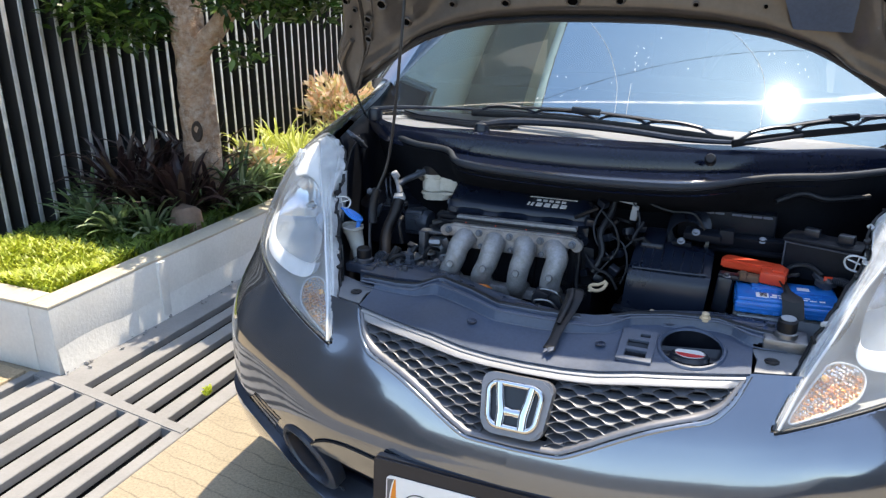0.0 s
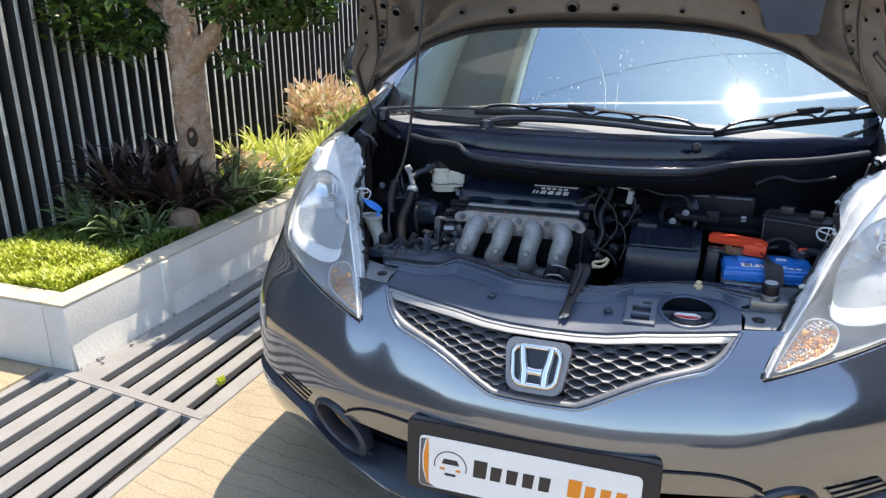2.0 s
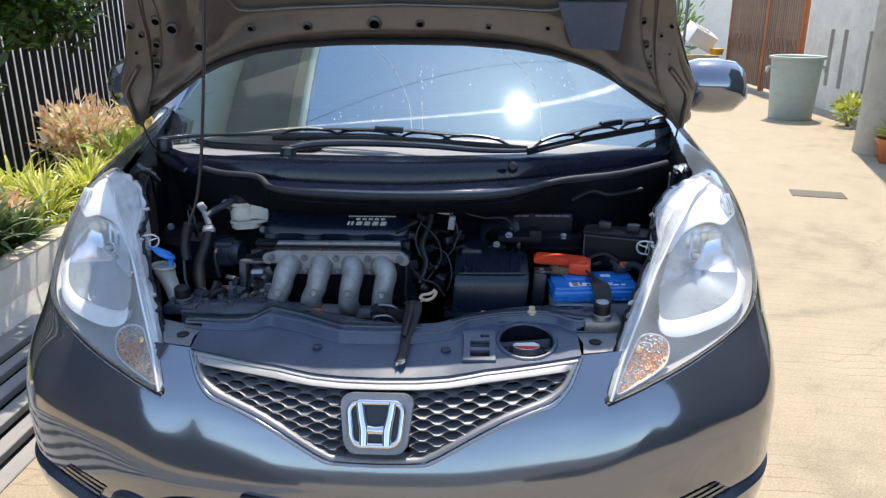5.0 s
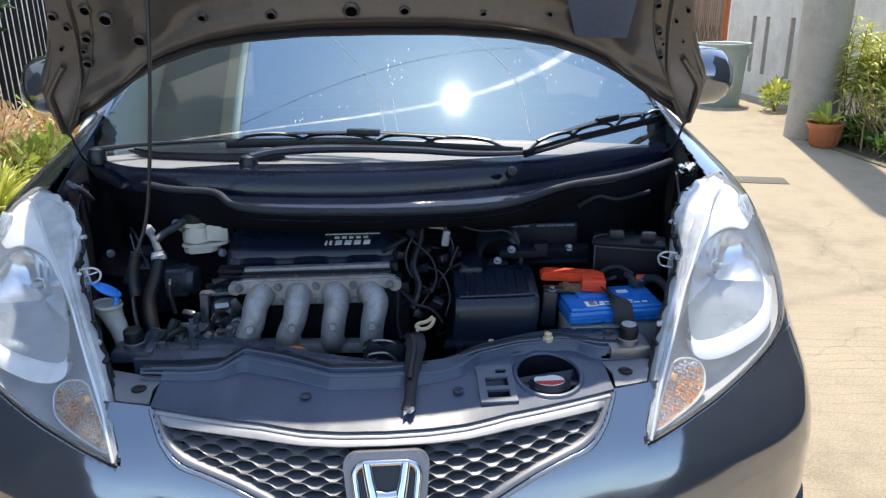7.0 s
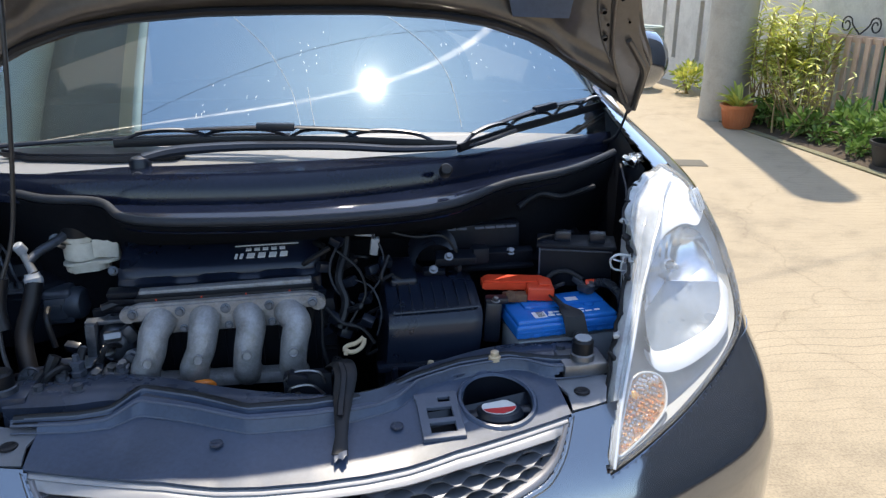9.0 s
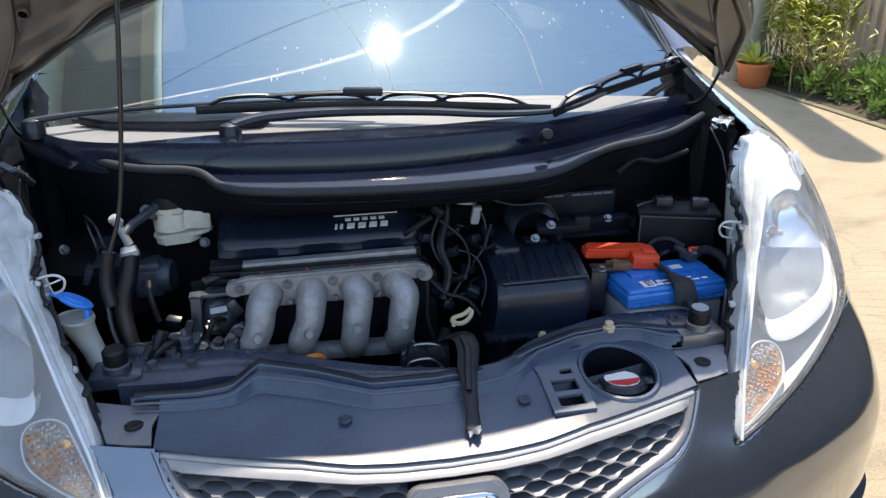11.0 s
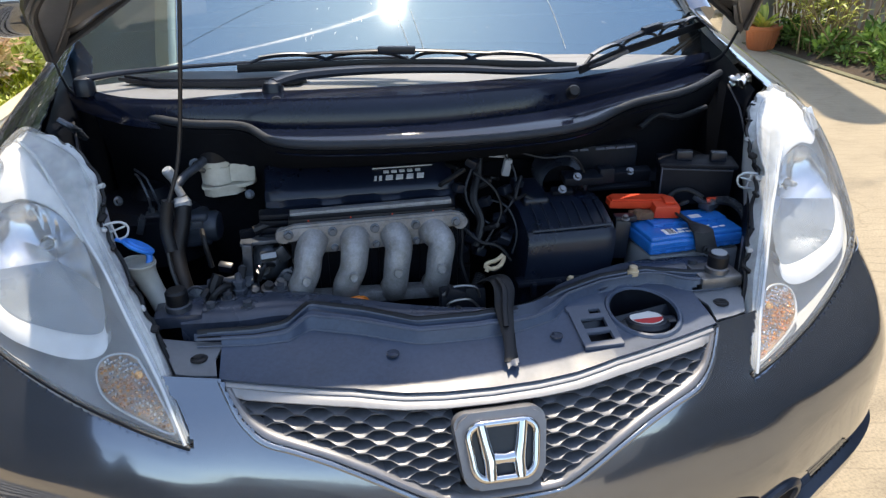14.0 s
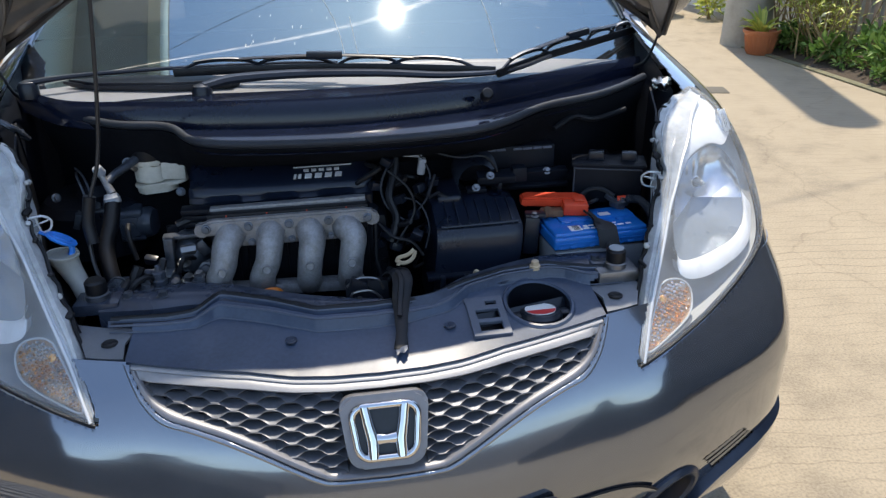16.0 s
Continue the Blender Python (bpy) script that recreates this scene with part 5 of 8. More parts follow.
# ---- mirrors ----
for sgn in (-1, 1):
    bm = mesh()
    prof = [(0, -.10), (.04, -.098), (.07, -.075), (.085, -.03), (.088, .03), (.082, .08), (.06, .108), (.03, .118), (0, .12)]
    lathe(bm, prof, pose(sgn * .92, 1.24, 1.115, 0, 90 * sgn, 0), 26)
    for v in bm.verts:
        v.co.y = 1.24 + (v.co.y - 1.24) * (1.0 if v.co.y < 1.24 else .25)
        v.co.z = 1.115 + (v.co.z - 1.115) * .97 - .08 * sgn * (v.co.x - sgn * .92) * .4
    for v in bm.verts:
        v.co.z -= .05
        v.co.x -= sgn * .025
    mir = part("mirror", bm, PAINT, car, "body-coloured door mirror")
    bm = mesh()
    tube(bm, [(sgn * .76, 1.27, 1.04), (sgn * .83, 1.26, 1.05), (sgn * .87, 1.25, 1.07)], [.03, .026, .03], 10, 4, (1, .6))
    part("stalk", bm, DARK_PLASTIC, mir)
    bm = mesh()
    prism(bm, rounded(.17, .12, .04), pose(sgn * .90, 1.266, 1.065, 90, 0, 0), .004)
    part("mirror_glass", bm, CHROME, mir, "mirror glass")
    bm = mesh()
    box(bm, (.022, .05, .05), pose(sgn * .999, 1.215, 1.05, 0, 0, 20 * sgn), .012, 3)
    part("indicator", bm, LENS_EDGE, mir, "clear side indicator")

# ---- grille ----
grille = part("grille_backing", grid(mesh(), [[front(x, z, -.075) for x in np.linspace(-.39, .39, 40)] for z in np.linspace(.49, .66, 10)]), DARK_PLASTIC, car, "dark grille cavity")
H, W, A = .0088, .056, .0040


def grille_run(pts):
    """One zigzag bar of the honeycomb: thick on its level stretches, thin on its slants, with depth."""
    bm = mesh()
    rowsets = [[], [], [], [], []]
    for x, z, f in pts:
        k = .0013 + .0012 * f
        rowsets[0].append(front(x, z + k, -.006 + .002 * f))
        rowsets[1].append(front(x, z + k * .3, -.003 + .003 * f))
        rowsets[2].append(front(x, z - k, -.006 + .002 * f))
        rowsets[3].append(front(x, z - k, -.026))
        rowsets[4].append(front(x, z + k * 1.2, -.026))
    V = [[bm.verts.new(p) for p in row] for row in rowsets]
    for a in range(5):
        for k in range(len(pts) - 1):
            bm.faces.new((V[a][k], V[a][k + 1], V[(a + 1) % 5][k + 1], V[(a + 1) % 5][k]))
    for k in (0, -1):
        bm.faces.new([V[a][k] for a in range(5)])
    part("grille_bar", bm, GRILLE_GREY, grille)


FRAME_IN = [(.372, .645), (.360, .629), (.344, .612), (.317, .598), (.279, .588), (.232, .576), (.183, .558), (.135, .535), (.100, .519), (.076, .512), (0, .511)]
FRAME_IN = FRAME_IN + [(-x, z) for x, z in FRAME_IN[-2::-1]]
GR_RUN = [(x * 1.02, z - .004 if z < .64 else z + .02) for x, z in FRAME_IN]


def trim_low(x):
    return float(np.interp(abs(x), [0, .07, .13, .20, .25, .33, .39], [.6175, .6175, .620, .6265, .629, .632, .634]))


for r in range(20):
    run = []
    z0 = .490 + r * H
    for k4 in range(-108, 109):
        ph = k4 / 6
        x = ph * W / 2
        wav = max(-1, min(1, (1 - 2 * abs((ph % 2) - 1)) * 1.75))
        z = z0 + A * wav * (1 if r % 2 else -1)
        if inside(x, z, GR_RUN) and z < trim_low(x) + .003 and abs(x) > .057:
            run.append((x, z, max(0.0, (abs(wav) - .45) / .55)))
        else:
            if len(run) > 1:
                grille_run(run)
            run = []
    if len(run) > 1:
        grille_run(run)
# bright frame along the V and its dark seam
fo = smooth_path([(x, z, 0) for x, z in GRILLE], 4)
fi = smooth_path([(x, z, 0) for x, z in FRAME_IN], 4)
for nm, mat, lab, prof in (("frame_outer_band", FRAME_GLOSS, "glossy grey outer band", ((0, -.004), (0, .002), (.06, .0055), (.25, .0072), (.42, .0062), (.47, .003), (.47, -.01))),
                           ("grille_frame", FRAME_GREY, "satin silver grille frame", ((.52, -.01), (.52, .0025), (.57, .0052), (.75, .0062), (.92, .0050), (1.0, .0), (1.0, -.02)))):
    bm = mesh()
    grid(bm, [[front(a.x + (b.x - a.x) * k, a.y + (b.y - a.y) * k, o) for k, o in prof] for a, b in zip(fo, fi)])
    part(nm, bm, mat, grille, lab)
bm = mesh()
tube(bm, [front(p.x * 1.006 , p.y - .003, .0012) for p in fo], .0026, 8, 1)
part("grille_seam", bm, DARK_PLASTIC, grille)


def seam_z(x):
    """The height of the seam between the radiator cover and the trim below it."""
    return float(np.interp(abs(x), [0, .07, .13, .20, .30, .39, .5], [.6355, .636, .639, .647, .651, .655, .657]))


# top trim bar with a groove and a step
bm = mesh()
rows = []
for x in np.linspace(-.384, .384, 97):
    zs, zl = seam_z(x), trim_low(x)
    k = float(np.interp(abs(x), [.352, .362], [1, 0]))
    rows.append([front(x, zs - .004, -.014), front(x, zs - .005, .001), front(x, zs - .0075, .0022), front(x, zs - .0095, -.0005), front(x, zs - .0105, .0022 * k), front(x, zs - .012, .0055 * k), front(x, zl + .0035, .0065 * k + .001), front(x, zl + .001, .004 * k), front(x, zl, -.016)])
grid(bm, rows)
part("top_trim", bm, TRIM_PLASTIC, grille, "silver trim bar above the grille")

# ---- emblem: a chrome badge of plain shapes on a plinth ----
em = pose(0, front(0, .573).y - .012, .573, 90 - 26, 0, 0)
bm = mesh()
ol = [(x * (1 + .10 * (y / .055)), y) for x, y in rounded(.126, .110, .022, 6)]
prism(bm, ol, em @ Matrix.Translation((0, 0, -.025)), .034, .005)
emblem = part("badge", bm, BADGE_GREY, car, "satin grey badge plinth")
bm = mesh()
outer = [(x * (1 + .10 * (y / .045)), y) for x, y in rounded(.102, .086, .022, 6)]
inner = [(x * (1 + .10 * (y / .04)), y) for x, y in rounded(.086, .070, .017, 6)]
tube(bm, [em @ Vector(((a[0] + b[0]) / 2, (a[1] + b[1]) / 2, .014)) for a, b in zip(outer + outer[:1], inner + inner[:1])], .0058, 10, 0)
part("badge_ring", bm, CHROME, emblem, "chrome ring")
bm = mesh()
prism(bm, inner, em @ Matrix.Translation((0, 0, .0095)), .001)
part("badge_field", bm, DARK_PLASTIC, emblem)


def ridged(bm, left, right, m, height):
    """A chrome bar with a rounded face."""
    rows = []
    for (x0, y0), (x1, y1) in zip(left, right):
        row = [m @ Vector((x0, y0, 0))]
        for k in range(9):
            a = math.pi * (k + .3) / 8.6
            row.append(m @ Vector(((x0 + x1) / 2 - (x1 - x0) / 2 * math.cos(a), (y0 + y1) / 2 - (y1 - y0) / 2 * math.cos(a), height * (.22 + .78 * math.sin(a)))))
        row.append(m @ Vector((x1, y1, 0)))
        rows.append(row)
    grid(bm, rows)
    for r in (rows[0], rows[-1]):
        bm.faces.new([bm.verts.new(p) for p in r])
    return bm


for sgn in (-1, 1):
    lf = [(sgn * .0395, .0390), (sgn * .0355, .012), (sgn * .0315, -.012), (sgn * .0300, -.0390)]
    rt = [(sgn * .0215, .0390), (sgn * .0170, .012), (sgn * .0105, -.012), (sgn * .0120, -.0390)]
    part("badge_post", ridged(mesh(), lf, rt, em @ Matrix.Translation((0, 0, .0105)), .011), CHROME, emblem, "chrome upright")
part("badge_bridge", ridged(mesh(), [(-.020, .000), (0, -.004), (.020, .000)], [(-.015, -.021), (0, -.019), (.015, -.021)], em @ Matrix.Translation((0, 0, .0107)), .009), CHROME, emblem, "chrome bridge")

# ---- plate ----
pm = pose(0, -.037, .348, 90 - 6, 0, 0)
bm = mesh()
prism(bm, rounded(.535, .165, .012, 4), pm @ Matrix.Translation((0, 0, -.012)), .024, .004)
plate = part("plate_frame", bm, DARK_PLASTIC, car, "black plastic plate holder")
bm = mesh()
prism(bm, rounded(.470, .120, .012, 4), pm @ Matrix.Translation((-.002, -.010, .0125)), .002, .0008)
panel_ = part("plate_panel", bm, PLATE_WHITE, plate, "white dealer plate")
bm = mesh()
for k in range(5):
    x = -.100 + k * .0345
    w = .030 if k else .036
    prism(bm, [(x - w / 2 + .004, -.020), (x + w / 2 - .004, -.020), (x + w / 2, .012 if k else .020), (x - w / 2 + .006, .012 if k else .020)], pm @ Matrix.Translation((0, -.005, .0147)), .0006)
part("dark_print", bm, PLATE_BLACK, panel_, "dark printed bars", smooth=False)
bm = mesh()
for k in range(4):
    x = .100 + k * .031
    w = .027 if k else .034
    prism(bm, [(x - w / 2 + .004, -.020), (x + w / 2 - .004, -.020), (x + w / 2, .012 if k else .020), (x - w / 2 + .006, .012 if k else .020)], pm @ Matrix.Translation((0, -.005, .0147)), .0006)
part("orange_print", bm, PLATE_ORANGE, panel_, "orange printed bars", smooth=False)
bm = mesh()
arc = [(-.218 + .018 * math.cos(a) + .016 * t, .048 - .105 * t) for t, a in zip(np.linspace(0, 1, 10), np.linspace(1.6, 3.9, 10))]
prism(bm, [(x, y) for x, y in arc] + [(x + .012 * math.sin(math.pi * (i + .6) / 10.2), y) for i, (x, y) in reversed(list(enumerate(arc)))], pm @ Matrix.Translation((0, -.004, .0147)), .0006)
part("orange_stripe", bm, PLATE_ORANGE, panel_, "orange curved stripe", smooth=False)
bm = mesh()
prism(bm, [(-.234, .044), (-.220, .046)] + [(x - .003, y) for x, y in arc[1:]] + [(-.198, -.066), (-.228, -.066), (-.235, -.060)], pm @ Matrix.Translation((0, -.002, .0146)), .0005)
part("grey_print", bm, PLATE_GREY, panel_, "dark grey printed end", smooth=False)
bm = mesh()
cx, cy = -.165, -.012
tube(bm, [pm @ Vector((cx + .036 * math.cos(radians(a)), cy + .034 * math.sin(radians(a)), .0150)) for a in range(-15, 200, 12)], .0012, 6, 2)
prism(bm, [(cx - .020, cy + .004), (cx + .020, cy + .004), (cx + .015, cy + .016), (cx - .015, cy + .016)], pm @ Matrix.Translation((0, 0, .0147)), .0006)
prism(bm, rounded(.026, .006, .003, 3), pm @ Matrix.Translation((cx, cy - .020, .0147)), .0006)
part("dark_icon", bm, PLATE_BLACK, panel_, "dark outlined round mark", smooth=False)
for sg in (-1, 1):
    part("orange_icon", prism(mesh(), rounded(.012, .005, .002, 3), pm @ Matrix.Translation((cx + sg * .018, cy - .008, .0147)), .0006), PLATE_ORANGE, panel_, smooth=False)
bm = mesh()
box(bm, (.032, .022, .012), pm @ Matrix.Translation((0, -.074, .014)), .002)
part("plate_clip", bm, DARK_PLASTIC, plate)
for sgn in (-1, 1):
    bm = mesh()
    rows = [[front(sgn * x, z, .008) for x in np.linspace(.262, .462, 20)] for z in (.398, .390, .346, .340)]
    rows = [[Vector((p.x, p.y + (.02 if zi == 3 else 0), p.z - (.040 * ((abs(p.x) - .262) / .20) ** 4 if zi < 2 else 0))) for p in row] for zi, row in enumerate(rows)]
    grid(bm, rows)
    thicken(bm, .004)
    part("beam_trim", bm, PAINT, car)
    bm = mesh()
    tube(bm, [p + Vector((0, .0005, .0015)) for p in rows[0]], .0022, 6, 0)
    part("beam_seam", bm, RUBBER, car)
bm = mesh()
rows = [[front(x, z, -.09 - .02 * math.sin(z * 400)) for x in np.linspace(-.46, .46, 40)] for z in np.linspace(.20, .40, 30)]
grid(bm, rows)
part("intake_back", bm, DARK_PLASTIC, car, "dark lower intake")
for z in (.255, .285, .315, .345):
    bm = mesh()
    tube(bm, [front(x, z, -.045) for x in np.linspace(-.45, .45, 24)], .007, 6, 1, (1.4, .6))
    part("intake_bar", bm, DARK_PLASTIC, car)

# ---- fog lamps, vents, tow cover ----
FOG_TILT = radians(40)


def fog_point(sgn, a, b, th, off, dx, dz):
    """A point of an oval round the fog lamp: half axes a and b along a slant, off metres proud of the skin."""
    u, w = a * math.cos(th), b * math.sin(th)
    x = .490 + dx + u * math.cos(FOG_TILT) - w * math.sin(FOG_TILT)
    z = .295 + dz + u * math.sin(FOG_TILT) + w * math.cos(FOG_TILT)
    q = front(x, z, off)
    return Vector((sgn * q.x, q.y, q.z))


for sgn in (-1, 1):
    bm = mesh()
    rows = []
    for a_, b_, off, dx, dz in ((.092, .066, -.03, 0, 0), (.092, .066, .002, 0, 0), (.090, .063, .010, 0, 0), (.083, .055, .015, .001, .001), (.076, .047, .014, .002, .002), (.071, .042, .008, .002, .002), (.067, .038, -.008, .003, .003), (.064, .036, -.045, .006, .006), (.03, .02, -.055, .008, .008)):
        rows.append([fog_point(sgn, a_, b_, th, off, dx, dz) for th in np.linspace(0, 2 * math.pi, 40, endpoint=False)])
    grid(bm, rows, closed=True)
    fog = part("fog_lamp_bezel", bm, FOG_NAVY, car, "satin dark blue fog lamp surround")
    bm = mesh()
    grid(bm, [[fog_point(sgn, .052 * t, .024 * t, th, -.030 + .006 * (1 - t * t), .014, .016) for th in np.linspace(0, 2 * math.pi, 28, endpoint=False)] for t in (1, .9, .7, .4, .1)], closed=True)
    part("fog_lamp_lens", bm, FOG_AMBER, fog, "yellowed fog lamp lens")
    bm = mesh()
    pc = [(.548, .350), (.562, .372), (.606, .312), (.572, .300)]
    grid(bm, [[front(sgn * (pc[0][0] + (pc[1][0] - pc[0][0]) * u + ((pc[3][0] + (pc[2][0] - pc[3][0]) * u) - (pc[0][0] + (pc[1][0] - pc[0][0]) * u)) * w), pc[0][1] + (pc[1][1] - pc[0][1]) * u + ((pc[3][1] + (pc[2][1] - pc[3][1]) * u) - (pc[0][1] + (pc[1][1] - pc[0][1]) * u)) * w, .004) for u in np.linspace(0, 1, 5)] for w in np.linspace(0, 1, 6)])
    thicken(bm, .003)
    part("fog_panel", bm, FOG_NAVY, fog)
    q = front(.566, .330, .008)
    part("fog_screw", lathe(mesh(), [(.005, -.004), (.005, .001), (.003, .002), (.002, 0), (0, 0)], frame_along((sgn * q.x, q.y, q.z), (sgn * (q.x + .2), q.y - .5, q.z)), 10), RUBBER, fog)
    bm = mesh()
    vc = [Vector((x, z, 0)) for x, z in shrink(VENT, 1.04)]
    grid(bm, [[front(sgn * p.x, p.y, -.016) for p in [vc[0].lerp(vc[1], u).lerp(vc[3].lerp(vc[2], u), w) for u in np.linspace(0, 1, 10)]] for w in np.linspace(0, 1, 6)])
    part("vent_back", bm, DARK_PLASTIC, car)
    for k in range(4):
        t = (k + .5) / 4
        a = vc[0].lerp(vc[3], t)
        b = vc[1].lerp(vc[2], t)
        bm = mesh()
        path = [a.lerp(b, u) for u in np.linspace(.03, .97, 9)]
        grid(bm, [[front(sgn * p.x, p.y + dz, off) for p in path] for dz, off in ((.0052, -.012), (.0046, -.002), (-.0010, .0005), (-.0030, -.001), (-.0034, -.012))])
        part("vent_slat", bm, PAINT, car)
    bm = mesh()
    rows = []
    for k_, off in ((1.09, .0004), (1.05, .0022), (.93, .0020), (.88, -.013)):
        vr = [Vector((x, z, 0)) for x, z in shrink(VENT, 1.04 * k_)]
        rows.append([front(sgn * q.x, q.y, off) for a, b in zip(vr, vr[1:] + vr[:1]) for q in [a.lerp(b, u) for u in np.linspace(0, 1, 9)[:-1]]])
    grid(bm, rows, closed=True)
    part("vent_frame", bm, PAINT, car)
    # lip along the bumper's foot with an upward-facing shelf that runs out to a point
    bm = mesh()
    rows, top = [], []
    for s_ in np.concatenate([np.linspace(0, s_of(.50), 24), np.linspace(s_of(.51), s_of(.82), 40), np.linspace(s_of(.822), PLEN[-1] - .36, 14)]):
        x = skin(s_, .3).x
        u, l, b, P = (float(np.interp(x, LIP_X, v)) for v in (LIP_U, LIP_L, LIP_B, LIP_P))
        back = -.06 * (1 - ease((x - .48) / .05)) - .003
        s_ = sgn * s_
        top.append([skin(s_, u + .008, back + .0025), skin(s_, u, back + .0015)] + [skin(s_, u + (l - u) * t, back + (P - back) * k_) for t, k_ in ((.12, .02), (.35, .30), (.62, .66), (.86, .93), (.98, .995))])
        rows.append([skin(s_, l + (u - l) * .03, P * .96)] + [skin(s_, l + (b - l) * t, P * k_) for t, k_ in ((0, 1.01), (.06, 1.05), (.3, 1.09), (.6, 1.03), (.85, .85), (.97, .6), (1, .1))])
    grid(bm, rows)
    lip = part("bumper_lip", bm, PAINT, car, "glossy graphite lower lip")
    # navy colour on the shelf replaces the paint's own sky reflection
    part("lip_shelf", grid(mesh(), top), FOG_NAVY, lip, "upward-facing shelf coloured navy for its reflected sky")
    bm = mesh()
    tube(bm, [skin(sgn * s_of(x), float(np.interp(x, LIP_X, LIP_U)) + .001, .0008) for x in np.linspace(.722, .823, 14)], .0018, 6, 0)
    part("lip_seam", bm, RUBBER, car)
    if sgn > 0:
        bm = mesh()
        ring = [front(.500 + .026 * math.cos(a), .398 + .024 * math.sin(a), .0010) for a in np.linspace(0, 2 * math.pi, 32)]
        tube(bm, ring, .0006, 5, 0)
        part("tow_cover_seam", bm, DARK_PLASTIC, car)
# ---- headlamps ----
HD = smooth_path([(x, z, 0) for x, z in HEAD + HEAD[:1]], 5)[:-1]


CHAMBER = [(.594, .800), (.627, .826), (.664, .838), (.706, .838), (.742, .818), (.758, .783), (.758, .746), (.751, .720), (.733, .702), (.700, .691), (.655, .686), (.610, .684), (.574, .687), (.561, .698), (.562, .728), (.573, .762)]
CRESCENT_IN = [(.560, .705), (.563, .694), (.575, .687), (.610, .684), (.658, .686), (.703, .691), (.735, .702), (.752, .720), (.760, .752)]
CRESCENT_OUT = [(.554, .690), (.555, .676), (.564, .665), (.588, .657), (.626, .655), (.672, .659), (.718, .667), (.752, .682), (.780, .722)]
SIGNAL = [(.509, .667), (.526, .671), (.551, .667), (.567, .658), (.573, .645), (.568, .630), (.556, .619), (.531, .609), (.495, .598), (.462, .588), (.457, .595), (.470, .617), (.493, .647)]
FLANGE_IN = [(.724, .911), (.672, .896), (.634, .869), (.602, .838), (.582, .812), (.556, .780), (.533, .743), (.513, .711), (.489, .675), (.466, .638), (.440, .586)]
FLANGE_OUT = [(.714, .918), (.655, .911), (.606, .898), (.571, .872), (.566, .846), (.568, .826), (.556, .806), (.522, .754), (.502, .721), (.479, .684), (.437, .592)]


def head_rings(sgn, fracs, depth):
    cx, cz = .655, .760
    rows = []
    for k, t in enumerate(fracs):
        rows.append([])
        for p in HD:
            x, z = p.x + (cx - p.x) * t, p.y + (cz - p.y) * t
            q = front(x, z)
            q = q + depth(t) * Vector((.30, -.82, .48))
            rows[-1].append((sgn * q.x, q.y, q.z))
    return rows


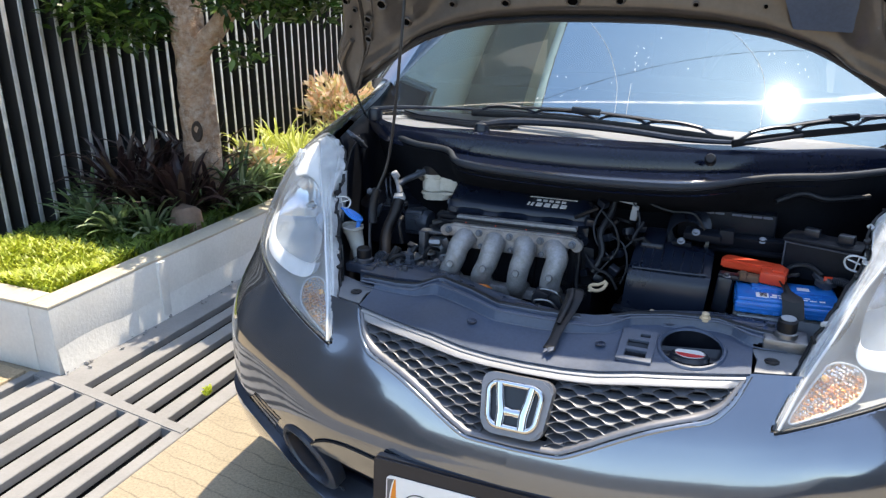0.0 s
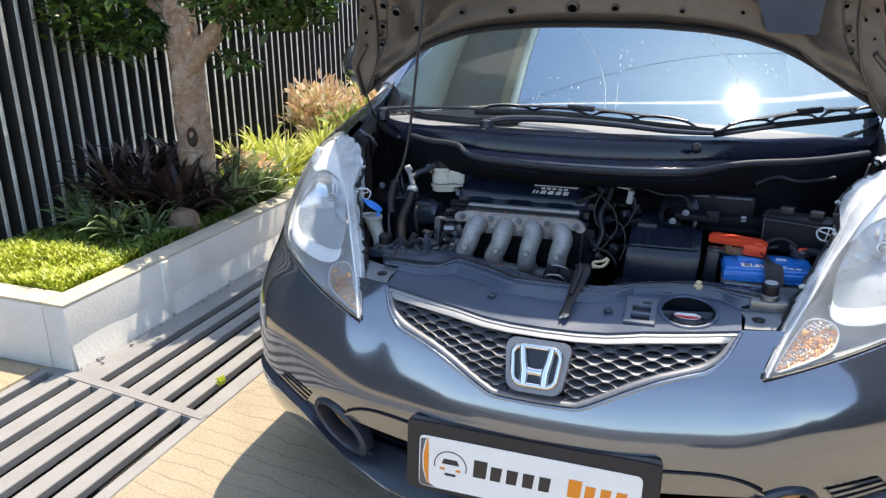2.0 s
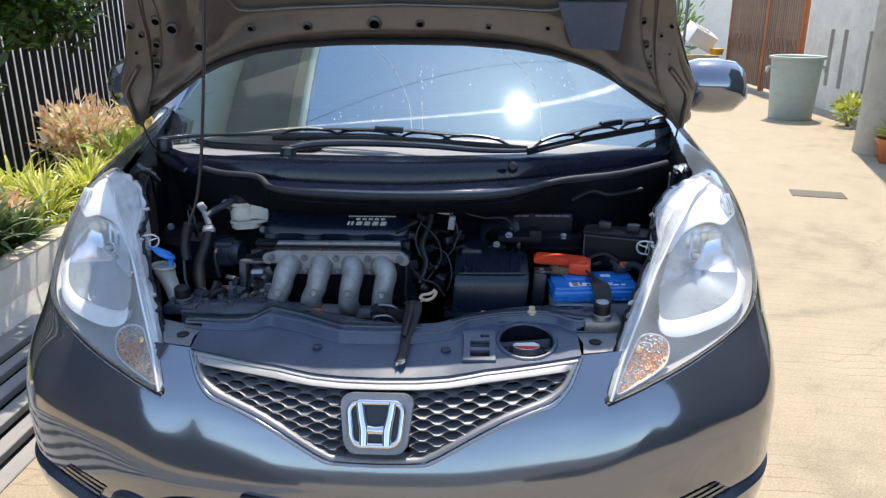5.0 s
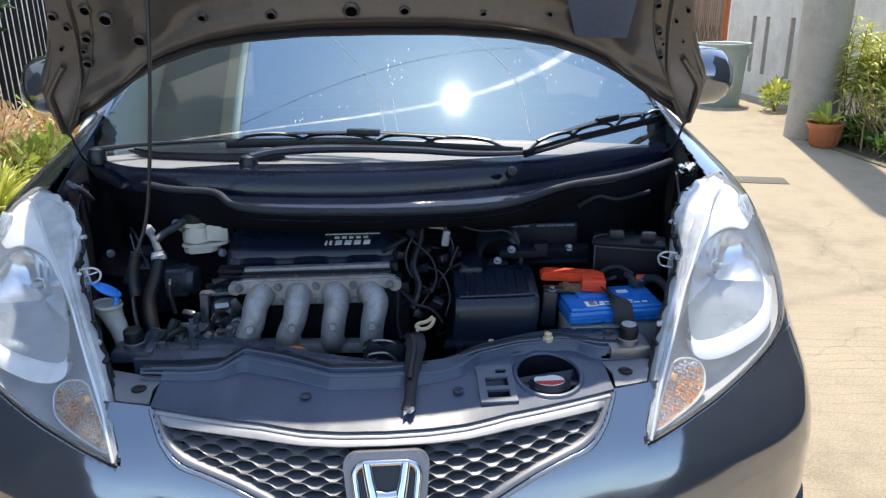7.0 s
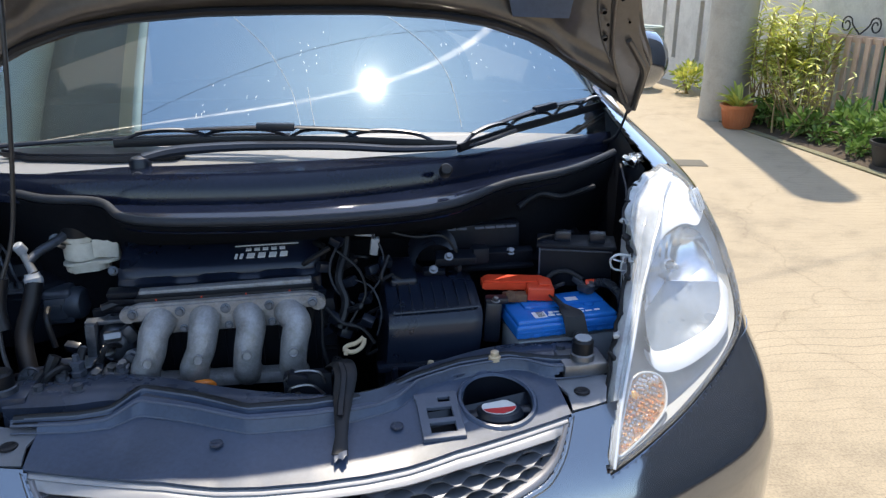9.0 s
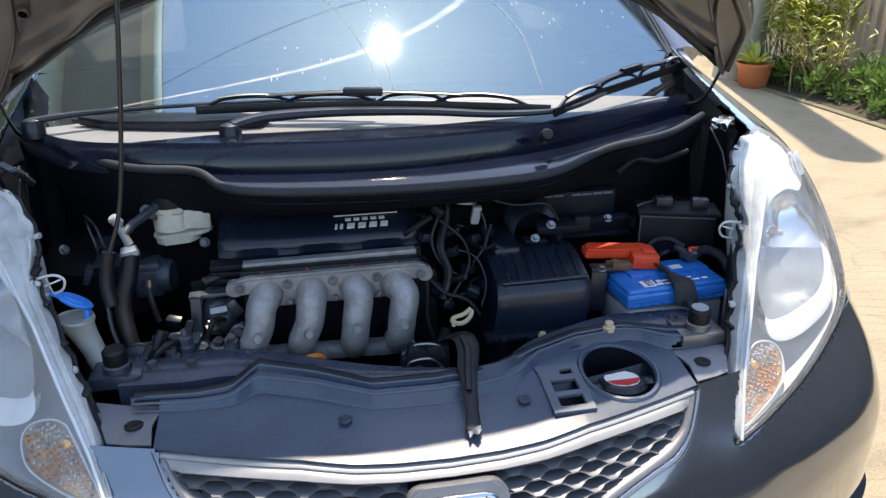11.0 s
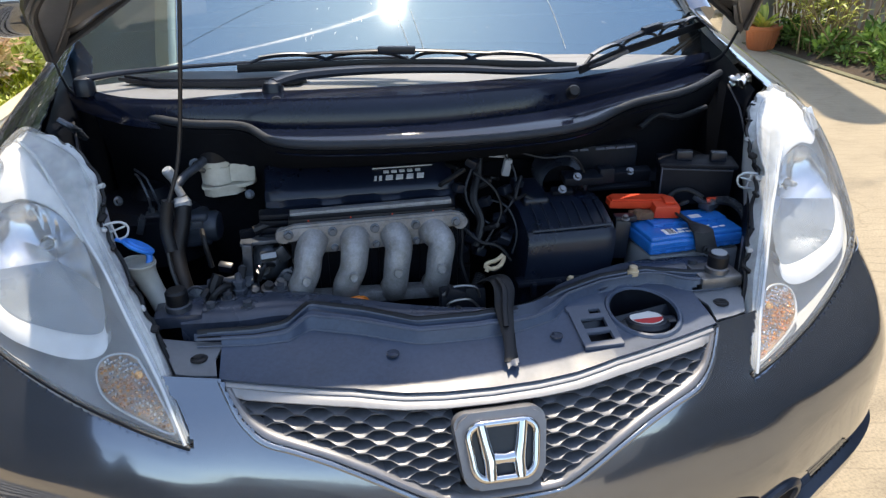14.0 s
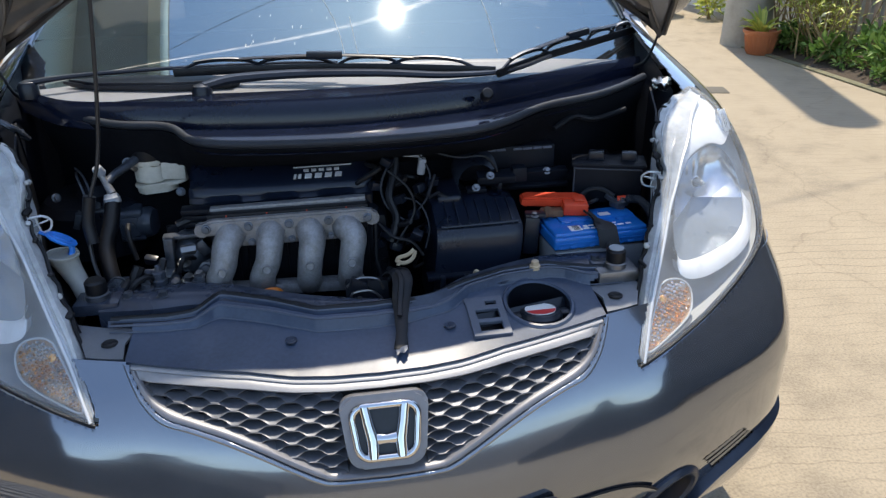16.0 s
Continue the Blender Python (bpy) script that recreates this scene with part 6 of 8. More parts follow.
for sgn in (-1, 1):
    bm = mesh()
    rows = head_rings(sgn, [0, .02, .06, .12, .2, .3, .42, .55, .7, .85, .97], lambda t: .004 + .010 * min(1, t * 6) ** .5)
    grid(bm, rows, closed=True)
    lens = part("headlamp", bm, LENS, car, "large clear headlamp, slightly hazed")
    lens.visible_shadow = False
    bm = mesh()
    rows = head_rings(sgn, [0.005, .03, .06, .10, .2, .4, .6, .8, .97], lambda t: -.006 - .05 * min(1, t * 7) ** .7 - .05 * t)
    grid(bm, rows, closed=True)
    part("housing", bm, LAMP_GREY, lens, "pale grey lamp housing")
    # main chamber: a fluted mirror above a plain floor
    chp = smooth_path([(x, z, 0) for x, z in CHAMBER + CHAMBER[:1]], 7)[:-1]
    cx, cz = .662, .742
    for nm, up, mat, lab in (("reflector", True, REFLECTOR, "fluted mirror reflector"), ("chamber_floor", False, LAMP_FLOOR, "blue-grey chamber floor")):
        bm = mesh()
        rows = []
        for t in (0, .03, .08, .16, .26, .38, .52, .68, .84, .98):
            row = []
            for p in chp:
                ang = math.atan2(p.y - cz, p.x - cx)
                k = max(0.0, min(1.0, math.sin(ang) / .45)) if up else 0.0
                deep = .095 * (t + (math.sin(math.pi / 2 * t) ** .7 - t) * k)
                x, z = p.x + (cx - p.x) * t, p.y + (cz - p.y) * t
                q = front(p.x, p.y, -.016)
                flute = .0030 * math.cos(x * 2 * math.pi / .021) * k * min(1, 5 * t) * (1 - t)
                row.append(Vector((sgn * x, q.y + (front(cx, cz).y - q.y) * t + deep + flute, z)))
            rows.append(row)
        grid(bm, rows, lambda i, j, c, up=up: (c.z > cz - .0005) == up, closed=True)
        part(nm, bm, mat, lens, lab)
    # broad white crescent under the chamber
    co = smooth_path([(x, z, 0) for x, z in CRESCENT_OUT], 6)
    ci = smooth_path([(x, z, 0) for x, z in CRESCENT_IN], 6)
    bm = mesh()
    rows = [[(sgn * q.x, q.y, q.z) for q in [front(a.x + (b.x - a.x) * t, a.y + (b.y - a.y) * t, o) for a, b in zip(ci, co)]] for t, o in ((0, -.030), (.03, -.014), (.2, -.009), (.6, -.006), (.93, -.009), (1, -.03))]
    grid(bm, rows)
    part("crescent", bm, LAMP_WHITE, lens, "broad white crescent below the reflector")
    # pale panel above the chamber
    bm = mesh()
    up_ = smooth_path([(x, z, 0) for x, z in ((.588, .800), (.612, .834), (.642, .862), (.682, .886), (.722, .898), (.752, .897), (.776, .880))], 6)
    dn_ = smooth_path([(x, z, 0) for x, z in ((.597, .803), (.628, .829), (.662, .841), (.700, .843), (.735, .832), (.760, .838), (.783, .846))], 6)
    rows = [[(sgn * q.x, q.y, q.z) for q in [front(a.x + (b.x - a.x) * t, a.y + (b.y - a.y) * t, o) for a, b in zip(up_, dn_)]] for t, o in ((0, -.03), (.04, -.013), (.5, -.009), (.96, -.012), (1, -.03))]
    grid(bm, rows)
    part("upper_panel", bm, LAMP_WHITE, lens, "pale panel above the reflector")
    c = Vector((sgn * .668, front(.668, .775).y + .070, .772))
    m = frame_along(c, c + Vector((sgn * .05, -.95, .22)))
    bm = mesh()
    lathe(bm, [(.013, -.01), (.014, .0), (.0135, .005), (.011, .007), (.009, .006), (.007, .0), (.0, -.004)], m, 20)
    part("projector_ring", bm, CHROME, lens, "chrome bulb ring")
    bm = mesh()
    lathe(bm, [(.006, -.01), (.006, .02), (.0045, .028), (.0, .030)], m, 14)
    part("bulb", bm, LENS_EDGE, lens, "clear bulb")
    bm = mesh()
    cc = front(.752, .868, -.008)
    m = frame_along((sgn * cc.x, cc.y, cc.z), (sgn * (cc.x + .5), cc.y - .6, cc.z + .4)) @ Matrix.Diagonal((.9, 1.35, 1, 1))
    lathe(bm, [(.020, 0), (.019, .006), (.012, .010), (0, .011)], m, 16)
    mk = part("side_marker", bm, REFLECTOR, lens, "small clear side marker")
    for k in range(4):
        part("marker_rib", box(mesh(), (.004, .034, .004), m @ Matrix.Translation((-.012 + .008 * k, 0, .009)), .001, 1), BEZEL, mk)
    # turn signal in the tip: a clear cup over a sparkling faceted bowl
    tsp = smooth_path([(x, z, 0) for x, z in SIGNAL + SIGNAL[:1]], 4)[:-1]
    cx, cz = .528, .637
    bm = mesh()
    grid(bm, [[(sgn * q.x, q.y, q.z) for q in [front(p.x + (cx - p.x) * t, p.y + (cz - p.y) * t, -.014 - .022 * t) for p in tsp]] for t in (0, .25, .5, .75, .97)], closed=True)
    part("turn_signal", bm, PALE_AMBER, lens, "pale amber turn signal bowl")
    for nm, mat, odd, lab in (("amber_facets", AMBER, 0, "amber facets"), ("clear_facets", REFLECTOR, 1, "clear sparkling facets")):
        bm = mesh()
        rs = random.Random(61)
        for i in range(22):
            for j in range(15):
                x, z = .455 + .0058 * i + rs.uniform(-.0012, .0012), .584 + .0062 * j + .0031 * (i % 2) + rs.uniform(-.0012, .0012)
                top = z > .650 + .10 * (x - .52)
                clear = top or rs.random() < .46
                if inside(x, z, shrink(SIGNAL, .93)) and clear == bool(odd):
                    q = front(x, z, -.010 if top else -.015)
                    bmesh.ops.create_icosphere(bm, subdivisions=1, radius=.0038 if top else .0031, matrix=Matrix.Translation((sgn * q.x, q.y, q.z)))
        tagged(part(nm, bm, mat, lens, lab, smooth=False), kind="stuff")
    bm = mesh()
    grid(bm, [[(sgn * q.x, q.y, q.z) for q in [front(p.x + (cx - p.x) * t, p.y + (cz - p.y) * t, -.012 + .014 * min(1, 3 * t)) for p in tsp]] for t in (0, .08, .2, .4, .7, .97)], closed=True)
    ob = part("signal_cup", bm, SIGNAL_COVER, lens, "clear cup over the turn signal")
    ob.visible_shadow = False
    bm = mesh()
    tube(bm, [(sgn * q.x, q.y, q.z) for q in [front(p.x, p.y, -.010) for p in tsp + tsp[:1]]], .0018, 6, 0)
    part("signal_rim", bm, BEZEL, lens)
    q = front(.507, .648, -.012)
    part("signal_bulb", lathe(mesh(), [(.0075, -.008), (.0085, 0), (.006, .008), (0, .010)], frame_along((sgn * q.x, q.y, q.z), (sgn * q.x, q.y - .5, q.z + .3)), 12), AMBER, lens, "amber bulb")
    # clear flange along the bay side: wide above, narrow towards the tip
    fo_ = smooth_path([(x, z, 0) for x, z in FLANGE_OUT], 5)
    fi_ = smooth_path([(x, z, 0) for x, z in FLANGE_IN], 5)
    bm = mesh()
    rows = []
    for t, o in ((0, .008), (.04, .012), (.10, .008), (.3, .004), (.5, .006), (.55, .002), (.85, .0), (.95, .003), (1, -.002), (1.0, -.028)):
        rows.append([(sgn * q.x, q.y, q.z) for q in [front(a.x + (b.x - a.x) * t, a.y + (b.y - a.y) * t + (.0012 * math.sin(k * 1.9) if t > .8 else 0), o) for k, (a, b) in enumerate(zip(fi_, fo_))]])
    grid(bm, rows)
    part("lens_flange", bm, LENS_EDGE, lens, "clear hazed flange of the lens")
    # silver bead paints the whitish highlight along the lens edge
    for off, r_, path, nm, mat, lab in ((.011, .0026, fi_, "lens_bead", BEZEL, "pale bead for the highlight along the lens edge"), (.001, .0018, fo_, "flange_bead", LENS_EDGE, "")):
        bm = mesh()
        tube(bm, [(sgn * q.x, q.y, q.z) for q in [front(p.x, p.y, off) for p in path]], r_, 6, 2)
        part(nm, bm, mat, lens, lab)
    rf = random.Random(40 + sgn)
    for k in range(3, len(fo_) - 3, 4):
        q = front(fo_[k].x, fo_[k].y, -.010)
        bm = mesh()
        box(bm, (rf.uniform(.006, .014), rf.uniform(.012, .022), rf.uniform(.005, .010)), pose(sgn * (q.x - .006), q.y + .004, q.z - .004, rf.uniform(-20, 20), rf.uniform(-30, 30), rf.uniform(-25, 25)), .002, 1)
        part("flange_tab", bm, LENS_EDGE if k % 3 == 0 else RUBBER, lens)
    bm = mesh()
    tube(bm, [(sgn * (q.x - .006), q.y + .006, q.z - .004) for q in [front(p.x, p.y, -.012 + .005 * math.sin(k * 1.3)) for k, p in enumerate(fo_)]], .0035, 6, 2)
    part("lamp_gasket", bm, RUBBER, lens, "ragged dark gasket")
    # thin dark gap under the lamp and the rolled bumper edge
    low = smooth_path([(x, z, 0) for x, z in HEAD[:8]], 8)
    bm = mesh()
    tube(bm, [(sgn * q.x, q.y, q.z) for q in [front(p.x, p.y - .001, .0005) for p in low]], .0034, 8, 0)
    part("lamp_seal", bm, RUBBER, car)
    bm = mesh()
    rows = []
    low = smooth_path([(x, z, 0) for x, z in HEAD[-2:] + HEAD[:8]], 8)
    for k, p in enumerate(low):
        d = low[min(k + 1, len(low) - 1)] - low[max(k - 1, 0)]
        n = Vector((d.y, -d.x, 0)).normalized()
        rows.append([(sgn * q.x, q.y, q.z) for q in [front(p.x + n.x * w, p.y + n.y * w, o) for w, o in ((.0015, -.012), (.0020, .0005), (.0035, .0026), (.0062, .0026), (.0110, .0016), (.0180, .0005))]])
    grid(bm, rows)
    part("bumper_edge", bm, PAINT, car)
    # ear behind the clip, painted, between grille and lamp
    bm = mesh()
    rows = [[(sgn * x, y, z) for x, y, z in r] for r in ([(.392, .150, .653), (.43, .158, .6535), (.452, .168, .652)], [(.396, .185, .660), (.435, .195, .661), (.468, .205, .664)], [(.385, .225, .662), (.44, .235, .664), (.482, .245, .668)])]
    grid(bm, rows)
    thicken(bm, -.004)
    ear = part("bumper_ear", bm, EAR_GREY, car, "dusty grey bumper mounting ear")
    bm = mesh()
    lathe(bm, [(.013, 0), (.013, .003), (.010, .005), (.006, .0045), (0, .003)], pose(sgn * .42, .189, .662, -6, 0, 0), 18)
    part("push_clip", bm, RUBBER, ear, "black push clip")

# ---- bonnet, propped open ----
HA = radians(57)
HY, HZ = .69, 1.02


def hp(x, u, v=0.0):
    """A point of the open bonnet: x across, u up from the hinge line, v out of its underside."""
    return Vector((x, HY - u * math.cos(HA) - v * math.sin(HA), HZ + u * math.sin(HA) - v * math.cos(HA)))


def rear_edge(x):
    return float(np.interp(abs(x), [0, .14, .26, .36, .44, .50, .58, .64, .68, .70], [.245, .243, .232, .212, .18, .14, .078, .035, .0, -.005]))


def side_edge(u):
    return float(np.interp(u, [0, .06, .13, .165, .20, .24, .30, .40, .55, .70, .78], [.682, .690, .687, .672, .648, .628, .603, .575, .53, .46, .40]))


bm = mesh()
rows = []
for k in np.linspace(0, 1, 26):
    row = []
    for q in np.linspace(-1, 1, 61):
        # blend from the rear edge to the front edge
        xr = q * .69
        u0 = rear_edge(xr)
        u1 = .512 - .11 * q * q
        u = u0 + (u1 - u0) * k
        x = q * np.interp(u, [0, .13, .2, .3, .45, .7, .8], [.69, .69, .655, .61, .57, .50, .46])
        row.append(hp(x, u, -.012 - .05 * (1 - q * q) * math.sin(math.pi * min(1, k + .1)) * .8))
    rows.append(row)
grid(bm, rows)
thicken(bm, .006)
bonnet = part("bonnet", bm, PAINT, car, "open bonnet, graphite outside, brownish inside")
bm = mesh()
rows = []
for k in np.linspace(0, 1, 40):
    row = []
    for q in np.linspace(-1, 1, 81):
        xr = q * .682
        u0 = rear_edge(xr) + .002
        u1 = .502 - .11 * q * q
        u = u0 + (u1 - u0) * k
        x = q * np.interp(u, [0, .13, .2, .3, .45, .7, .8], [.682, .684, .65, .605, .565, .495, .455])
        d = u - u0
        v = .004
        v += .016 * math.exp(-((d - .045) / .022) ** 2)                       # rear cross beam
        v += .022 * np.interp(abs(x), [.46, .50, .60, .64], [0, 1, 1, 0.25]) * min(1, d / .05 + .2)   # side beams
        v -= .010 * np.interp(abs(x), [.30, .36, .40], [1, 1, 0]) * np.interp(d, [.075, .10], [0, 1])
        v += .012 * math.exp(-((abs(x) - .43) / .02) ** 2) * np.interp(d, [.06, .1], [0, 1])
        row.append(hp(x, u, v))
    rows.append(row)
grid(bm, rows)
thicken(bm, -.003)
part("inner_panel", bm, HOOD_IN, bonnet, "brownish inner bonnet frame with punched holes")
for x, u, r in ((.546, .262, .011), (.563, .205, .011), (.56, .235, .007), (.573, .287, .008), (.617, .19, .008), (.654, .147, .008), (.655, .085, .017), (.59, .31, .010), (.60, .24, .006), (.53, .32, .013), (.635, .125, .006), (.5, .30, .016), (.46, .24, .015), (.20, .298, .012), (.05, .305, .018), (.33, .29, .010)):
    for sgn in (-1, 1):
        if sgn > 0 and x in (.46, .5):
            continue
        d = u - rear_edge(x)
        v = .006 + .022 * float(np.interp(abs(x), [.46, .50, .60, .64], [0, 1, 1, .25])) * min(1, d / .05 + .2) + .016 * math.exp(-((d - .045) / .022) ** 2) + .003
        r *= .62
        v += .004 if abs(x) > .53 else 0
        m = frame_along(hp(sgn * x, u, v), hp(sgn * x, u, v + .1))
        # flat black disc paints the hole's dark inside
        bm = mesh()
        lathe(bm, [(r, -.002), (r * .98, .0006), (0, .0006)], m, 16)
        h = part("punched_hole_disc", bm, HOLE, bonnet, "black disc for the dark of a punched hole")
        if r > .004:
            bm = mesh()
            lathe(bm, [(r * 1.55, -.003), (r * 1.35, .0012), (r * 1.1, .0016), (r * .96, .0002)], m, 16, False)
            part("hole_rim", bm, HOOD_IN, h)
bm = mesh()
tube(bm, [hp(x, rear_edge(x) + .012, .012) for x in np.linspace(-.66, .66, 50)], .011, 8, 1, (1, .7))
part("rear_seal", bm, RUBBER, bonnet, "black rubber edge seal")
for sgn in (-1, 1):
    bm = mesh()
    tube(bm, [hp(sgn * (side_edge(u) - .008), u, .012) for u in np.linspace(.01, .42, 18)], .008, 8, 1)
    part("folded_edge", bm, HOOD_IN, bonnet)
    bm = mesh()
    PL = [(.672, .012), (.684, .07), (.680, .132), (.656, .165), (.628, .215), (.603, .29), (.585, .36), (.572, .40), (.535, .40), (.548, .33), (.556, .27), (.572, .22), (.585, .16), (.612, .10), (.640, .05)]
    lo = [bm.verts.new(hp(sgn * x, u, .020)) for x, u in PL]
    hi = [bm.verts.new(hp(sgn * (x + (.612 - x) * .06), u, .030)) for x, u in PL]
    bm.faces.new(hi)
    for k in range(len(PL)):
        bm.faces.new((lo[k], lo[(k + 1) % len(PL)], hi[(k + 1) % len(PL)], hi[k]))
    part("side_flange", bm, HOOD_IN, bonnet, "pressed brownish side flange")
    bm = mesh()
    tube(bm, [hp(sgn * x, u, .034) for x, u in ((.672, .03), (.668, .09), (.662, .13), (.63, .175), (.61, .20))], .006, 8, 4)
    part("pressed_ridge", bm, HOOD_IN, bonnet)
    for pts_, v_, r_ in (([(.548, .40), (.556, .33), (.566, .26), (.590, .165), (.622, .10), (.655, .045)], .031, .0032), ([(.535, .44), (.520, .36), (.535, .27), (.562, .20), (.60, .135)], .027, .0026), ([(.375, .40), (.362, .355), (.335, .330), (.20, .338), (.0, .345)], .004, .0035)):
        bm = mesh()
        tube(bm, [hp(sgn * x, u, v_) for x, u in pts_], r_, 8, 6)
        part("pressed_crease", bm, HOOD_IN, bonnet)
    bm = mesh()
    tube(bm, [(sgn * .672, .80, .925), (sgn * .676, .73, .955), hp(sgn * .672, .03, .014)], [.0045, .0045, .004], 8, 4, (.4, 1.1))
    part("hinge", bm, BAY, bonnet, "dark bonnet hinge arm")
bm = mesh()
bm.faces.ensure_lookup_table()
q = [hp(.385, .245, .020), hp(.515, .238, .020), hp(.50, .36, .020), hp(.345, .36, .020)]
v1 = [bm.verts.new(p) for p in q]
bm.faces.new(v1)
thicken(bm, .004)
part("bonnet_label", bm, GREY_PLASTIC, bonnet, "dark glossy sticker inside the bonnet")

# ---- windscreen, cowl, wipers ----
def screen(x, t, off=0.0):
    """A point of the windscreen: x across at its foot, t metres up its slope."""
    o = .075 * x * x + .07 * (t - .14) ** 2
    n = Vector((0, -.51, .86))
    taper = 1 - .17 * t / .95
    return Vector((x * taper, .815 + .86 * t, .965 + .51 * t)) - n * o + n * off


bm = mesh()
grid(bm, [[screen(x, t) for x in np.linspace(-.76, .76, 41)] for t in np.linspace(-.02, .96, 30)])
glass = part("windscreen", bm, WINDSCREEN, car, "windscreen with a reflective sun film and dust")
for sgn in (-1, 1):
    bm = mesh()
    tube(bm, [screen(sgn * .755, t, .004) for t in np.linspace(-.02, .95, 12)], .016, 8, 1, (1.2, .5))
    part("screen_seal", bm, BEZEL, glass, "grey edge trim")
bm = mesh()
tube(bm, [screen(x, .93, .002) for x in np.linspace(-.74, .74, 20)], .014, 8, 1, (1.2, .5))
part("screen_seal", bm, RUBBER, glass)
for arc in (((-.17, .46), (-.08, .32), (-.02, .16), (0, .03)), ((.25, .46), (.31, .37), (.35, .28), (.365, .18), (.355, .02)), ((.02, .16), (.025, .09), (.03, .03))):
    bm = mesh()
    tube(bm, [screen(x, t, .0012) for x, t in arc], .00045, 4, 8)
    part("wiper_scratch", bm, LABEL_WHITE, glass, "fine pale wiper scratch")
bm = mesh()
rg = random.Random(31)
for cx, ct, sx, st, n in ((.03, .27, .05, .05, 14), (.44, .26, .06, .05, 14), (-.10, .15, .06, .02, 8), (-.18, .08, .05, .012, 6), (.60, .30, .04, .05, 8)):
    for k in range(n):
        x, t = rg.gauss(cx, sx), max(.03, rg.gauss(ct, st))
        r = rg.uniform(.0003, .0007)
        a, b = screen(x, t, .0012), screen(x + rg.gauss(0, .003), t + rg.uniform(.002, .014), .0012)
        tube(bm, [a, a.lerp(b, .5), b], [r * .4, r, r * .3], 5, 0, (1, .3))
tagged(part("dust_flecks", bm, LABEL_WHITE, glass, "pale dried water flecks"), kind="stuff")
bm = mesh()
tube(bm, [screen(x, -.012, .004) for x in np.linspace(-.74, .74, 40)], .011, 8, 0, (1.3, .5))
part("screen_foot", bm, TROUGH, glass, "pale grey strip along the foot of the glass")
CF = [(-.735, .85), (-.66, .78), (-.53, .66), (-.30, .57), (-.035, .53), (.185, .553), (.373, .605), (.60, .752), (.735, .85)]
CF = [tuple(p)[:2] for p in smooth_path([(x, (y + y2) / 2, 0) for (x, y), (_, y2) in zip(CF, [(-a, b) for a, b in CF[::-1]])], 8)]
bm = mesh()
rows = []
for x, y in CF:
    b = screen(x, -.015)
    back = Vector((x, b.y, b.z - .012))
    f = Vector((x, y, .957 - .012 * (x / .7) ** 4))
    rows.append([Vector((x, y - .022, .905)), Vector((x, y - .020, .930)), Vector((x, y - .012, .947 - .010 * (x / .7) ** 4)), f, f.lerp(back, float(np.interp(abs(x), [.32, .5], [.26, .06]))) + Vector((0, 0, float(np.interp(abs(x), [.32, .5], [.004, -.003]))))])
grid(bm, rows)
thicken(bm, .003)
cowl = part("cowl", bm, NAVY, car, "dusty blue-black plastic cowl below the windscreen")
bm = mesh()
rows = []
for x, y in CF:
    b = screen(x, -.015)
    back = screen(x, -.004, .002)
    f = Vector((x, y + .004, .950 - .012 * (x / .7) ** 4))
    dip = .018 * max(0, 1 - (x / .55) ** 2)
    rows.append([f.lerp(back, t) - Vector((0, 0, dip * math.sin(math.pi * t))) for t in np.linspace(0, 1, 7)])
grid(bm, rows)
thicken(bm, .003)
part("cowl_trough", bm, TROUGH, cowl, "pale dusty cowl trough")
bm = mesh()
prism(bm, [(-.60, .80), (-.52, .735), (-.36, .70), (-.24, .70), (-.22, .73), (-.30, .775), (-.45, .80)], (0, 0, .948), .016, .005)
part("cowl_grille", bm, DARK_PLASTIC, cowl, "dark cowl vent")
for x, y in ((-.283, .605), (.262, .565)):
    bm = mesh()
    lathe(bm, [(.012, -.012), (.012, .004), (.009, .008), (0, .009)], pose(x, y - .042, .948, 60, 0, 0), 14)
    part("cowl_clip", bm, RUBBER, cowl)
ST = [(-.64, .735, .925), (-.61, .709, .925), (-.458, .565, .922), (-.345, .528, .919), (-.268, .445, .907), (-.05, .415, .903), (.15, .418, .904), (.262, .440, .909), (.377, .515, .920), (.52, .575, .924), (.66, .70, .926)]
bm = mesh()
tube(bm, ST, .0075, 10, 6)
part("bonnet_seal", bm, RUBBER_GREY, car, "long rubber weatherstrip across the bay")
bm = mesh()
SP = smooth_path(ST, 6)
rows = []
for p in SP:
    yc = float(np.interp(p.x, [c[0] for c in CF], [c[1] for c in CF])) - .022
    rows.append([Vector((p.x, p.y, p.z - .008)), Vector((p.x, p.y + .02, .87)), Vector((p.x, max(p.y + .06, .60), .80)), Vector((p.x, max(p.y + .09, .66), .42))])
grid(bm, rows)
thicken(bm, .004)
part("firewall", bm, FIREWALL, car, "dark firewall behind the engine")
bm = mesh()
rows = []
for p in SP:
    yc = float(np.interp(p.x, [c[0] for c in CF], [c[1] for c in CF])) - .022
    a, b = Vector((p.x, yc + .004, .909)), Vector((p.x, p.y + .004, p.z - .006))
    rows.append([a, a.lerp(b, .35) + Vector((0, 0, .001)), a.lerp(b, .7) + Vector((0, 0, -.001)), b - Vector((0, .004, .012))])
grid(bm, rows)
thicken(bm, .003)
part("cowl_apron", bm, NAVY, cowl, "glossy dark apron below the cowl")


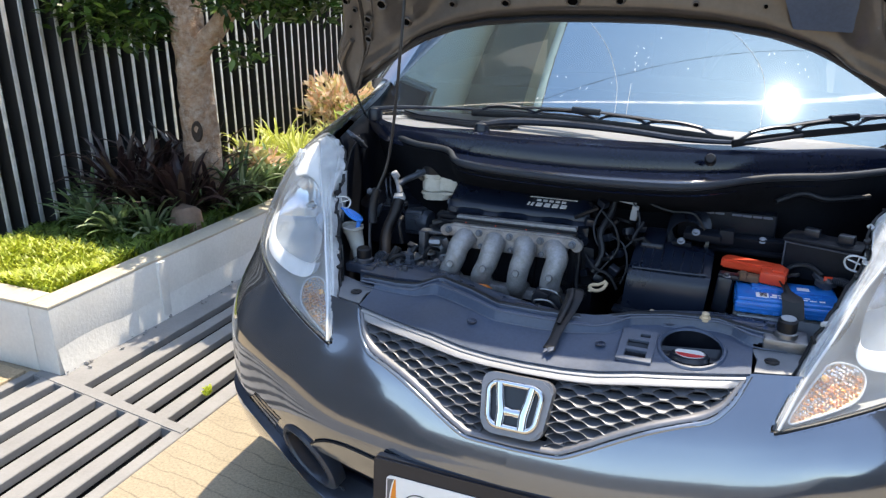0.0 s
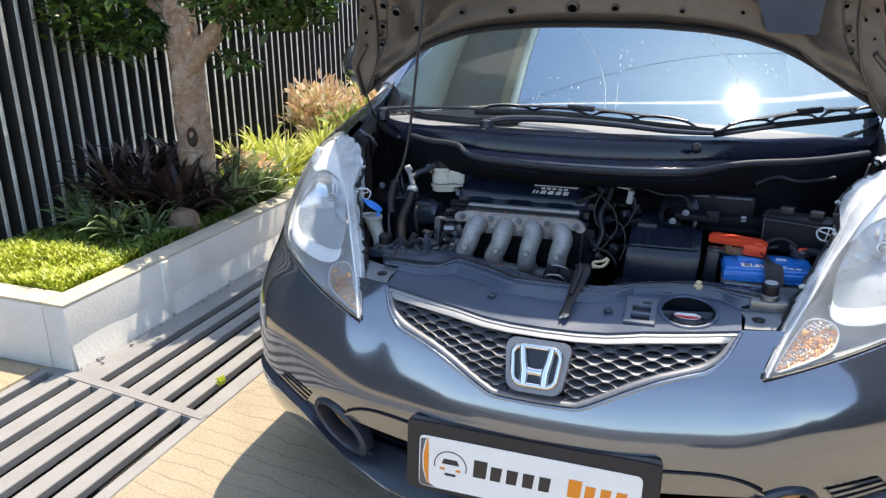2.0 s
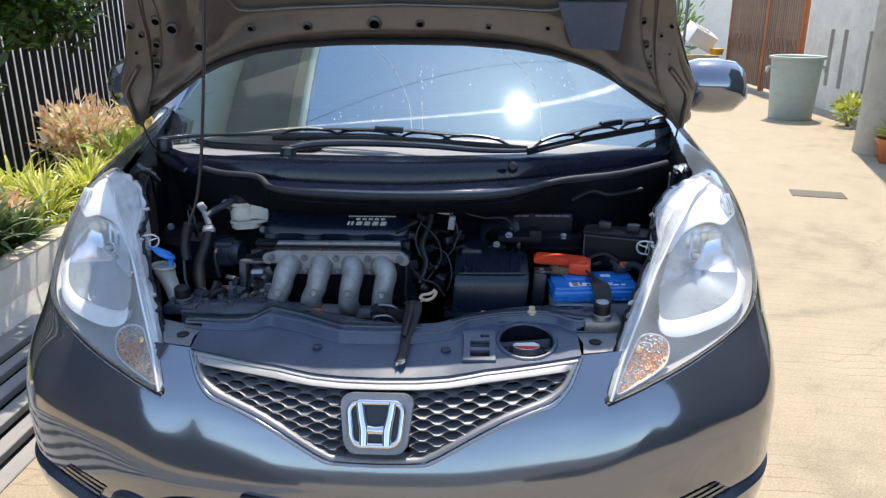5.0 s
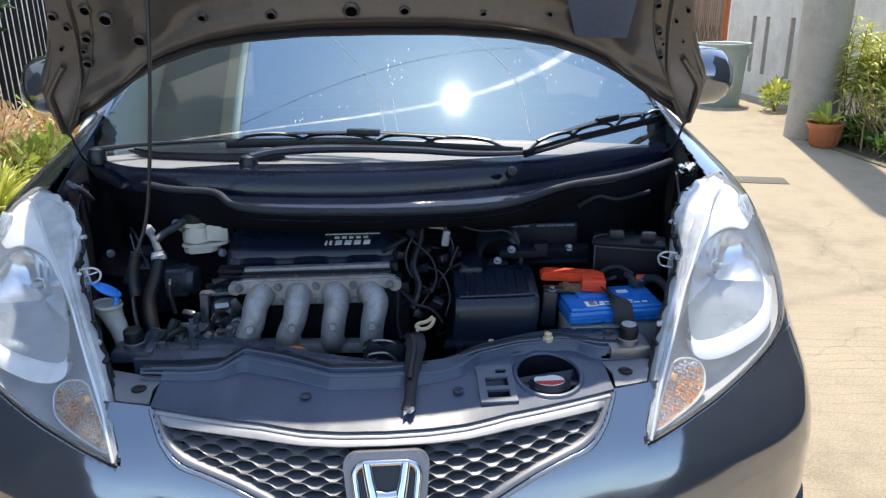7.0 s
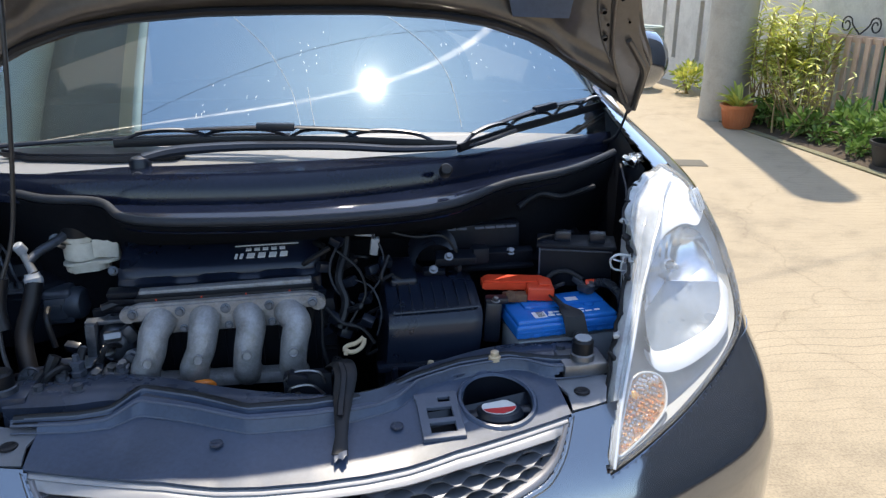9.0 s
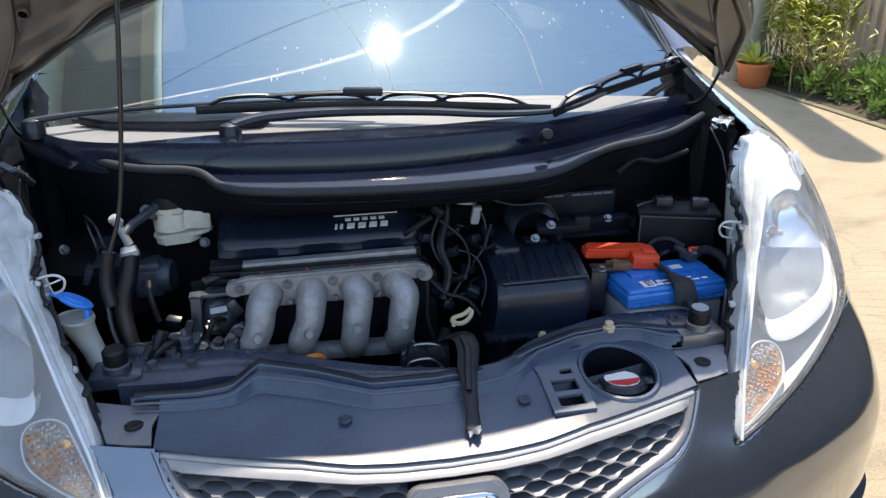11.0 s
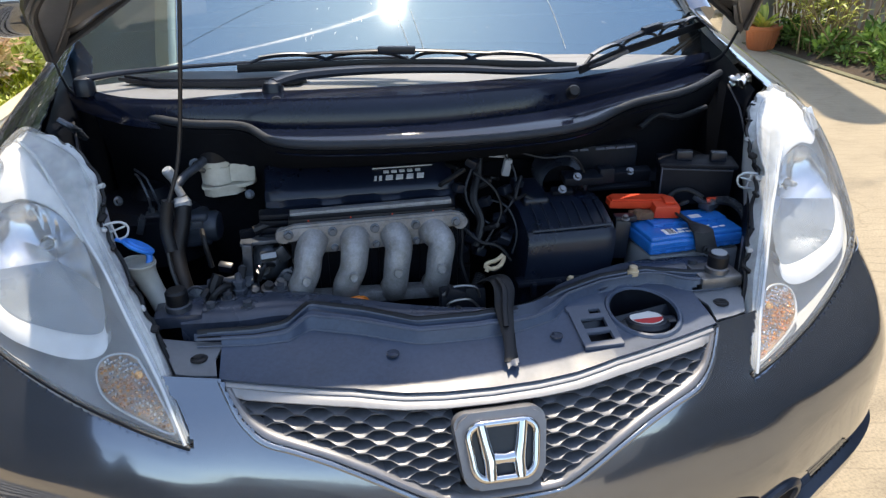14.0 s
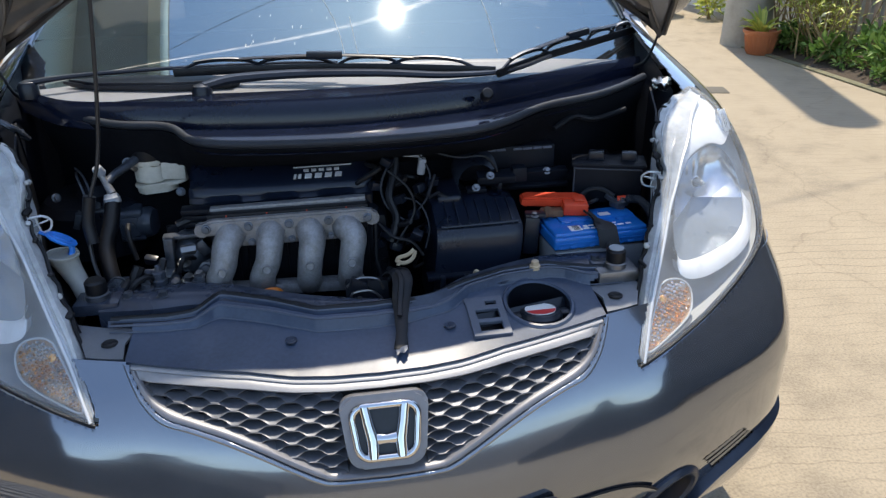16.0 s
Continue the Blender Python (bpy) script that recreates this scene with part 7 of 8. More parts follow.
def wiper(pivot, arm, blade_pts, nm, radii):
    bm = mesh()
    lathe(bm, [(.020, -.02), (.020, .004), (.016, .012), (.006, .016), (0, .016)], pivot, 16)
    w = part("wiper", bm, DARK_PLASTIC, car, nm)
    bm = mesh()
    tube(bm, arm, radii, 8, 6, (1, .6))
    part("wiper_arm", bm, DARK_PLASTIC, w)
    bm = mesh()
    tube(bm, [p + Vector((0, -.004, .003)) for p in blade_pts], .0085, 6, 4, (.55, 1.1))
    part("wiper_blade", bm, RUBBER, w)
    P = smooth_path(blade_pts, 6)
    n = len(P)
    for a, b in ((.06, .30), (.26, .50), (.50, .74), (.70, .95)):
        bm = mesh()
        i, j = int(a * (n - 1)), int(b * (n - 1))
        up = Vector((0, 0, .024))
        tube(bm, [P[i] + Vector((0, -.002, .008)), P[i].lerp(P[j], .2) + up * .85, P[i].lerp(P[j], .5) + up, P[i].lerp(P[j], .8) + up * .85, P[j] + Vector((0, -.002, .008))], .0042, 6, 5, (1.0, .8))
        part("wiper_bow", bm, DARK_PLASTIC, w, "black blade frame")
        # added steel strip stands in for sun glints on the black frame
        bm = mesh()
        tube(bm, [P[i].lerp(P[j], k) + Vector((0, -.001, .0285 - .010 * abs(k - .5) ** 2 * 4)) for k in (.15, .35, .5, .65, .85)], .0030, 6, 3, (1.8, .5))
        part("wiper_glint", bm, STEEL, w, "steel strip added for the glint on the blade frame")
    bm = mesh()
    i, j = int(.20 * (n - 1)), int(.80 * (n - 1))
    tube(bm, [P[i] + Vector((0, .002, .024)), (P[i] + P[j]) / 2 + Vector((0, .002, .032)), P[j] + Vector((0, .002, .024))], .0050, 6, 5, (1.4, .6))
    part("wiper_bow", bm, DARK_PLASTIC, w)
    bm = mesh()
    c = (P[i] + P[j]) / 2
    box(bm, (.075, .016, .014), frame_along(c + Vector((0, 0, .032)), P[j] + Vector((0, 0, .030))) @ pose(0, 0, 0, 0, 90, 0), .004)
    part("wiper_clip", bm, DARK_PLASTIC, w)
    return w


wiper((-.648, .735, .962), [(-.648, .735, .972), (-.57, .757, .977), (-.45, .768, .980), (-.30, .764, .983), (-.14, .745, .986), (-.02, .722, .986)], [Vector(p) for p in ((-.36, .745, .974), (-.2, .735, .975), (-.02, .712, .975), (.14, .672, .973), (.300, .622, .970))], "long black wiper along the windscreen's foot", [.012, .009, .007, .006, .005, .005])
wiper((-.290, .625, .960), [(-.288, .625, .970), (-.23, .665, .974), (-.10, .672, .976), (.06, .650, .974), (.20, .615, .970), (.33, .62, .972), (.44, .70, .982)], [Vector(p) for p in ((.300, .600, .968), (.42, .700, .977), (.55, .790, .984), (.66, .868, .990), (.728, .918, .993))], "black wiper slanting up the windscreen", [.014, .017, .016, .014, .012, .008, .006])


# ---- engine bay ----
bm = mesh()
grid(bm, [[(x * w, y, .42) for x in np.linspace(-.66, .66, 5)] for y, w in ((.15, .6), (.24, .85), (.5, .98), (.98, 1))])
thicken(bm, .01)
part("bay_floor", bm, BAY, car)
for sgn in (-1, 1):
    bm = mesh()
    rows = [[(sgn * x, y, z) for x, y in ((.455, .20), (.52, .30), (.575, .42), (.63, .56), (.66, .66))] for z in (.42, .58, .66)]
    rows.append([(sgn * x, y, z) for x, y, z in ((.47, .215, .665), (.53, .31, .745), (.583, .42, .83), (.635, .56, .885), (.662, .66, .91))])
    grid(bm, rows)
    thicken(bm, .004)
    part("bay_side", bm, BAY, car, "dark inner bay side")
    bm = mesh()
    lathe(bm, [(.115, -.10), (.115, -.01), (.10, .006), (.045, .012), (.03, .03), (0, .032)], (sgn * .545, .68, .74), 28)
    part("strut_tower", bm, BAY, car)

# upper tie bar with holes and bolts
TB = [(-.455, .275, .317), (-.364, .268, .337), (-.27, .268, .330), (-.08, .200, .245), (.08, .192, .215), (.176, .236, .275), (.317, .272, .325), (.455, .268, .320)]
bm = mesh()
rows = []
for x, y0, y1 in TB:
    rows.append([(x, y0 - .004, .640), (x, y0, .676), (x, y0 + .010, .684), (x, (y0 + y1) / 2, .687), (x, y1 - .006, .684), (x, y1, .672), (x, y1 + .002, .62)])
rows = [[Vector(p) for p in r] for r in rows]
cols = [smooth_path([r[k] for r in rows], 5) for k in range(7)]
grid(bm, [list(r) for r in zip(*cols)])
thicken(bm, -.003)
tie = part("tie_bar", bm, BAR_PAINT, car, "dark painted upper radiator crossbar")
for x, y, r in ((-.300, .305, .012), (-.235, .292, .010), (-.33, .31, .006), (.270, .288, .010), (.336, .290, .010), (.385, .30, .006), (-.02, .222, .005), (.20, .265, .006)):
    # black disc laid on the bar for the dark of a hole
    bm = mesh()
    lathe(bm, [(r, .0), (r * .9, .0008), (0, .0008)], (x, y, .6872), 16)
    part("bar_hole_disc", bm, FENCE_DARK, tie)


def bolt(at, axis, r, mat, parent, nm="bolt"):
    m = frame_along(at, Vector(at) + Vector(axis))
    bm = mesh()
    lathe(bm, [(r * 1.5, 0), (r * 1.5, r * .3), (r * 1.1, r * .4)], m, 16)
    cyl(bm, r, r * .92, r * 1.1, m @ Matrix.Translation((0, 0, r * .8)), 6)
    return part(nm, bm, mat, parent)


for x, y in ((-.352, .292), (-.30, .34), (.302, .284), (.415, .285), (-.41, .30), (-.385, .325)):
    bolt((x, y, .686), (0, 0, 1), .008, BAY_METAL, tie)
bm = mesh()
lathe(bm, [(.010, 0), (.010, .007), (.007, .008), (.007, .015), (.004, .017), (0, .017)], (.298, .272, .687), 12)
part("clip_nut", bm, CREAM, tie, "cream plastic clip")
for s_, (x, y) in (("l", (-.459, .300)), ("r", (.440, .248))):
    bm = mesh()
    box(bm, (.075, .06, .022), (x, y + .005, .680), .005)
    part("bar_end", bm, BAR_PAINT if s_ == "l" else STEEL, tie)
    bm = mesh()
    lathe(bm, [(.020, 0), (.020, .012), (.0165, .014), (.0165, .02)], (x, y, .688), 20)
    st = part("stop", bm, BAY_METAL if s_ == "l" else STEEL, tie, "bonnet stop base")
    bm = mesh()
    lathe(bm, [(.0165, .012), (.0175, .016), (.0175, .034), (.014, .038), (0, .038)], (x, y, .688), 20)
    part("stop_cap", bm, RUBBER, st, "black rubber bonnet stop")
    if s_ == "r":
        part("stop_top", lathe(mesh(), [(.0135, .0378), (.0132, .0395), (0, .040)], (x, y, .688), 18), BATTERY_GREY, st, "pale top disc")

# plastic radiator cover with ridges, slots and the filler hole
BACK = [(-.44, .235), (-.339, .228), (-.288, .236), (-.254, .276), (-.17, .238), (-.092, .190), (.0, .187), (.059, .196), (.164, .238), (.236, .268), (.322, .280), (.392, .252), (.458, .245)]
HC, HR = (.283, .190), (.055, .061)


def cover_h(x, t):
    z0 = seam_z(x) + .001
    z = z0 + (.673 - z0) * t
    up = float(np.interp(x, [-.30, -.262, .02, .10, .16], [.45, 1, 1, .5, 1]))
    k = float(np.interp(x, [.13, .165, .35, .385], [0, 1, 1, 0]))
    steps = [a + (b - a) * k for a, b in ((.75, .90), (.81, .93), (.90, .955), (.915, .962), (.955, .982), (.97, .99))]
    return z + .017 * up * float(np.interp(t, steps, [0, 1, 1, .25, .25, .95]))


def cover_y(x, t):
    y0 = front(x, seam_z(x)).y - .002
    y1 = float(np.interp(x, [a for a, b in BACK], [b for a, b in BACK]))
    return y0 + (y1 - y0) * t


def cover_keep(i, j, c):
    dx, dy = (c.x - HC[0]) / HR[0], (c.y - HC[1]) / HR[1]
    if dx * dx + dy * dy < 1.05:
        return False
    if abs(c.x) > .388 and c.y < .228:
        return False
    return not (.162 < c.x < .214 and .124 < c.y < .204)


bm = mesh()
xs_ = np.concatenate([np.linspace(-.43, .14, 70), np.linspace(.143, .36, 74), np.linspace(.364, .45, 12)])
grid(bm, [[(x, cover_y(x, t), cover_h(x, t) + .003 * math.exp(-((x - .19) / .035) ** 8) * (1 if .3 < t < .9 else 0)) for x in xs_] for t in np.linspace(0, 1, 75)], cover_keep)
thicken(bm, .004)
cover = part("radiator_cover", bm, GREY_PLASTIC, car, "dusty blue-black plastic radiator cover")


def cover_z(x, y):
    y0, y1 = cover_y(x, 0), cover_y(x, 1)
    return cover_h(x, max(0, min(1, (y - y0) / (y1 - y0))))


ring = [Vector((HC[0] + HR[0] * math.cos(a), HC[1] + HR[1] * math.sin(a), 0)) for a in np.linspace(0, 2 * math.pi, 49)[:-1]]
bm = mesh()
rows = []
for sc, dz in ((1.14, .0005), (1.09, .004), (1.02, .0045), (.97, .001), (.95, -.05), (.93, -.10)):
    rows.append([])
    for p in ring:
        x, y = HC[0] + (p.x - HC[0]) * sc, HC[1] + (p.y - HC[1]) * sc
        rows[-1].append((x, y, cover_z(x, y) + dz))
grid(bm, rows[:4], closed=True)
part("hole_rim", bm, GREY_PLASTIC, cover, "rounded rim of the filler opening")
# black walls and floor paint the dark of the opening
bm = mesh()
grid(bm, rows[3:], closed=True)
part("hole_wall", bm, BAY, cover, "filler opening, its walls coloured black for depth")
bm = mesh()
lathe(bm, [(0, 0), (.07, 0)], (HC[0], HC[1], .585), 20)
part("hole_floor", bm, BAY, cover)
bm = mesh()
lathe(bm, [(.034, -.04), (.034, 0), (.038, .004), (.038, .012), (.033, .018), (.0275, .019), (.0275, .0185), (0, .019)], pose(.282, .172, .640, -8, 0, 0), 28)
for sg in (-1, 1):
    box(bm, (.026, .022, .014), pose(.282 + sg * .040, .172, .648, 0, 0, 0), .004)
cap = part("radiator_cap", bm, DARK_PLASTIC, cover, "black radiator cap")
bm = mesh()
lathe(bm, [(.0265, .0192), (.0265, .0200), (0, .0200)], pose(.282, .172, .640, -8, 0, 0), 24)
part("cap_label", bm, LABEL_WHITE, cap, "white label", smooth=False)
bm = mesh()
prism(bm, [(-.0255, -.005), (.0255, -.005), (.023, -.0125), (.016, -.020), (0, -.0255), (-.016, -.020), (-.023, -.0125)], pose(.282, .172, .640, -8, 0, 0) @ Matrix.Translation((0, 0, .0203)), .0004)
part("cap_label_band", bm, LABEL_RED, cap, "red label band", smooth=False)
for (x0, x1, y0, y1) in ((.156, .220, .114, .1265), (.159, .220, .146, .156), (.164, .220, .178, .190), (.156, .170, .116, .205), (.208, .220, .116, .205), (.168, .190, .186, .206), (.154, .221, .1995, .212)):
    bm = mesh()
    xm, ym = (x0 + x1) / 2, (y0 + y1) / 2
    box(bm, (x1 - x0, y1 - y0, .007), pose(xm, ym, .6475 + (ym - .095) * .174 + .0025, 10, 0, 0), .001, 1)
    part("slot_bar", bm, SLOT_GREY, cover, "lighter grey slotted panel")
bm = mesh()
box(bm, (.056, .10, .004), (.188, .168, .640))
part("slot_floor", bm, BAY, cover)
# paler tubes paint highlights on the rail's edges, black ones its dark gaps
for t0, t1, r, mat in ((.82, .932, .0022, SLOT_GREY), (.985, .995, .0024, SLOT_GREY), (.75, .90, .0014, SLOT_GREY), (.935, .972, .0032, RUBBER), (1.02, 1.02, .0050, RUBBER)):
    bm = mesh()
    way = [(x, t0 + (t1 - t0) * float(np.interp(x, [.13, .165, .35, .385], [0, 1, 1, 0]))) for x in np.linspace(-.425, .445, 110)]
    tube(bm, [(x, cover_y(x, t), cover_h(x, t) + .0005) for x, t in way], r, 6, 0)
    part("edge_line", bm, mat, cover)
for x, y in ((-.135, .150), (.122, .150), (-.40, .19), (.40, .18)):
    if abs(x) < .3:
        bm = mesh()
        t = .5
        lathe(bm, [(.0098, -.001), (.0095, .0012), (.0072, .0022), (.004, .0018), (0, .0016)], (x, y, cover_z(x, y) + .0038), 18)
        part("push_clip", bm, BAR_PAINT, cover, "dark push clip")

# intake manifold: flange and four cast runners
bm = mesh()
prism(bm, [(-.294, .762), (-.286, .776), (-.27, .781), (.002, .783), (.018, .779), (.023, .765), (.010, .756), (-.28, .752)], pose(0, .400, 0, 90, 0, 0), .018, .004)
mani = part("intake_manifold", bm, ALUMINIUM, car, "dull cast aluminium manifold flange")
bm = mesh()
box(bm, (.284, .018, .010), pose(-.134, .426, .788, 0, -.6, 0), .003)
part("flange_strip", bm, ALUMINIUM, mani, "grey steel strip")
bm = mesh()
box(bm, (.290, .022, .016), (-.134, .410, .778), .003)
part("gasket", bm, RUBBER, mani)
for xt, xm, xb in ((-.240, -.255, -.268), (-.169, -.177, -.190), (-.099, -.101, -.105), (-.031, -.026, -.030)):
    bm = mesh()
    tube(bm, [(xt, .402, .752), (xt, .386, .749), (xm + .006, .368, .735), (xm, .355, .706), (xb, .353, .678), (xb - .002, .366, .655), (xb - .002, .392, .642)], [.0275, .0255, .0240, .0228, .0225, .0235, .0235], 20, 7)
    run_ = part("runner", bm, ALUMINIUM, mani, "cast aluminium intake runner")
    bm = mesh()
    lathe(bm, [(.0088, 0), (.0088, .003), (.0072, .005), (.0055, .0032), (0, .0032)], frame_along((xm - .001, .3285, .703), (xm - .001, .2, .728)), 16)
    part("boss", bm, ALUMINIUM, run_)
for x in (-.280, -.206, -.134, -.063, .008):
    bolt((x, .381, .767), (0, -1, .2), .0056, BAY_METAL, mani)
bm = mesh()
box(bm, (.27, .03, .022), pose(-.14, .372, .645, 0, 2, 0), .006)
part("lower_flange", bm, ALUMINIUM, mani)

for x in (-.206, -.134, -.063):
    part("web", box(mesh(), (.040, .010, .034), (x, .393, .742), .004), ALUMINIUM, mani)
    bolt((x + .002, .386, .734), (0, -1, .2), .0046, BAY_METAL, mani)
for sg, x in ((-1, -.289), (1, .017)):
    part("flange_ear", cyl(mesh(), .013, .013, .018, pose(x, .391, .763, 90, 0, 0), 18, .002), ALUMINIUM, mani)
for k in range(4):
    part("paint_dot", cyl(mesh(), .0016, .0016, .001, pose(-.245 + .072 * k, .3985, .783, 90, 0, 0), 8), RED_CAP, mani, "red paint dot")
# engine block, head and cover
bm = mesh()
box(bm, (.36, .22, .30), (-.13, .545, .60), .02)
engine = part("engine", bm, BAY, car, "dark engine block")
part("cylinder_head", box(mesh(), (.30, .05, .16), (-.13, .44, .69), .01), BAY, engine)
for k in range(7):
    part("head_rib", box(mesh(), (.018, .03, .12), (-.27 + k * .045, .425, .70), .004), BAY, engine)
bm = mesh()
rows = []
for x in np.linspace(-.315, .022, 70):
    q = max(0.0, min(1, min(x + .315, .022 - x) / .03)) ** .5
    e = .012 * (1 - q)
    tab = max(float(np.interp(x, [a - .034, a - .024, a + .024, a + .034], [0, 1, 1, 0])) for a in (-.255, -.150, -.045))
    lip = .0045 * tab
    rows.append([(x, .470, .756), (x, .466 + e, .781), (x, .456 - lip + e, .784 + lip), (x, .4545 - lip + e, .788 + lip), (x, .458 + e, .792 + lip), (x, .462 + e, .795 + .5 * lip), (x, .463 + e, .802), (x, .468 + e, .809), (x, .477 + .7 * e, .814 - .5 * e), (x, .520, .828 + .004 * q), (x, .56, .838 + .006 * q), (x, .62, .840 + .006 * q), (x, .65, .80)])
grid(bm, rows)
thicken(bm, -.004)
ecov = part("engine_cover", bm, SHEEN_BLACK, car, "smooth black engine cover with pale marks")


def on_cover(x, y):
    return Vector((x, y, float(np.interp(y, [.458, .466, .478, .52, .56], [.788, .811, .8185, .836, .848]))))


def cover_mark(name, x, y0, y1, w, label="", skew=.001):
    a, b = on_cover(x, y0), on_cover(x, y1)
    up = (b - a).normalized()
    out = Vector((0, -up.z, up.y))
    bm = mesh()
    q = [a + Vector((-w / 2, 0, 0)), a + Vector((w / 2, 0, 0)), b + Vector((w / 2 + skew, 0, 0)), b + Vector((-w / 2 + skew, 0, 0))]
    lo = [bm.verts.new(p + out * .001) for p in q]
    hi = [bm.verts.new(p + out * .0035) for p in q]
    bm.faces.new(hi)
    for k in range(4):
        bm.faces.new((lo[k], lo[(k + 1) % 4], hi[(k + 1) % 4], hi[k]))
    part(name, bm, LETTER_GREY, ecov, label, smooth=False)


for k, w in enumerate((.005, .006, .015, .015, .015, .015)):
    cover_mark("pale_mark", (-.121, -.112, -.096, -.077, -.058, -.039)[k], .475, .4845, w * .85, "pale raised bar", .002)
for k in range(5):
    cover_mark("small_pale_mark", -.099 + k * .0146, .4915, .4965, .0095, "small pale raised bar", 0)
cover_mark("pale_line", -.068, .5035, .5041, .11)

# dipstick
bm = mesh()
tube(bm, [(-.19, .328, .655), (-.182, .322, .664), (-.165, .322, .664), (-.158, .328, .655)], .005, 8, 5)
part("dipstick", bm, ORANGE, car, "orange dipstick loop")

# brake fluid reservoir
bm = mesh()
prism(bm, rounded(.060, .056, .022, 6), (-.407, .597, .797), .036, .003)
prism(bm, rounded(.064, .060, .024, 6), (-.407, .597, .833), .009, .002)
resv = part("fluid_reservoir", bm, WHITE_TANK, car, "yellowed white fluid reservoir with a black cap")
part("side_chamber", box(mesh(), (.046, .046, .036), pose(-.360, .597, .818, 0, 3, 0), .004, 2), WHITE_TANK, resv)
bm = mesh()
prism(bm, rounded(.102, .060, .018, 5), pose(-.388, .597, .790, 0, -4, 0), .006, .002)
part("tank_rim", bm, WHITE_TANK, resv, "welded seam rim")
bm = mesh()
prism(bm, rounded(.076, .048, .016, 5), pose(-.398, .597, .774, 0, -4, 0), .017, .004)
part("tank_bottom", bm, WHITE_TANK, resv)
bm = mesh()
lathe(bm, [(.030, .026), (.033, .028), (.033, .050), (.028, .056), (0, .058)], (-.407, .597, .815), 24)
part("cap", bm, RUBBER, resv, "black screw cap")
bm = mesh()
lathe(bm, [(.006, -.003), (.011, -.003), (.011, .003), (.006, .003), (.006, -.003)], frame_along((-.443, .580, .838), (-.443, .48, .86)), 18, False)
part("eyelet", bm, BAY_METAL, resv)
bm = mesh()
tube(bm, [(-.430, .59, .835), (-.440, .575, .842), (-.436, .567, .834), (-.428, .572, .826)], .005, 6, 4)
part("pipe_clip", bm, STEEL, resv)
bolt((-.352, .57, .775), (0, -1, .3), .006, BAY_METAL, resv)

# washer filler neck with blue cap
bm = mesh()
tube(bm, [(-.519, .355, .752), (-.517, .355, .742), (-.511, .354, .722), (-.501, .348, .700), (-.490, .338, .680), (-.482, .330, .672)], [.0255, .0225, .0190, .0165, .0175, .020], 18, 6)
neck = part("washer_neck", bm, NECK, car, "greyish washer filler neck")
bm = mesh()
lathe(bm, [(.0262, -.003), (.0272, -.001), (.0272, .002), (.0255, .003), (.0235, .002), (.0215, -.014)], pose(-.5195, .355, .752, 0, 8, 0), 24, False)
part("neck_rim", bm, NECK, neck)
bm = mesh()
lathe(bm, [(0, -.003), (.021, -.003), (.0255, -.001), (.0265, .002), (.0245, .0045), (.017, .0048), (.015, .0072), (0, .0075)], pose(-.516, .357, .779, -6, 30, 0) @ Matrix.Diagonal((1, .72, 1, 1)), 28)
box(bm, (.022, .012, .004), pose(-.538, .358, .791, -6, 30, 0), .0015)
tube(bm, [(-.503, .350, .752), (-.500, .352, .762), (-.503, .355, .772)], .005, 8, 4)
part("washer_cap", bm, BLUE_CAP, neck, "bright blue washer cap")
bm = mesh()
box(bm, (.034, .026, .012), pose(-.478, .322, .668, 0, 18, 24), .004)
lathe(bm, [(.008, 0), (.008, .004), (0, .004)], pose(-.474, .320, .674, 0, 18, 24), 14)
part("neck_foot", bm, NECK, neck)

# prop rod
bm = mesh()
tube(bm, [(-.455, .325, .700), (-.470, .350, .745), (-.468, .372, .82), (-.440, .388, .90), (-.420, .390, 1.0), (-.390, .380, 1.2), (-.380, .405, 1.40)], .0035, 8, 8)
part("prop_rod", bm, HOOD_PROP, car, "thin dark bonnet prop rod")
bm = mesh()
tube(bm, [(-.466, .360, .765), (-.471, .372, .80), (-.462, .380, .845)], .0105, 10, 5)
part("rod_grip", bm, RUBBER, car)

# air-conditioning pipe, hose and the units beside the engine
bm = mesh()
tube(bm, [(-.478, .512, .845), (-.470, .508, .825), (-.462, .503, .806)], [.0065, .0065, .008], 10, 5)
acp = part("metal_pipe", bm, ALUMINIUM, car, "grey aluminium pipe joint")
part("pipe_branch", tube(mesh(), [(-.470, .508, .822), (-.458, .528, .833), (-.436, .555, .842), (-.42, .58, .85)], .0080, 10, 6), BAY_METAL, acp, "dull grey pipe branch")
bm = mesh()
lathe(bm, [(.008, -.010), (.0095, -.008), (.0095, .006), (.007, .009), (0, .009)], frame_along((-.479, .512, .848), (-.492, .505, .875)), 14)
part("pipe_cap", bm, BATTERY_GREY, acp, "pale screw cap")
bm = mesh()
lathe(bm, [(.013, -.008), (.0155, -.005), (.0155, .004), (.0135, .006), (.012, .012)], frame_along((-.463, .500, .793), (-.470, .51, .84)), 16)
part("pipe_collar", bm, BATTERY_GREY, acp, "pale collar")
bm = mesh()
tube(bm, [(-.462, .498, .79), (-.468, .480, .755), (-.478, .455, .715), (-.470, .425, .675), (-.455, .40, .62)], .0145, 12, 7)
part("hose", bm, RUBBER, acp, "thick black rubber hose")
bm = mesh()
box(bm, (.078, .06, .036), pose(-.524, .60, .726, 0, 0, 4), .004, 2)
unit = part("brake_unit", bm, SHEEN_BLACK, car, "black hydraulic unit")
bm = mesh()
box(bm, (.050, .05, .066), pose(-.462, .600, .705, 0, 0, 4), .008, 3)
box(bm, (.038, .008, .044), pose(-.464, .574, .705, 0, 0, 4), .006, 2)
box(bm, (.024, .008, .012), pose(-.464, .570, .709, 0, 0, 4), .002)
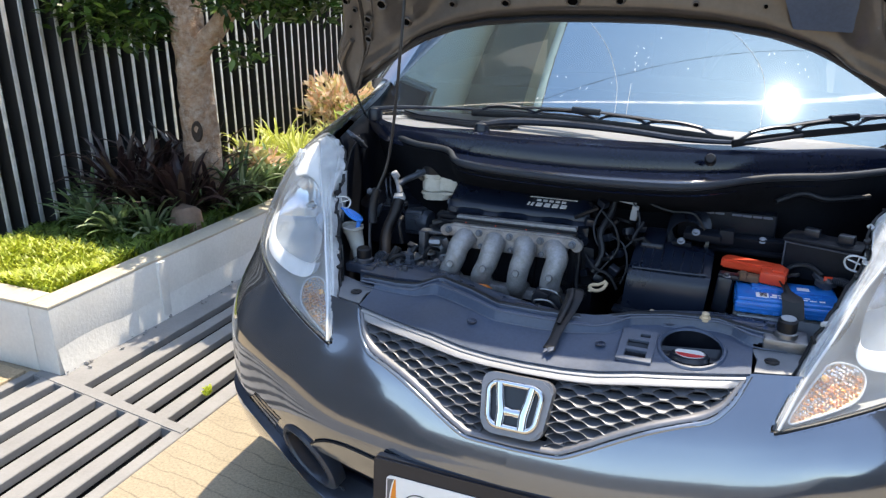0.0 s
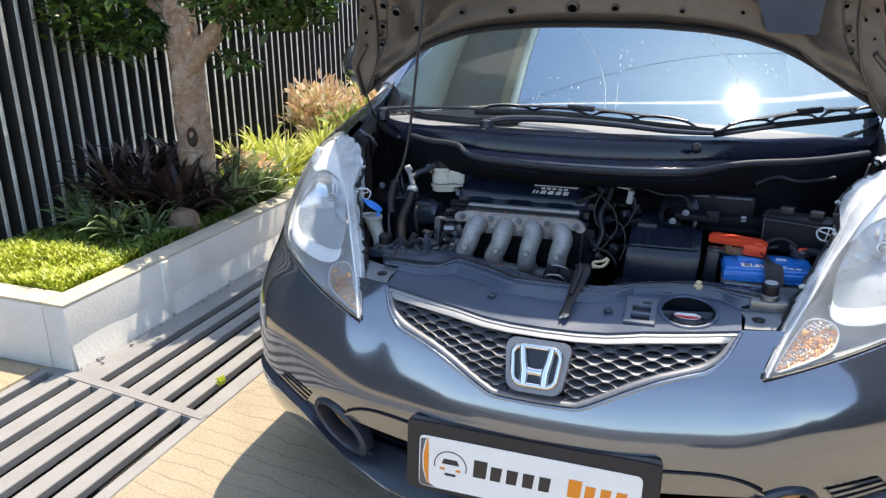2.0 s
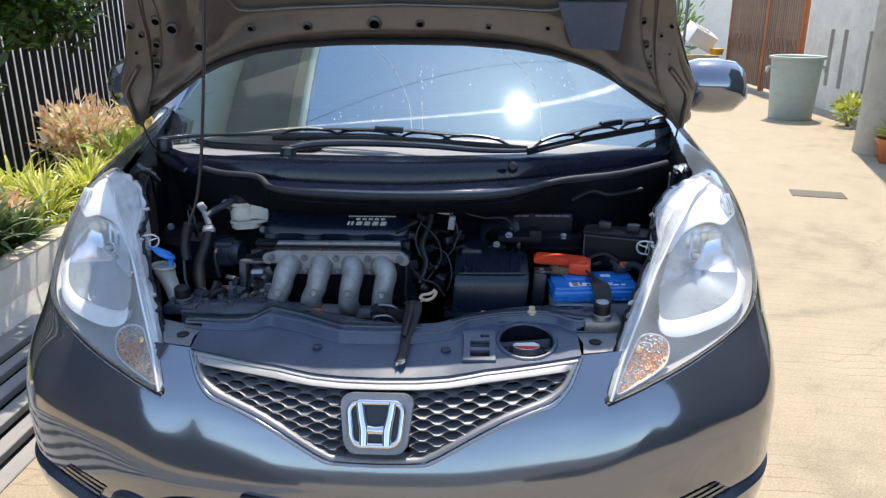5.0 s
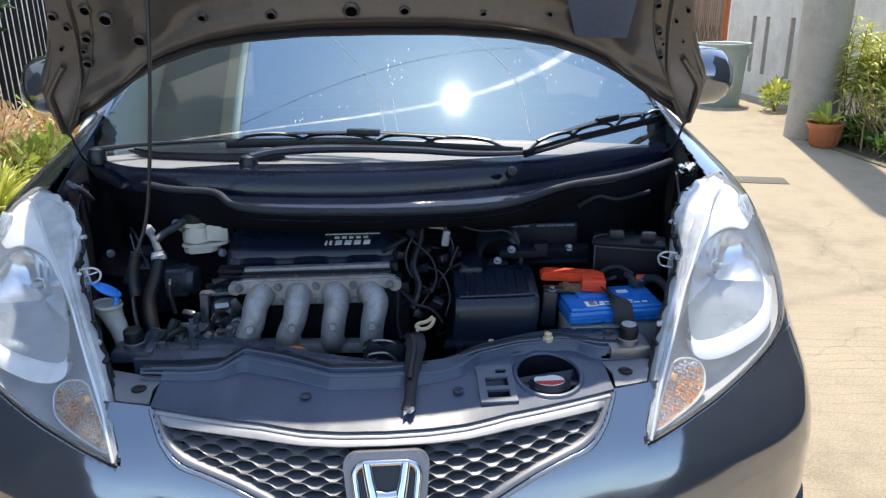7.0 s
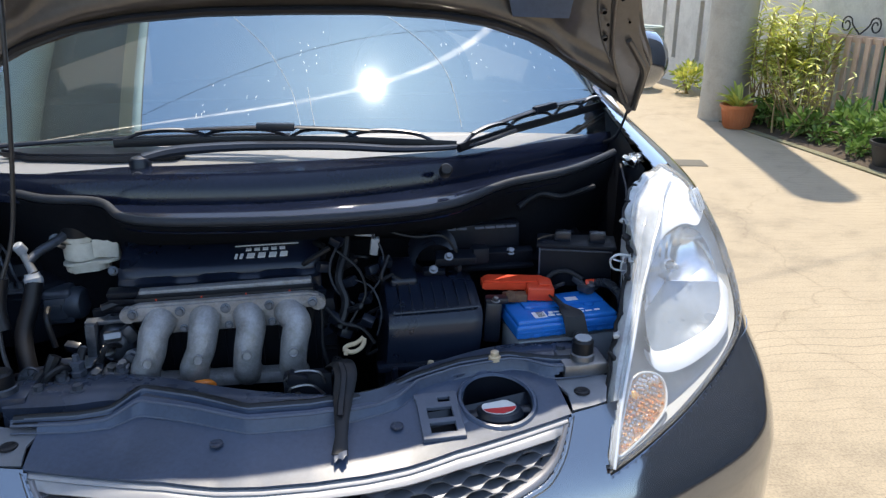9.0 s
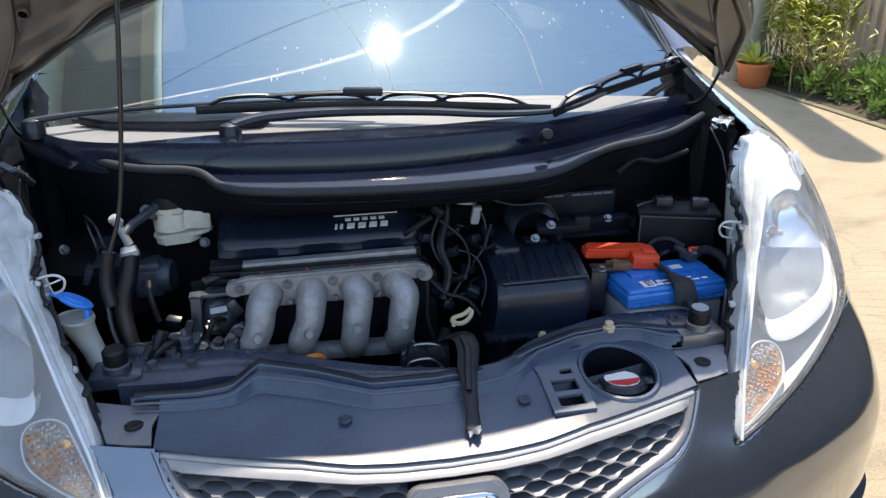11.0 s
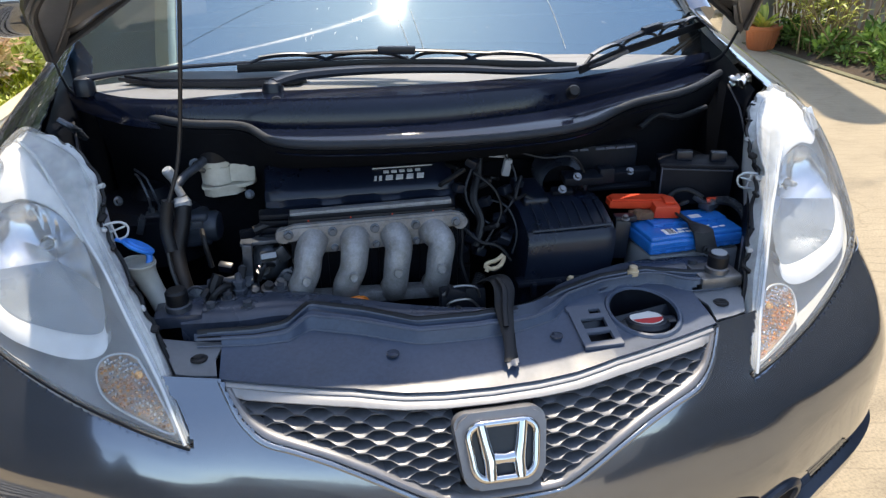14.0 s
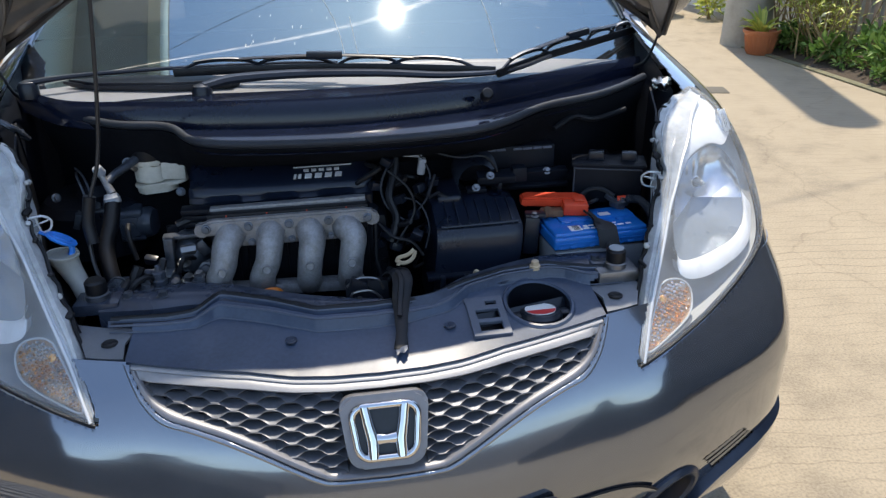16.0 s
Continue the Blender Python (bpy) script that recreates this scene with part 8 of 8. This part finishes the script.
part("pump_block", bm, BLUE_GREY, unit, "blue-grey moulded pump block")
bm = mesh()
lathe(bm, [(.030, -.02), (.031, -.01), (.031, .012), (.026, .02), (.0, .021)], frame_along((-.438, .600, .705), (-.33, .58, .705)), 22)
part("pump_motor", bm, BLUE_GREY, unit, "round pump motor")
bm = mesh()
box(bm, (.062, .030, .004), pose(-.515, .575, .7475, 0, 0, 4), .001)
box(bm, (.012, .034, .032), pose(-.556, .575, .730, 0, 20, 4), .002)
part("bracket", bm, BAY_METAL, unit, "pale stamped bracket")
for k in range(4):
    part("pipe_nut", cyl(mesh(), .0065, .0065, .012, (-.535 + k * .017, .580, .755), 6, .001), BAY_METAL, unit)
for k in range(2):
    bm = mesh()
    tube(bm, [(-.535 + k * .017, .580, .755), (-.535 + k * .012, .572, .785), (-.55 + k * .012, .60, .81), (-.57, .66, .80 + .01 * k)], .0024, 6, 6)
    part("brake_pipe", bm, BAY_METAL, unit)
bm = mesh()
box(bm, (.016, .032, .092), pose(-.354, .405, .704, 0, 3, 0), .003)
box(bm, (.092, .020, .007), pose(-.318, .415, .746, 0, -2, 0), .002)
bmesh.ops.create_uvsphere(bm, u_segments=18, v_segments=12, radius=1, matrix=pose(-.320, .425, .702) @ Matrix.Diagonal((.034, .03, .036, 1)))
box(bm, (.020, .02, .030), pose(-.296, .41, .722, 0, -30, 10), .004)
therm = part("coolant_housing", bm, BAY_METAL, car, "grimy cast coolant housing")
part("plug", cyl(mesh(), .0095, .0095, .026, pose(-.318, .388, .728, 0, 90, 12), 6, .0015), STEEL, therm, "bare steel plug")
bm = mesh()
prism(bm, [(-.338, .655), (-.272, .655), (-.266, .690), (-.280, .712), (-.296, .706), (-.312, .684)], pose(0, .376, 0, 90, 0, 0), .006, .002)
part("bracket_plate", bm, BLUE_GREY, therm, "three-cornered bracket")
bolt((-.288, .369, .699), (0, -1, .1), .0075, BAY_METAL, therm)
bm = mesh()
box(bm, (.110, .050, .028), pose(-.392, .372, .668, 0, 3, 6), .007, 2)
box(bm, (.050, .036, .016), pose(-.398, .372, .688, 0, 3, 6), .005, 2)
box(bm, (.004, .04, .022), pose(-.372, .366, .690, 0, 3, 6), .001)
conn = part("connector_tray", bm, BLUE_GREY, car, "blue-grey plastic connector tray")
bm = mesh()
prism(bm, [(-.414, .386), (-.372, .400), (-.346, .394), (-.350, .360), (-.398, .338)], (0, 0, .6885), .004, .001)
box(bm, (.004, .044, .008), pose(-.398, .366, .694, 0, 0, 24), .001)
part("bare_plate", bm, BARE_PLATE, conn, "bare grey metal plate")
part("stack", lathe(mesh(), [(.013, 0), (.013, .008), (.010, .010), (.010, .018), (.012, .019), (.012, .024), (.006, .026), (.005, .036), (0, .037)], (-.368, .352, .682), 6), BLUE_GREY, conn)
for x, y, z, r in ((-.412, .348, .680, .009), (-.392, .346, .682, .0075), (-.385, .338, .686, .006)):
    part("knob", lathe(mesh(), [(r, 0), (r, r * 1.6), (r * .7, r * 2), (0, r * 2.1)], pose(x, y, z, -10, 0, 0), 12), RUBBER, conn)
    part("knob_clip", lathe(mesh(), [(r * 1.25, 0), (r * 1.25, .003), (r, .004)], pose(x, y, z - .002, -10, 0, 0), 12), STEEL, conn)
bm = mesh()
for k in range(7):
    a = 2 * math.pi * k / 7
    box(bm, (.002, .010, .004), pose(-.437, .338, .690, 70, 0, 0) @ pose(.009 * math.cos(a), .009 * math.sin(a), 0, 0, 0, math.degrees(a) - 90))
lathe(bm, [(.017, -.006), (.019, -.003), (.017, .001), (.014, -.002)], pose(-.437, .340, .688, 70, 0, 0), 18)
part("hose_clamp", bm, BAY_METAL, conn, "round ribbed clamp")
for x, y, z, r in ((-.345, .36, .672, .008), (-.322, .37, .675, .009), (-.30, .355, .69, .007), (-.27, .385, .715, .006), (-.39, .36, .665, .007), (-.33, .39, .70, .008)):
    bolt((x, y, z), (.1, -.3, 1), r, STEEL, therm)
for pts, r in (([(-.405, .345, .66), (-.41, .35, .69), (-.40, .36, .715)], .010), ([(-.42, .33, .665), (-.405, .33, .695), (-.385, .345, .70), (-.375, .36, .68)], .006), ([(-.36, .36, .67), (-.365, .355, .70), (-.36, .37, .72)], .007), ([(-.48, .40, .66), (-.44, .37, .67), (-.42, .35, .69), (-.43, .335, .68)], .009), ([(-.34, .43, .76), (-.30, .44, .768), (-.29, .45, .74), (-.33, .46, .72)], .008)):
    bm = mesh()
    tube(bm, pts, r, 8, 6)
    part("hose", bm, RUBBER, therm)
for k in range(5):
    bm = mesh()
    box(bm, (.05 + .01 * k, .03, .010), pose(-.30 + .004 * k, .44, .735 + .012 * k, 0, random.uniform(-4, 4), random.uniform(-8, 8)), .003)
    part("bracket", bm, BAY, therm)

# clamps, plugs and short lines round the engine's left end
rc = random.Random(17)
fit_ = part("bay_bracket", box(mesh(), (.06, .012, .035), pose(-.340, .48, .725, 0, 0, 14), .003), BAY, car, "stamped metal bracket with bolts")
for k in range(22):
    x, y, z = rc.uniform(-.42, -.26), rc.uniform(.34, .47), rc.uniform(.64, .735)
    if k % 3 == 0:
        part("plug", box(mesh(), (rc.uniform(.012, .026), rc.uniform(.012, .02), rc.uniform(.012, .022)), pose(x, y, z, rc.uniform(-30, 30), rc.uniform(-30, 30), rc.uniform(-40, 40)), .003), DARK_PLASTIC if k % 4 else BLUE_GREY, fit_)
    elif k % 3 == 1:
        bolt((x, y, z), (rc.uniform(-.4, .4), -.6, .8), rc.uniform(.0035, .0055), BAY_METAL, fit_)
    else:
        b = Vector((x + rc.uniform(-.06, .06), y + rc.uniform(-.02, .05), z + rc.uniform(-.03, .06)))
        part("line", tube(mesh(), [(x, y, z), Vector((x, y, z)).lerp(b, .5) + Vector((0, -.015, .02)), b], rc.uniform(.003, .006), 7, 5), RUBBER, fit_)
bolt((-.592, .585, .775), (.6, -.7, .3), .006, BAY_METAL, fit_)

# wiring between engine and air box
rw = random.Random(5)
harness = part("wiring_loom", tube(mesh(), [(.075, .50, .86), (.070, .48, .82), (.055, .45, .78), (.065, .43, .74), (.050, .41, .70)], .008, 8, 7), RUBBER, car, "tangled black wiring loom")
LOOPS = [([(.060, .46, .845), (.040, .45, .80), (.050, .44, .76), (.080, .43, .735)], .0045), ([(.110, .47, .865), (.135, .46, .82), (.130, .44, .78), (.105, .43, .75)], .004), ([(.055, .45, .83), (.090, .43, .80), (.100, .42, .76), (.080, .41, .725), (.060, .40, .70)], .005), ([(.128, .48, .862), (.165, .47, .848), (.20, .47, .840), (.245, .46, .842), (.27, .46, .81)], .005), ([(.03, .42, .735), (.055, .40, .715), (.09, .39, .705), (.11, .38, .68)], .006), ([(.02, .40, .77), (.022, .395, .73), (.02, .39, .68), (.03, .38, .64)], .0075), ([(.075, .44, .78), (.11, .42, .77), (.125, .40, .73), (.115, .39, .69)], .0035)]
for pts, r in LOOPS:
    part("wire", tube(mesh(), pts, r * .52, 8, 7), RUBBER_GREY if r < .0046 else RUBBER, harness)
bm = mesh()
box(bm, (.015, .012, .034), pose(.122, .47, .828, 10, 8, 0), .003)
box(bm, (.038, .018, .012), pose(.105, .48, .852, 0, 10, 8), .003)
part("connector", bm, BATTERY_GREY, harness, "pale grey connector")
for x, y, z in ((.03, .455, .80), (.018, .44, .76), (.115, .452, .79), (.055, .46, .845), (.09, .42, .70), (.03, .43, .69), (.13, .43, .71), (.095, .47, .868), (.075, .44, .775), (.10, .43, .745), (.045, .42, .715), (.14, .46, .80), (.06, .42, .685), (.10, .39, .72)):
    bm = mesh()
    box(bm, (.022, .018, .016), pose(x, y, z, rw.uniform(-20, 20), rw.uniform(-30, 30), rw.uniform(-40, 40)), .003)
    part("connector", bm, DARK_PLASTIC if z != .868 else BAY_METAL, harness)
bm = mesh()
hook = Vector((.073, .357, .690))
for pts, r in (([(-.026, -.012), (-.024, -.002), (-.014, .003), (.002, .006), (.016, .013), (.026, .022)], .0062), ([(-.024, -.008), (-.012, -.015), (.004, -.014), (.018, -.006), (.026, .006), (.028, .018)], .0066), ([(-.020, -.012), (-.024, -.022)], .006)):
    tube(bm, [hook + Vector((x, .38 * z, .92 * z)) * .64 for x, z in pts], r * .60, 8, 4)
part("clip", bm, CREAM, harness, "cream plastic hook clip")
part("wire_sleeve", tube(mesh(), [(.046, .349, .674), (.036, .335, .662), (.022, .315, .656), (.010, .30, .655)], .009, 10, 10, None, 1), RUBBER, harness, "corrugated sleeve")
for k in range(16):
    a = Vector((rw.uniform(-.02, .16), rw.uniform(.42, .52), rw.uniform(.62, .83)))
    b = a + Vector((rw.uniform(-.06, .06), rw.uniform(-.03, .03), rw.uniform(-.07, .05)))
    part("wire", tube(mesh(), [a, a.lerp(b, .5) + Vector((rw.uniform(-.03, .03), -.02, rw.uniform(-.02, .03))), b], rw.uniform(.003, .006), 7, 6), RUBBER, harness)

# air box
bm = mesh()
prof = [(.352, .56), (.344, .640), (.341, .690), (.343, .722), (.350, .738), (.358, .744), (.366, .747), (.395, .757), (.424, .766), (.470, .770), (.50, .76), (.50, .56)]
rows = []
for k in np.linspace(0, 1, 18):
    e = min(1, min(k, 1 - k) / .10) ** .5
    rows.append([(.118 + .162 * k + .016 * min(1, max(0, (z - .56) / .18)), .42 + (y - .42) * (.95 + .05 * e), .66 + (z - .66) * (.94 + .06 * e)) for y, z in prof])
grid(bm, rows)
for r in (rows[0], rows[-1]):
    bm.faces.new([bm.verts.new(p) for p in r])
bmesh.ops.remove_doubles(bm, verts=bm.verts, dist=.0005)
air = part("air_box", bm, SHEEN_BLACK, car, "black ribbed air filter box")
for k in range(7):
    x = .156 + k * .0202
    bm = mesh()
    box(bm, (.0035, .070, .005), pose(x, .394, .7575, 18, 0, 0), .0015, 1)
    box(bm, (.006, .010, .008), pose(x, .3585, .7435, 40, 0, 0), .0015, 1)
    part("rib", bm, SHEEN_BLACK, air)
bm = mesh()
tube(bm, [(.142, .357, .7445), (.17, .355, .7455), (.25, .355, .7465), (.288, .358, .7465)], .0035, 8, 3)
part("lip", bm, SHEEN_BLACK, air)
bm = mesh()
box(bm, (.050, .095, .05), pose(.170, .475, .757, 6, 0, 0), .008, 3)
part("inlet", bm, DARK_PLASTIC, air)
bm = mesh()
box(bm, (.172, .03, .010), (.196, .345, .652), .004)
part("lower_lip", bm, DARK_PLASTIC, air)
for x in (.138, .185, .262):
    bm = mesh()
    box(bm, (.010, .012, .026), (x, .326, .646), .003)
    part("latch", bm, DARK_PLASTIC, air)
part("clip_nut", lathe(mesh(), [(.007, 0), (.005, .007), (0, .008)], (.196, .300, .672), 10), CREAM, air)
for k in range(5):
    bm = mesh()
    lathe(bm, [(.040, -.004), (.047, 0), (.040, .004)], pose(.236, .478 + .012 * k, .778 + .004 * k, 74, 0, -10), 24, False)
    part("duct_ring", bm, DARK_PLASTIC, air, "ribbed rubber duct")
# throttle sensor and rails behind it
bm = mesh()
box(bm, (.075, .035, .016), pose(.268, .465, .798, 10, 0, -4), .004)
box(bm, (.040, .02, .010), pose(.228, .460, .776, 10, 0, -4), .003)
box(bm, (.03, .03, .03), pose(.315, .47, .80, 0, 0, 0), .005)
sens = part("sensor_body", bm, BAY, car, "black throttle sensor body")
for at in ((.226, .452, .782), (.254, .452, .805)):
    bolt(at, (0, -.7, .7), .0055, STEEL, sens)
bm = mesh()
box(bm, (.17, .02, .028), pose(.345, .520, .775, 15, 0, 0), .004)
box(bm, (.17, .012, .008), pose(.345, .508, .757, 15, 0, 0), .002)
rl = part("coil_rail", bm, BAY, car, "black rail with bolts")
for at in ((.322, .512, .785), (.386, .512, .785)):
    bolt(at, (0, -.7, .7), .0055, STEEL, rl)
bm = mesh()
box(bm, (.20, .05, .07), (.31, .56, .80), .008)
fb = part("relay_box", bm, BAY, car, "black relay box with embossed strips")
for x0 in (.222, .319):
    for k in range(4):
        bm = mesh()
        box(bm, (.0185, .005, .0045), pose(x0 + .010 + k * .0208, .5335, .829, 0, 0, 0), .001)
        part("embossed_mark", bm, SLOT_GREY, fb)
# fuse box lid
bm = mesh()
box(bm, (.135, .06, .085), pose(.500, .470, .775, 0, 0, -18), .006)
box(bm, (.145, .066, .008), pose(.500, .468, .812, 0, 0, -18), .003)
fl = part("fuse_box", bm, BAY, car, "black fuse box")
fm = pose(.500, .470, .775, 0, 0, -18)
# paler strips paint a thin highlight on the box's left and top edges
for sx, sz, w, h in ((-.066, -.012, .003, .09), (0, .030, .132, .003)):
    part("edge_highlight", box(mesh(), (w, .003, h), fm @ Matrix.Translation((sx, -.0315, sz)), .0008, 1), BLUE_GREY, fl)
for x, y in ((.475, .472), (.535, .452)):
    bm = mesh()
    box(bm, (.030, .02, .020), pose(x, y, .825, 0, 0, -18), .004)
    part("lid_hook", bm, DARK_PLASTIC, fl)
bm = mesh()
tube(bm, [(.40, .52, .87), (.45, .55, .885), (.50, .56, .875), (.58, .60, .88)], .006, 8, 6)
part("cable", bm, RUBBER, fl)

# battery
bt = pose(.4385, .3735, 0, 0, 0, 4)
bm = mesh()
box(bm, (.180, .096, .15), bt @ Matrix.Translation((0, 0, .615)), .006)
battery = part("battery", bm, BATTERY_GREY, car, "grey battery case with a blue lid")
bm = mesh()
box(bm, (.190, .104, .024), bt @ Matrix.Translation((0, 0, .708)), .005, 3)
box(bm, (.184, .098, .010), bt @ Matrix.Translation((0, .001, .7225)), .004, 3)
box(bm, (.150, .046, .006), bt @ Matrix.Translation((.012, .022, .729)), .002)
lid = part("battery_lid", bm, BATTERY_BLUE, battery, "glossy blue lid")
for k in range(9):
    bm = mesh()
    box(bm, (.012, .003, .006), bt @ Matrix.Translation((-.078 + .0195 * k, -.0520, .7005)), .0008, 1)
    part("lid_notch", bm, BATTERY_BLUE, lid)
bm = mesh()
box(bm, (.186, .002, .0025), bt @ Matrix.Translation((0, -.0525, .7085)), .0006)
part("lid_groove", bm, BATTERY_BLUE, lid)
bm = mesh()
box(bm, (.023, .022, .001), bt @ Matrix.Translation((-.046, -.028, .7280)))
lb = part("battery_label", bm, LABEL_WHITE, lid, "white label", smooth=False)
bm = mesh()
for k in range(5):
    box(bm, (.013, .0016, .0006), bt @ Matrix.Translation((-.0445, -.036 + .0042 * k, .7288)))
part("label_print", bm, PLATE_BLACK, lb, smooth=False)
for x, y, w, d in ((-.026, -.034, .012, .006), (-.010, -.035, .014, .005), (-.024, -.024, .008, .008), (-.012, -.023, .012, .004), (.030, -.032, .010, .004), (.044, -.032, .012, .004), (.060, -.031, .010, .005), (.034, -.022, .010, .003)):
    part("lid_mark", box(mesh(), (w, d, .0006), bt @ pose(x, y, .7282, 0, 0, 0)), LABEL_WHITE, lid, "worn white mark", smooth=False)
bm = mesh()
box(bm, (.022, .014, .0008), bt @ Matrix.Translation((.030, .014, .7325)))
part("lid_sticker", bm, LETTER_GREY, lid, "pale worn sticker", smooth=False)
for x, y in ((-.05, .002), (-.018, .004), (.055, -.006)):
    bm = mesh()
    lathe(bm, [(.009, 0), (.009, .0022), (.007, .003), (0, .003)], bt @ Matrix.Translation((x, y, .7275)), 14)
    part("cell_cap", bm, BATTERY_BLUE, lid)
bm = mesh()
lathe(bm, [(.010, 0), (.009, .018), (0, .018)], bt @ Matrix.Translation((.074, .036, .730)), 14)
box(bm, (.034, .024, .012), bt @ pose(.072, .036, .742, 0, 0, 24), .003)
box(bm, (.010, .030, .010), bt @ pose(.060, .046, .748, 20, 0, 30), .002)
part("terminal", bm, BAY_METAL, battery, "grey terminal clamp")
bolt(bt @ Vector((.076, .030, .748)), (0, -.2, 1), .005, STEEL, battery)
# red cover: a long flat cap that steps down to a deeper end
rm = pose(.372, .428, .744, 3, 2, -8)
bm = mesh()
prism(bm, [(-.060, -.012), (-.062, .012), (-.050, .022), (.050, .022), (.064, .010), (.064, -.012)], rm, .019, .004)
box(bm, (.048, .050, .024), rm @ Matrix.Translation((.043, -.012, .005)), .004)
box(bm, (.020, .030, .004), rm @ Matrix.Translation((.050, -.010, .0195)), .0015)
part("terminal_cover", bm, RED_CAP, battery, "red plastic terminal cover")
bm = mesh()
box(bm, (.044, .022, .014), pose(.366, .404, .738, 0, 0, -8), .003)
cyl(bm, .008, .008, .016, (.356, .396, .744), 8, .001)
part("terminal_clamp", bm, RUSTY, battery, "corroded brown clamp")
bm = mesh()
box(bm, (.030, .026, .075), pose(.322, .392, .700, -4, 4, -8), .006, 2)
box(bm, (.040, .024, .010), pose(.330, .394, .740, 0, 0, -8), .003)
part("clamp_post", bm, DARK_PLASTIC, battery, "black cable holder")
bolt((.326, .384, .742), (0, -.3, 1), .0055, STEEL, battery)
bm = mesh()
HOLD = [((.416, .430, .747), .007, 0), ((.422, .406, .744), .007, 10), ((.432, .380, .740), .008, -25), ((.438, .356, .737), .007, -20), ((.442, .342, .736), .010, -8), ((.445, .328, .735), .018, -2), ((.448, .316, .731), .019, 0), ((.450, .309, .715), .019, 2), ((.452, .303, .698), .020, 4)]
grid(bm, [[Vector(c) + Vector((w * u * math.cos(radians(r)), .003 * u * u, w * u * math.sin(radians(r)) + .004 * u * u)) for u in (-1, -.6, 0, .6, 1)] for c, w, r in HOLD])
thicken(bm, .003)
part("hold_down", bm, RUBBER, battery, "black hold-down strap that widens over the lid's edge")
bolt((.451, .302, .704), (0, -1, .5), .0055, RUBBER, battery)
bm = mesh()
tube(bm, [(.520, .412, .750), (.540, .398, .753), (.552, .370, .742), (.548, .335, .716), (.532, .305, .690), (.515, .285, .672)], .0080, 10, 14, None, 1)
part("ribbed_cable", bm, RUBBER_GREY, battery, "grey corrugated cable sleeve")
bm = mesh()
tube(bm, [(.505, .418, .749), (.515, .414, .751), (.524, .410, .752)], .0065, 8, 4)
part("red_sleeve", bm, RED_CAP, battery, "red cable sleeve")
bm = mesh()
tube(bm, [(.43, .435, .748), (.452, .448, .760), (.478, .442, .764), (.500, .425, .753)], .005, 8, 6)
part("cable", bm, RUBBER, battery)
bm = mesh()
tube(bm, [(.436, .408, .748), (.444, .398, .756), (.456, .402, .758), (.452, .416, .750)], .0035, 8, 6)
part("cable", bm, RUBBER, battery)
bm = mesh()
box(bm, (.20, .13, .02), bt @ Matrix.Translation((0, 0, .535)), .004)
part("battery_tray", bm, BAY, battery)

# bonnet latch and hanging strap
bm = mesh()
box(bm, (.075, .03, .055), pose(-.005, .262, .672, -10, 0, 0), .006)
box(bm, (.03, .02, .02), pose(-.02, .245, .70, 0, 20, 0), .004)
latch = part("bonnet_latch", bm, BAY, car, "dark bonnet latch")
for pts in ([(-.04, .25, .695), (-.02, .245, .712), (.012, .245, .708), (.022, .25, .685)], [(-.035, .245, .67), (-.03, .235, .69), (0, .235, .692), (.02, .24, .67)]):
    part("latch_wire", tube(mesh(), pts, .0022, 6, 6), STEEL, latch, "bare steel spring")
bm = mesh()
tube(bm, [(.028, .285, .690), (.040, .262, .712), (.050, .238, .722), (.053, .215, .715), (.047, .190, .695), (.043, .155, .682), (.040, .125, .668), (.036, .100, .655)], [.013, .015, .017, .017, .015, .011, .009, .012], 10, 7, (1.0, .22))
strap = part("strap", bm, RUBBER, car, "black strap hanging over the radiator cover")
bm = mesh()
tube(bm, [(.046, .23, .728), (.050, .205, .722), (.044, .175, .700), (.040, .15, .687)], .005, 8, 5, (1, .5))
part("strap_fold", bm, RUBBER, strap)
bm = mesh()
grid(bm, [[(.037 + .009 * u, .101 - v * .9 * (1 + .3 * math.sin(5 * u)), .659 - v * .35 + .003 * u) for u in np.linspace(-1, 1, 9)] for v in (0, .004, .008, .011)])
thicken(bm, .002)
part("frayed_end", bm, SLOT_GREY, strap, "pale frayed strap end")

# crumpled foil and springs at the rear corners
bm = mesh()
for k in range(9):
    box(bm, (.018, .016, .012), pose(.690 + rw.uniform(-.014, .014), .66 + rw.uniform(-.022, .022), .918 + rw.uniform(-.012, .012), rw.uniform(0, 90), rw.uniform(0, 90), rw.uniform(0, 90)), .002, 1)
part("foil_patch", bm, FOIL, car, "crumpled shiny metal bracket")
bm = mesh()
for k in range(5):
    tube(bm, [(-.672 + .004 * k, .62 + .012 * k, .925 - .008 * k), (-.655, .615 + .012 * k, .915 - .008 * k), (-.65, .63 + .012 * k, .905 - .008 * k)], .006, 7, 4)
part("hinge_spring", bm, BAY_METAL, car, "dark hinge spring")
for sgn in (-1, 1):
    bm = mesh()
    q = front(.560, .815, -.020)
    c = Vector((sgn * (q.x - .016), q.y + .004, q.z - .006))
    tube(bm, [c + Vector((sgn * .016, 0, .012)), c + Vector((-sgn * .006, .004, .014)), c + Vector((-sgn * .018, .006, .004)), c + Vector((-sgn * .012, .004, -.012)), c + Vector((sgn * .010, 0, -.016))], .0020, 6, 4)
    tube(bm, [c + Vector((sgn * .012, 0, -.002)), c + Vector((-sgn * .014, .004, .006))], .0016, 6, 0)
    tube(bm, [c + Vector((sgn * .004, 0, .012)), c + Vector((0, .002, -.013))], .0016, 6, 0)
    part("lamp_bracket", bm, LENS_EDGE, car, "clear lamp bracket")
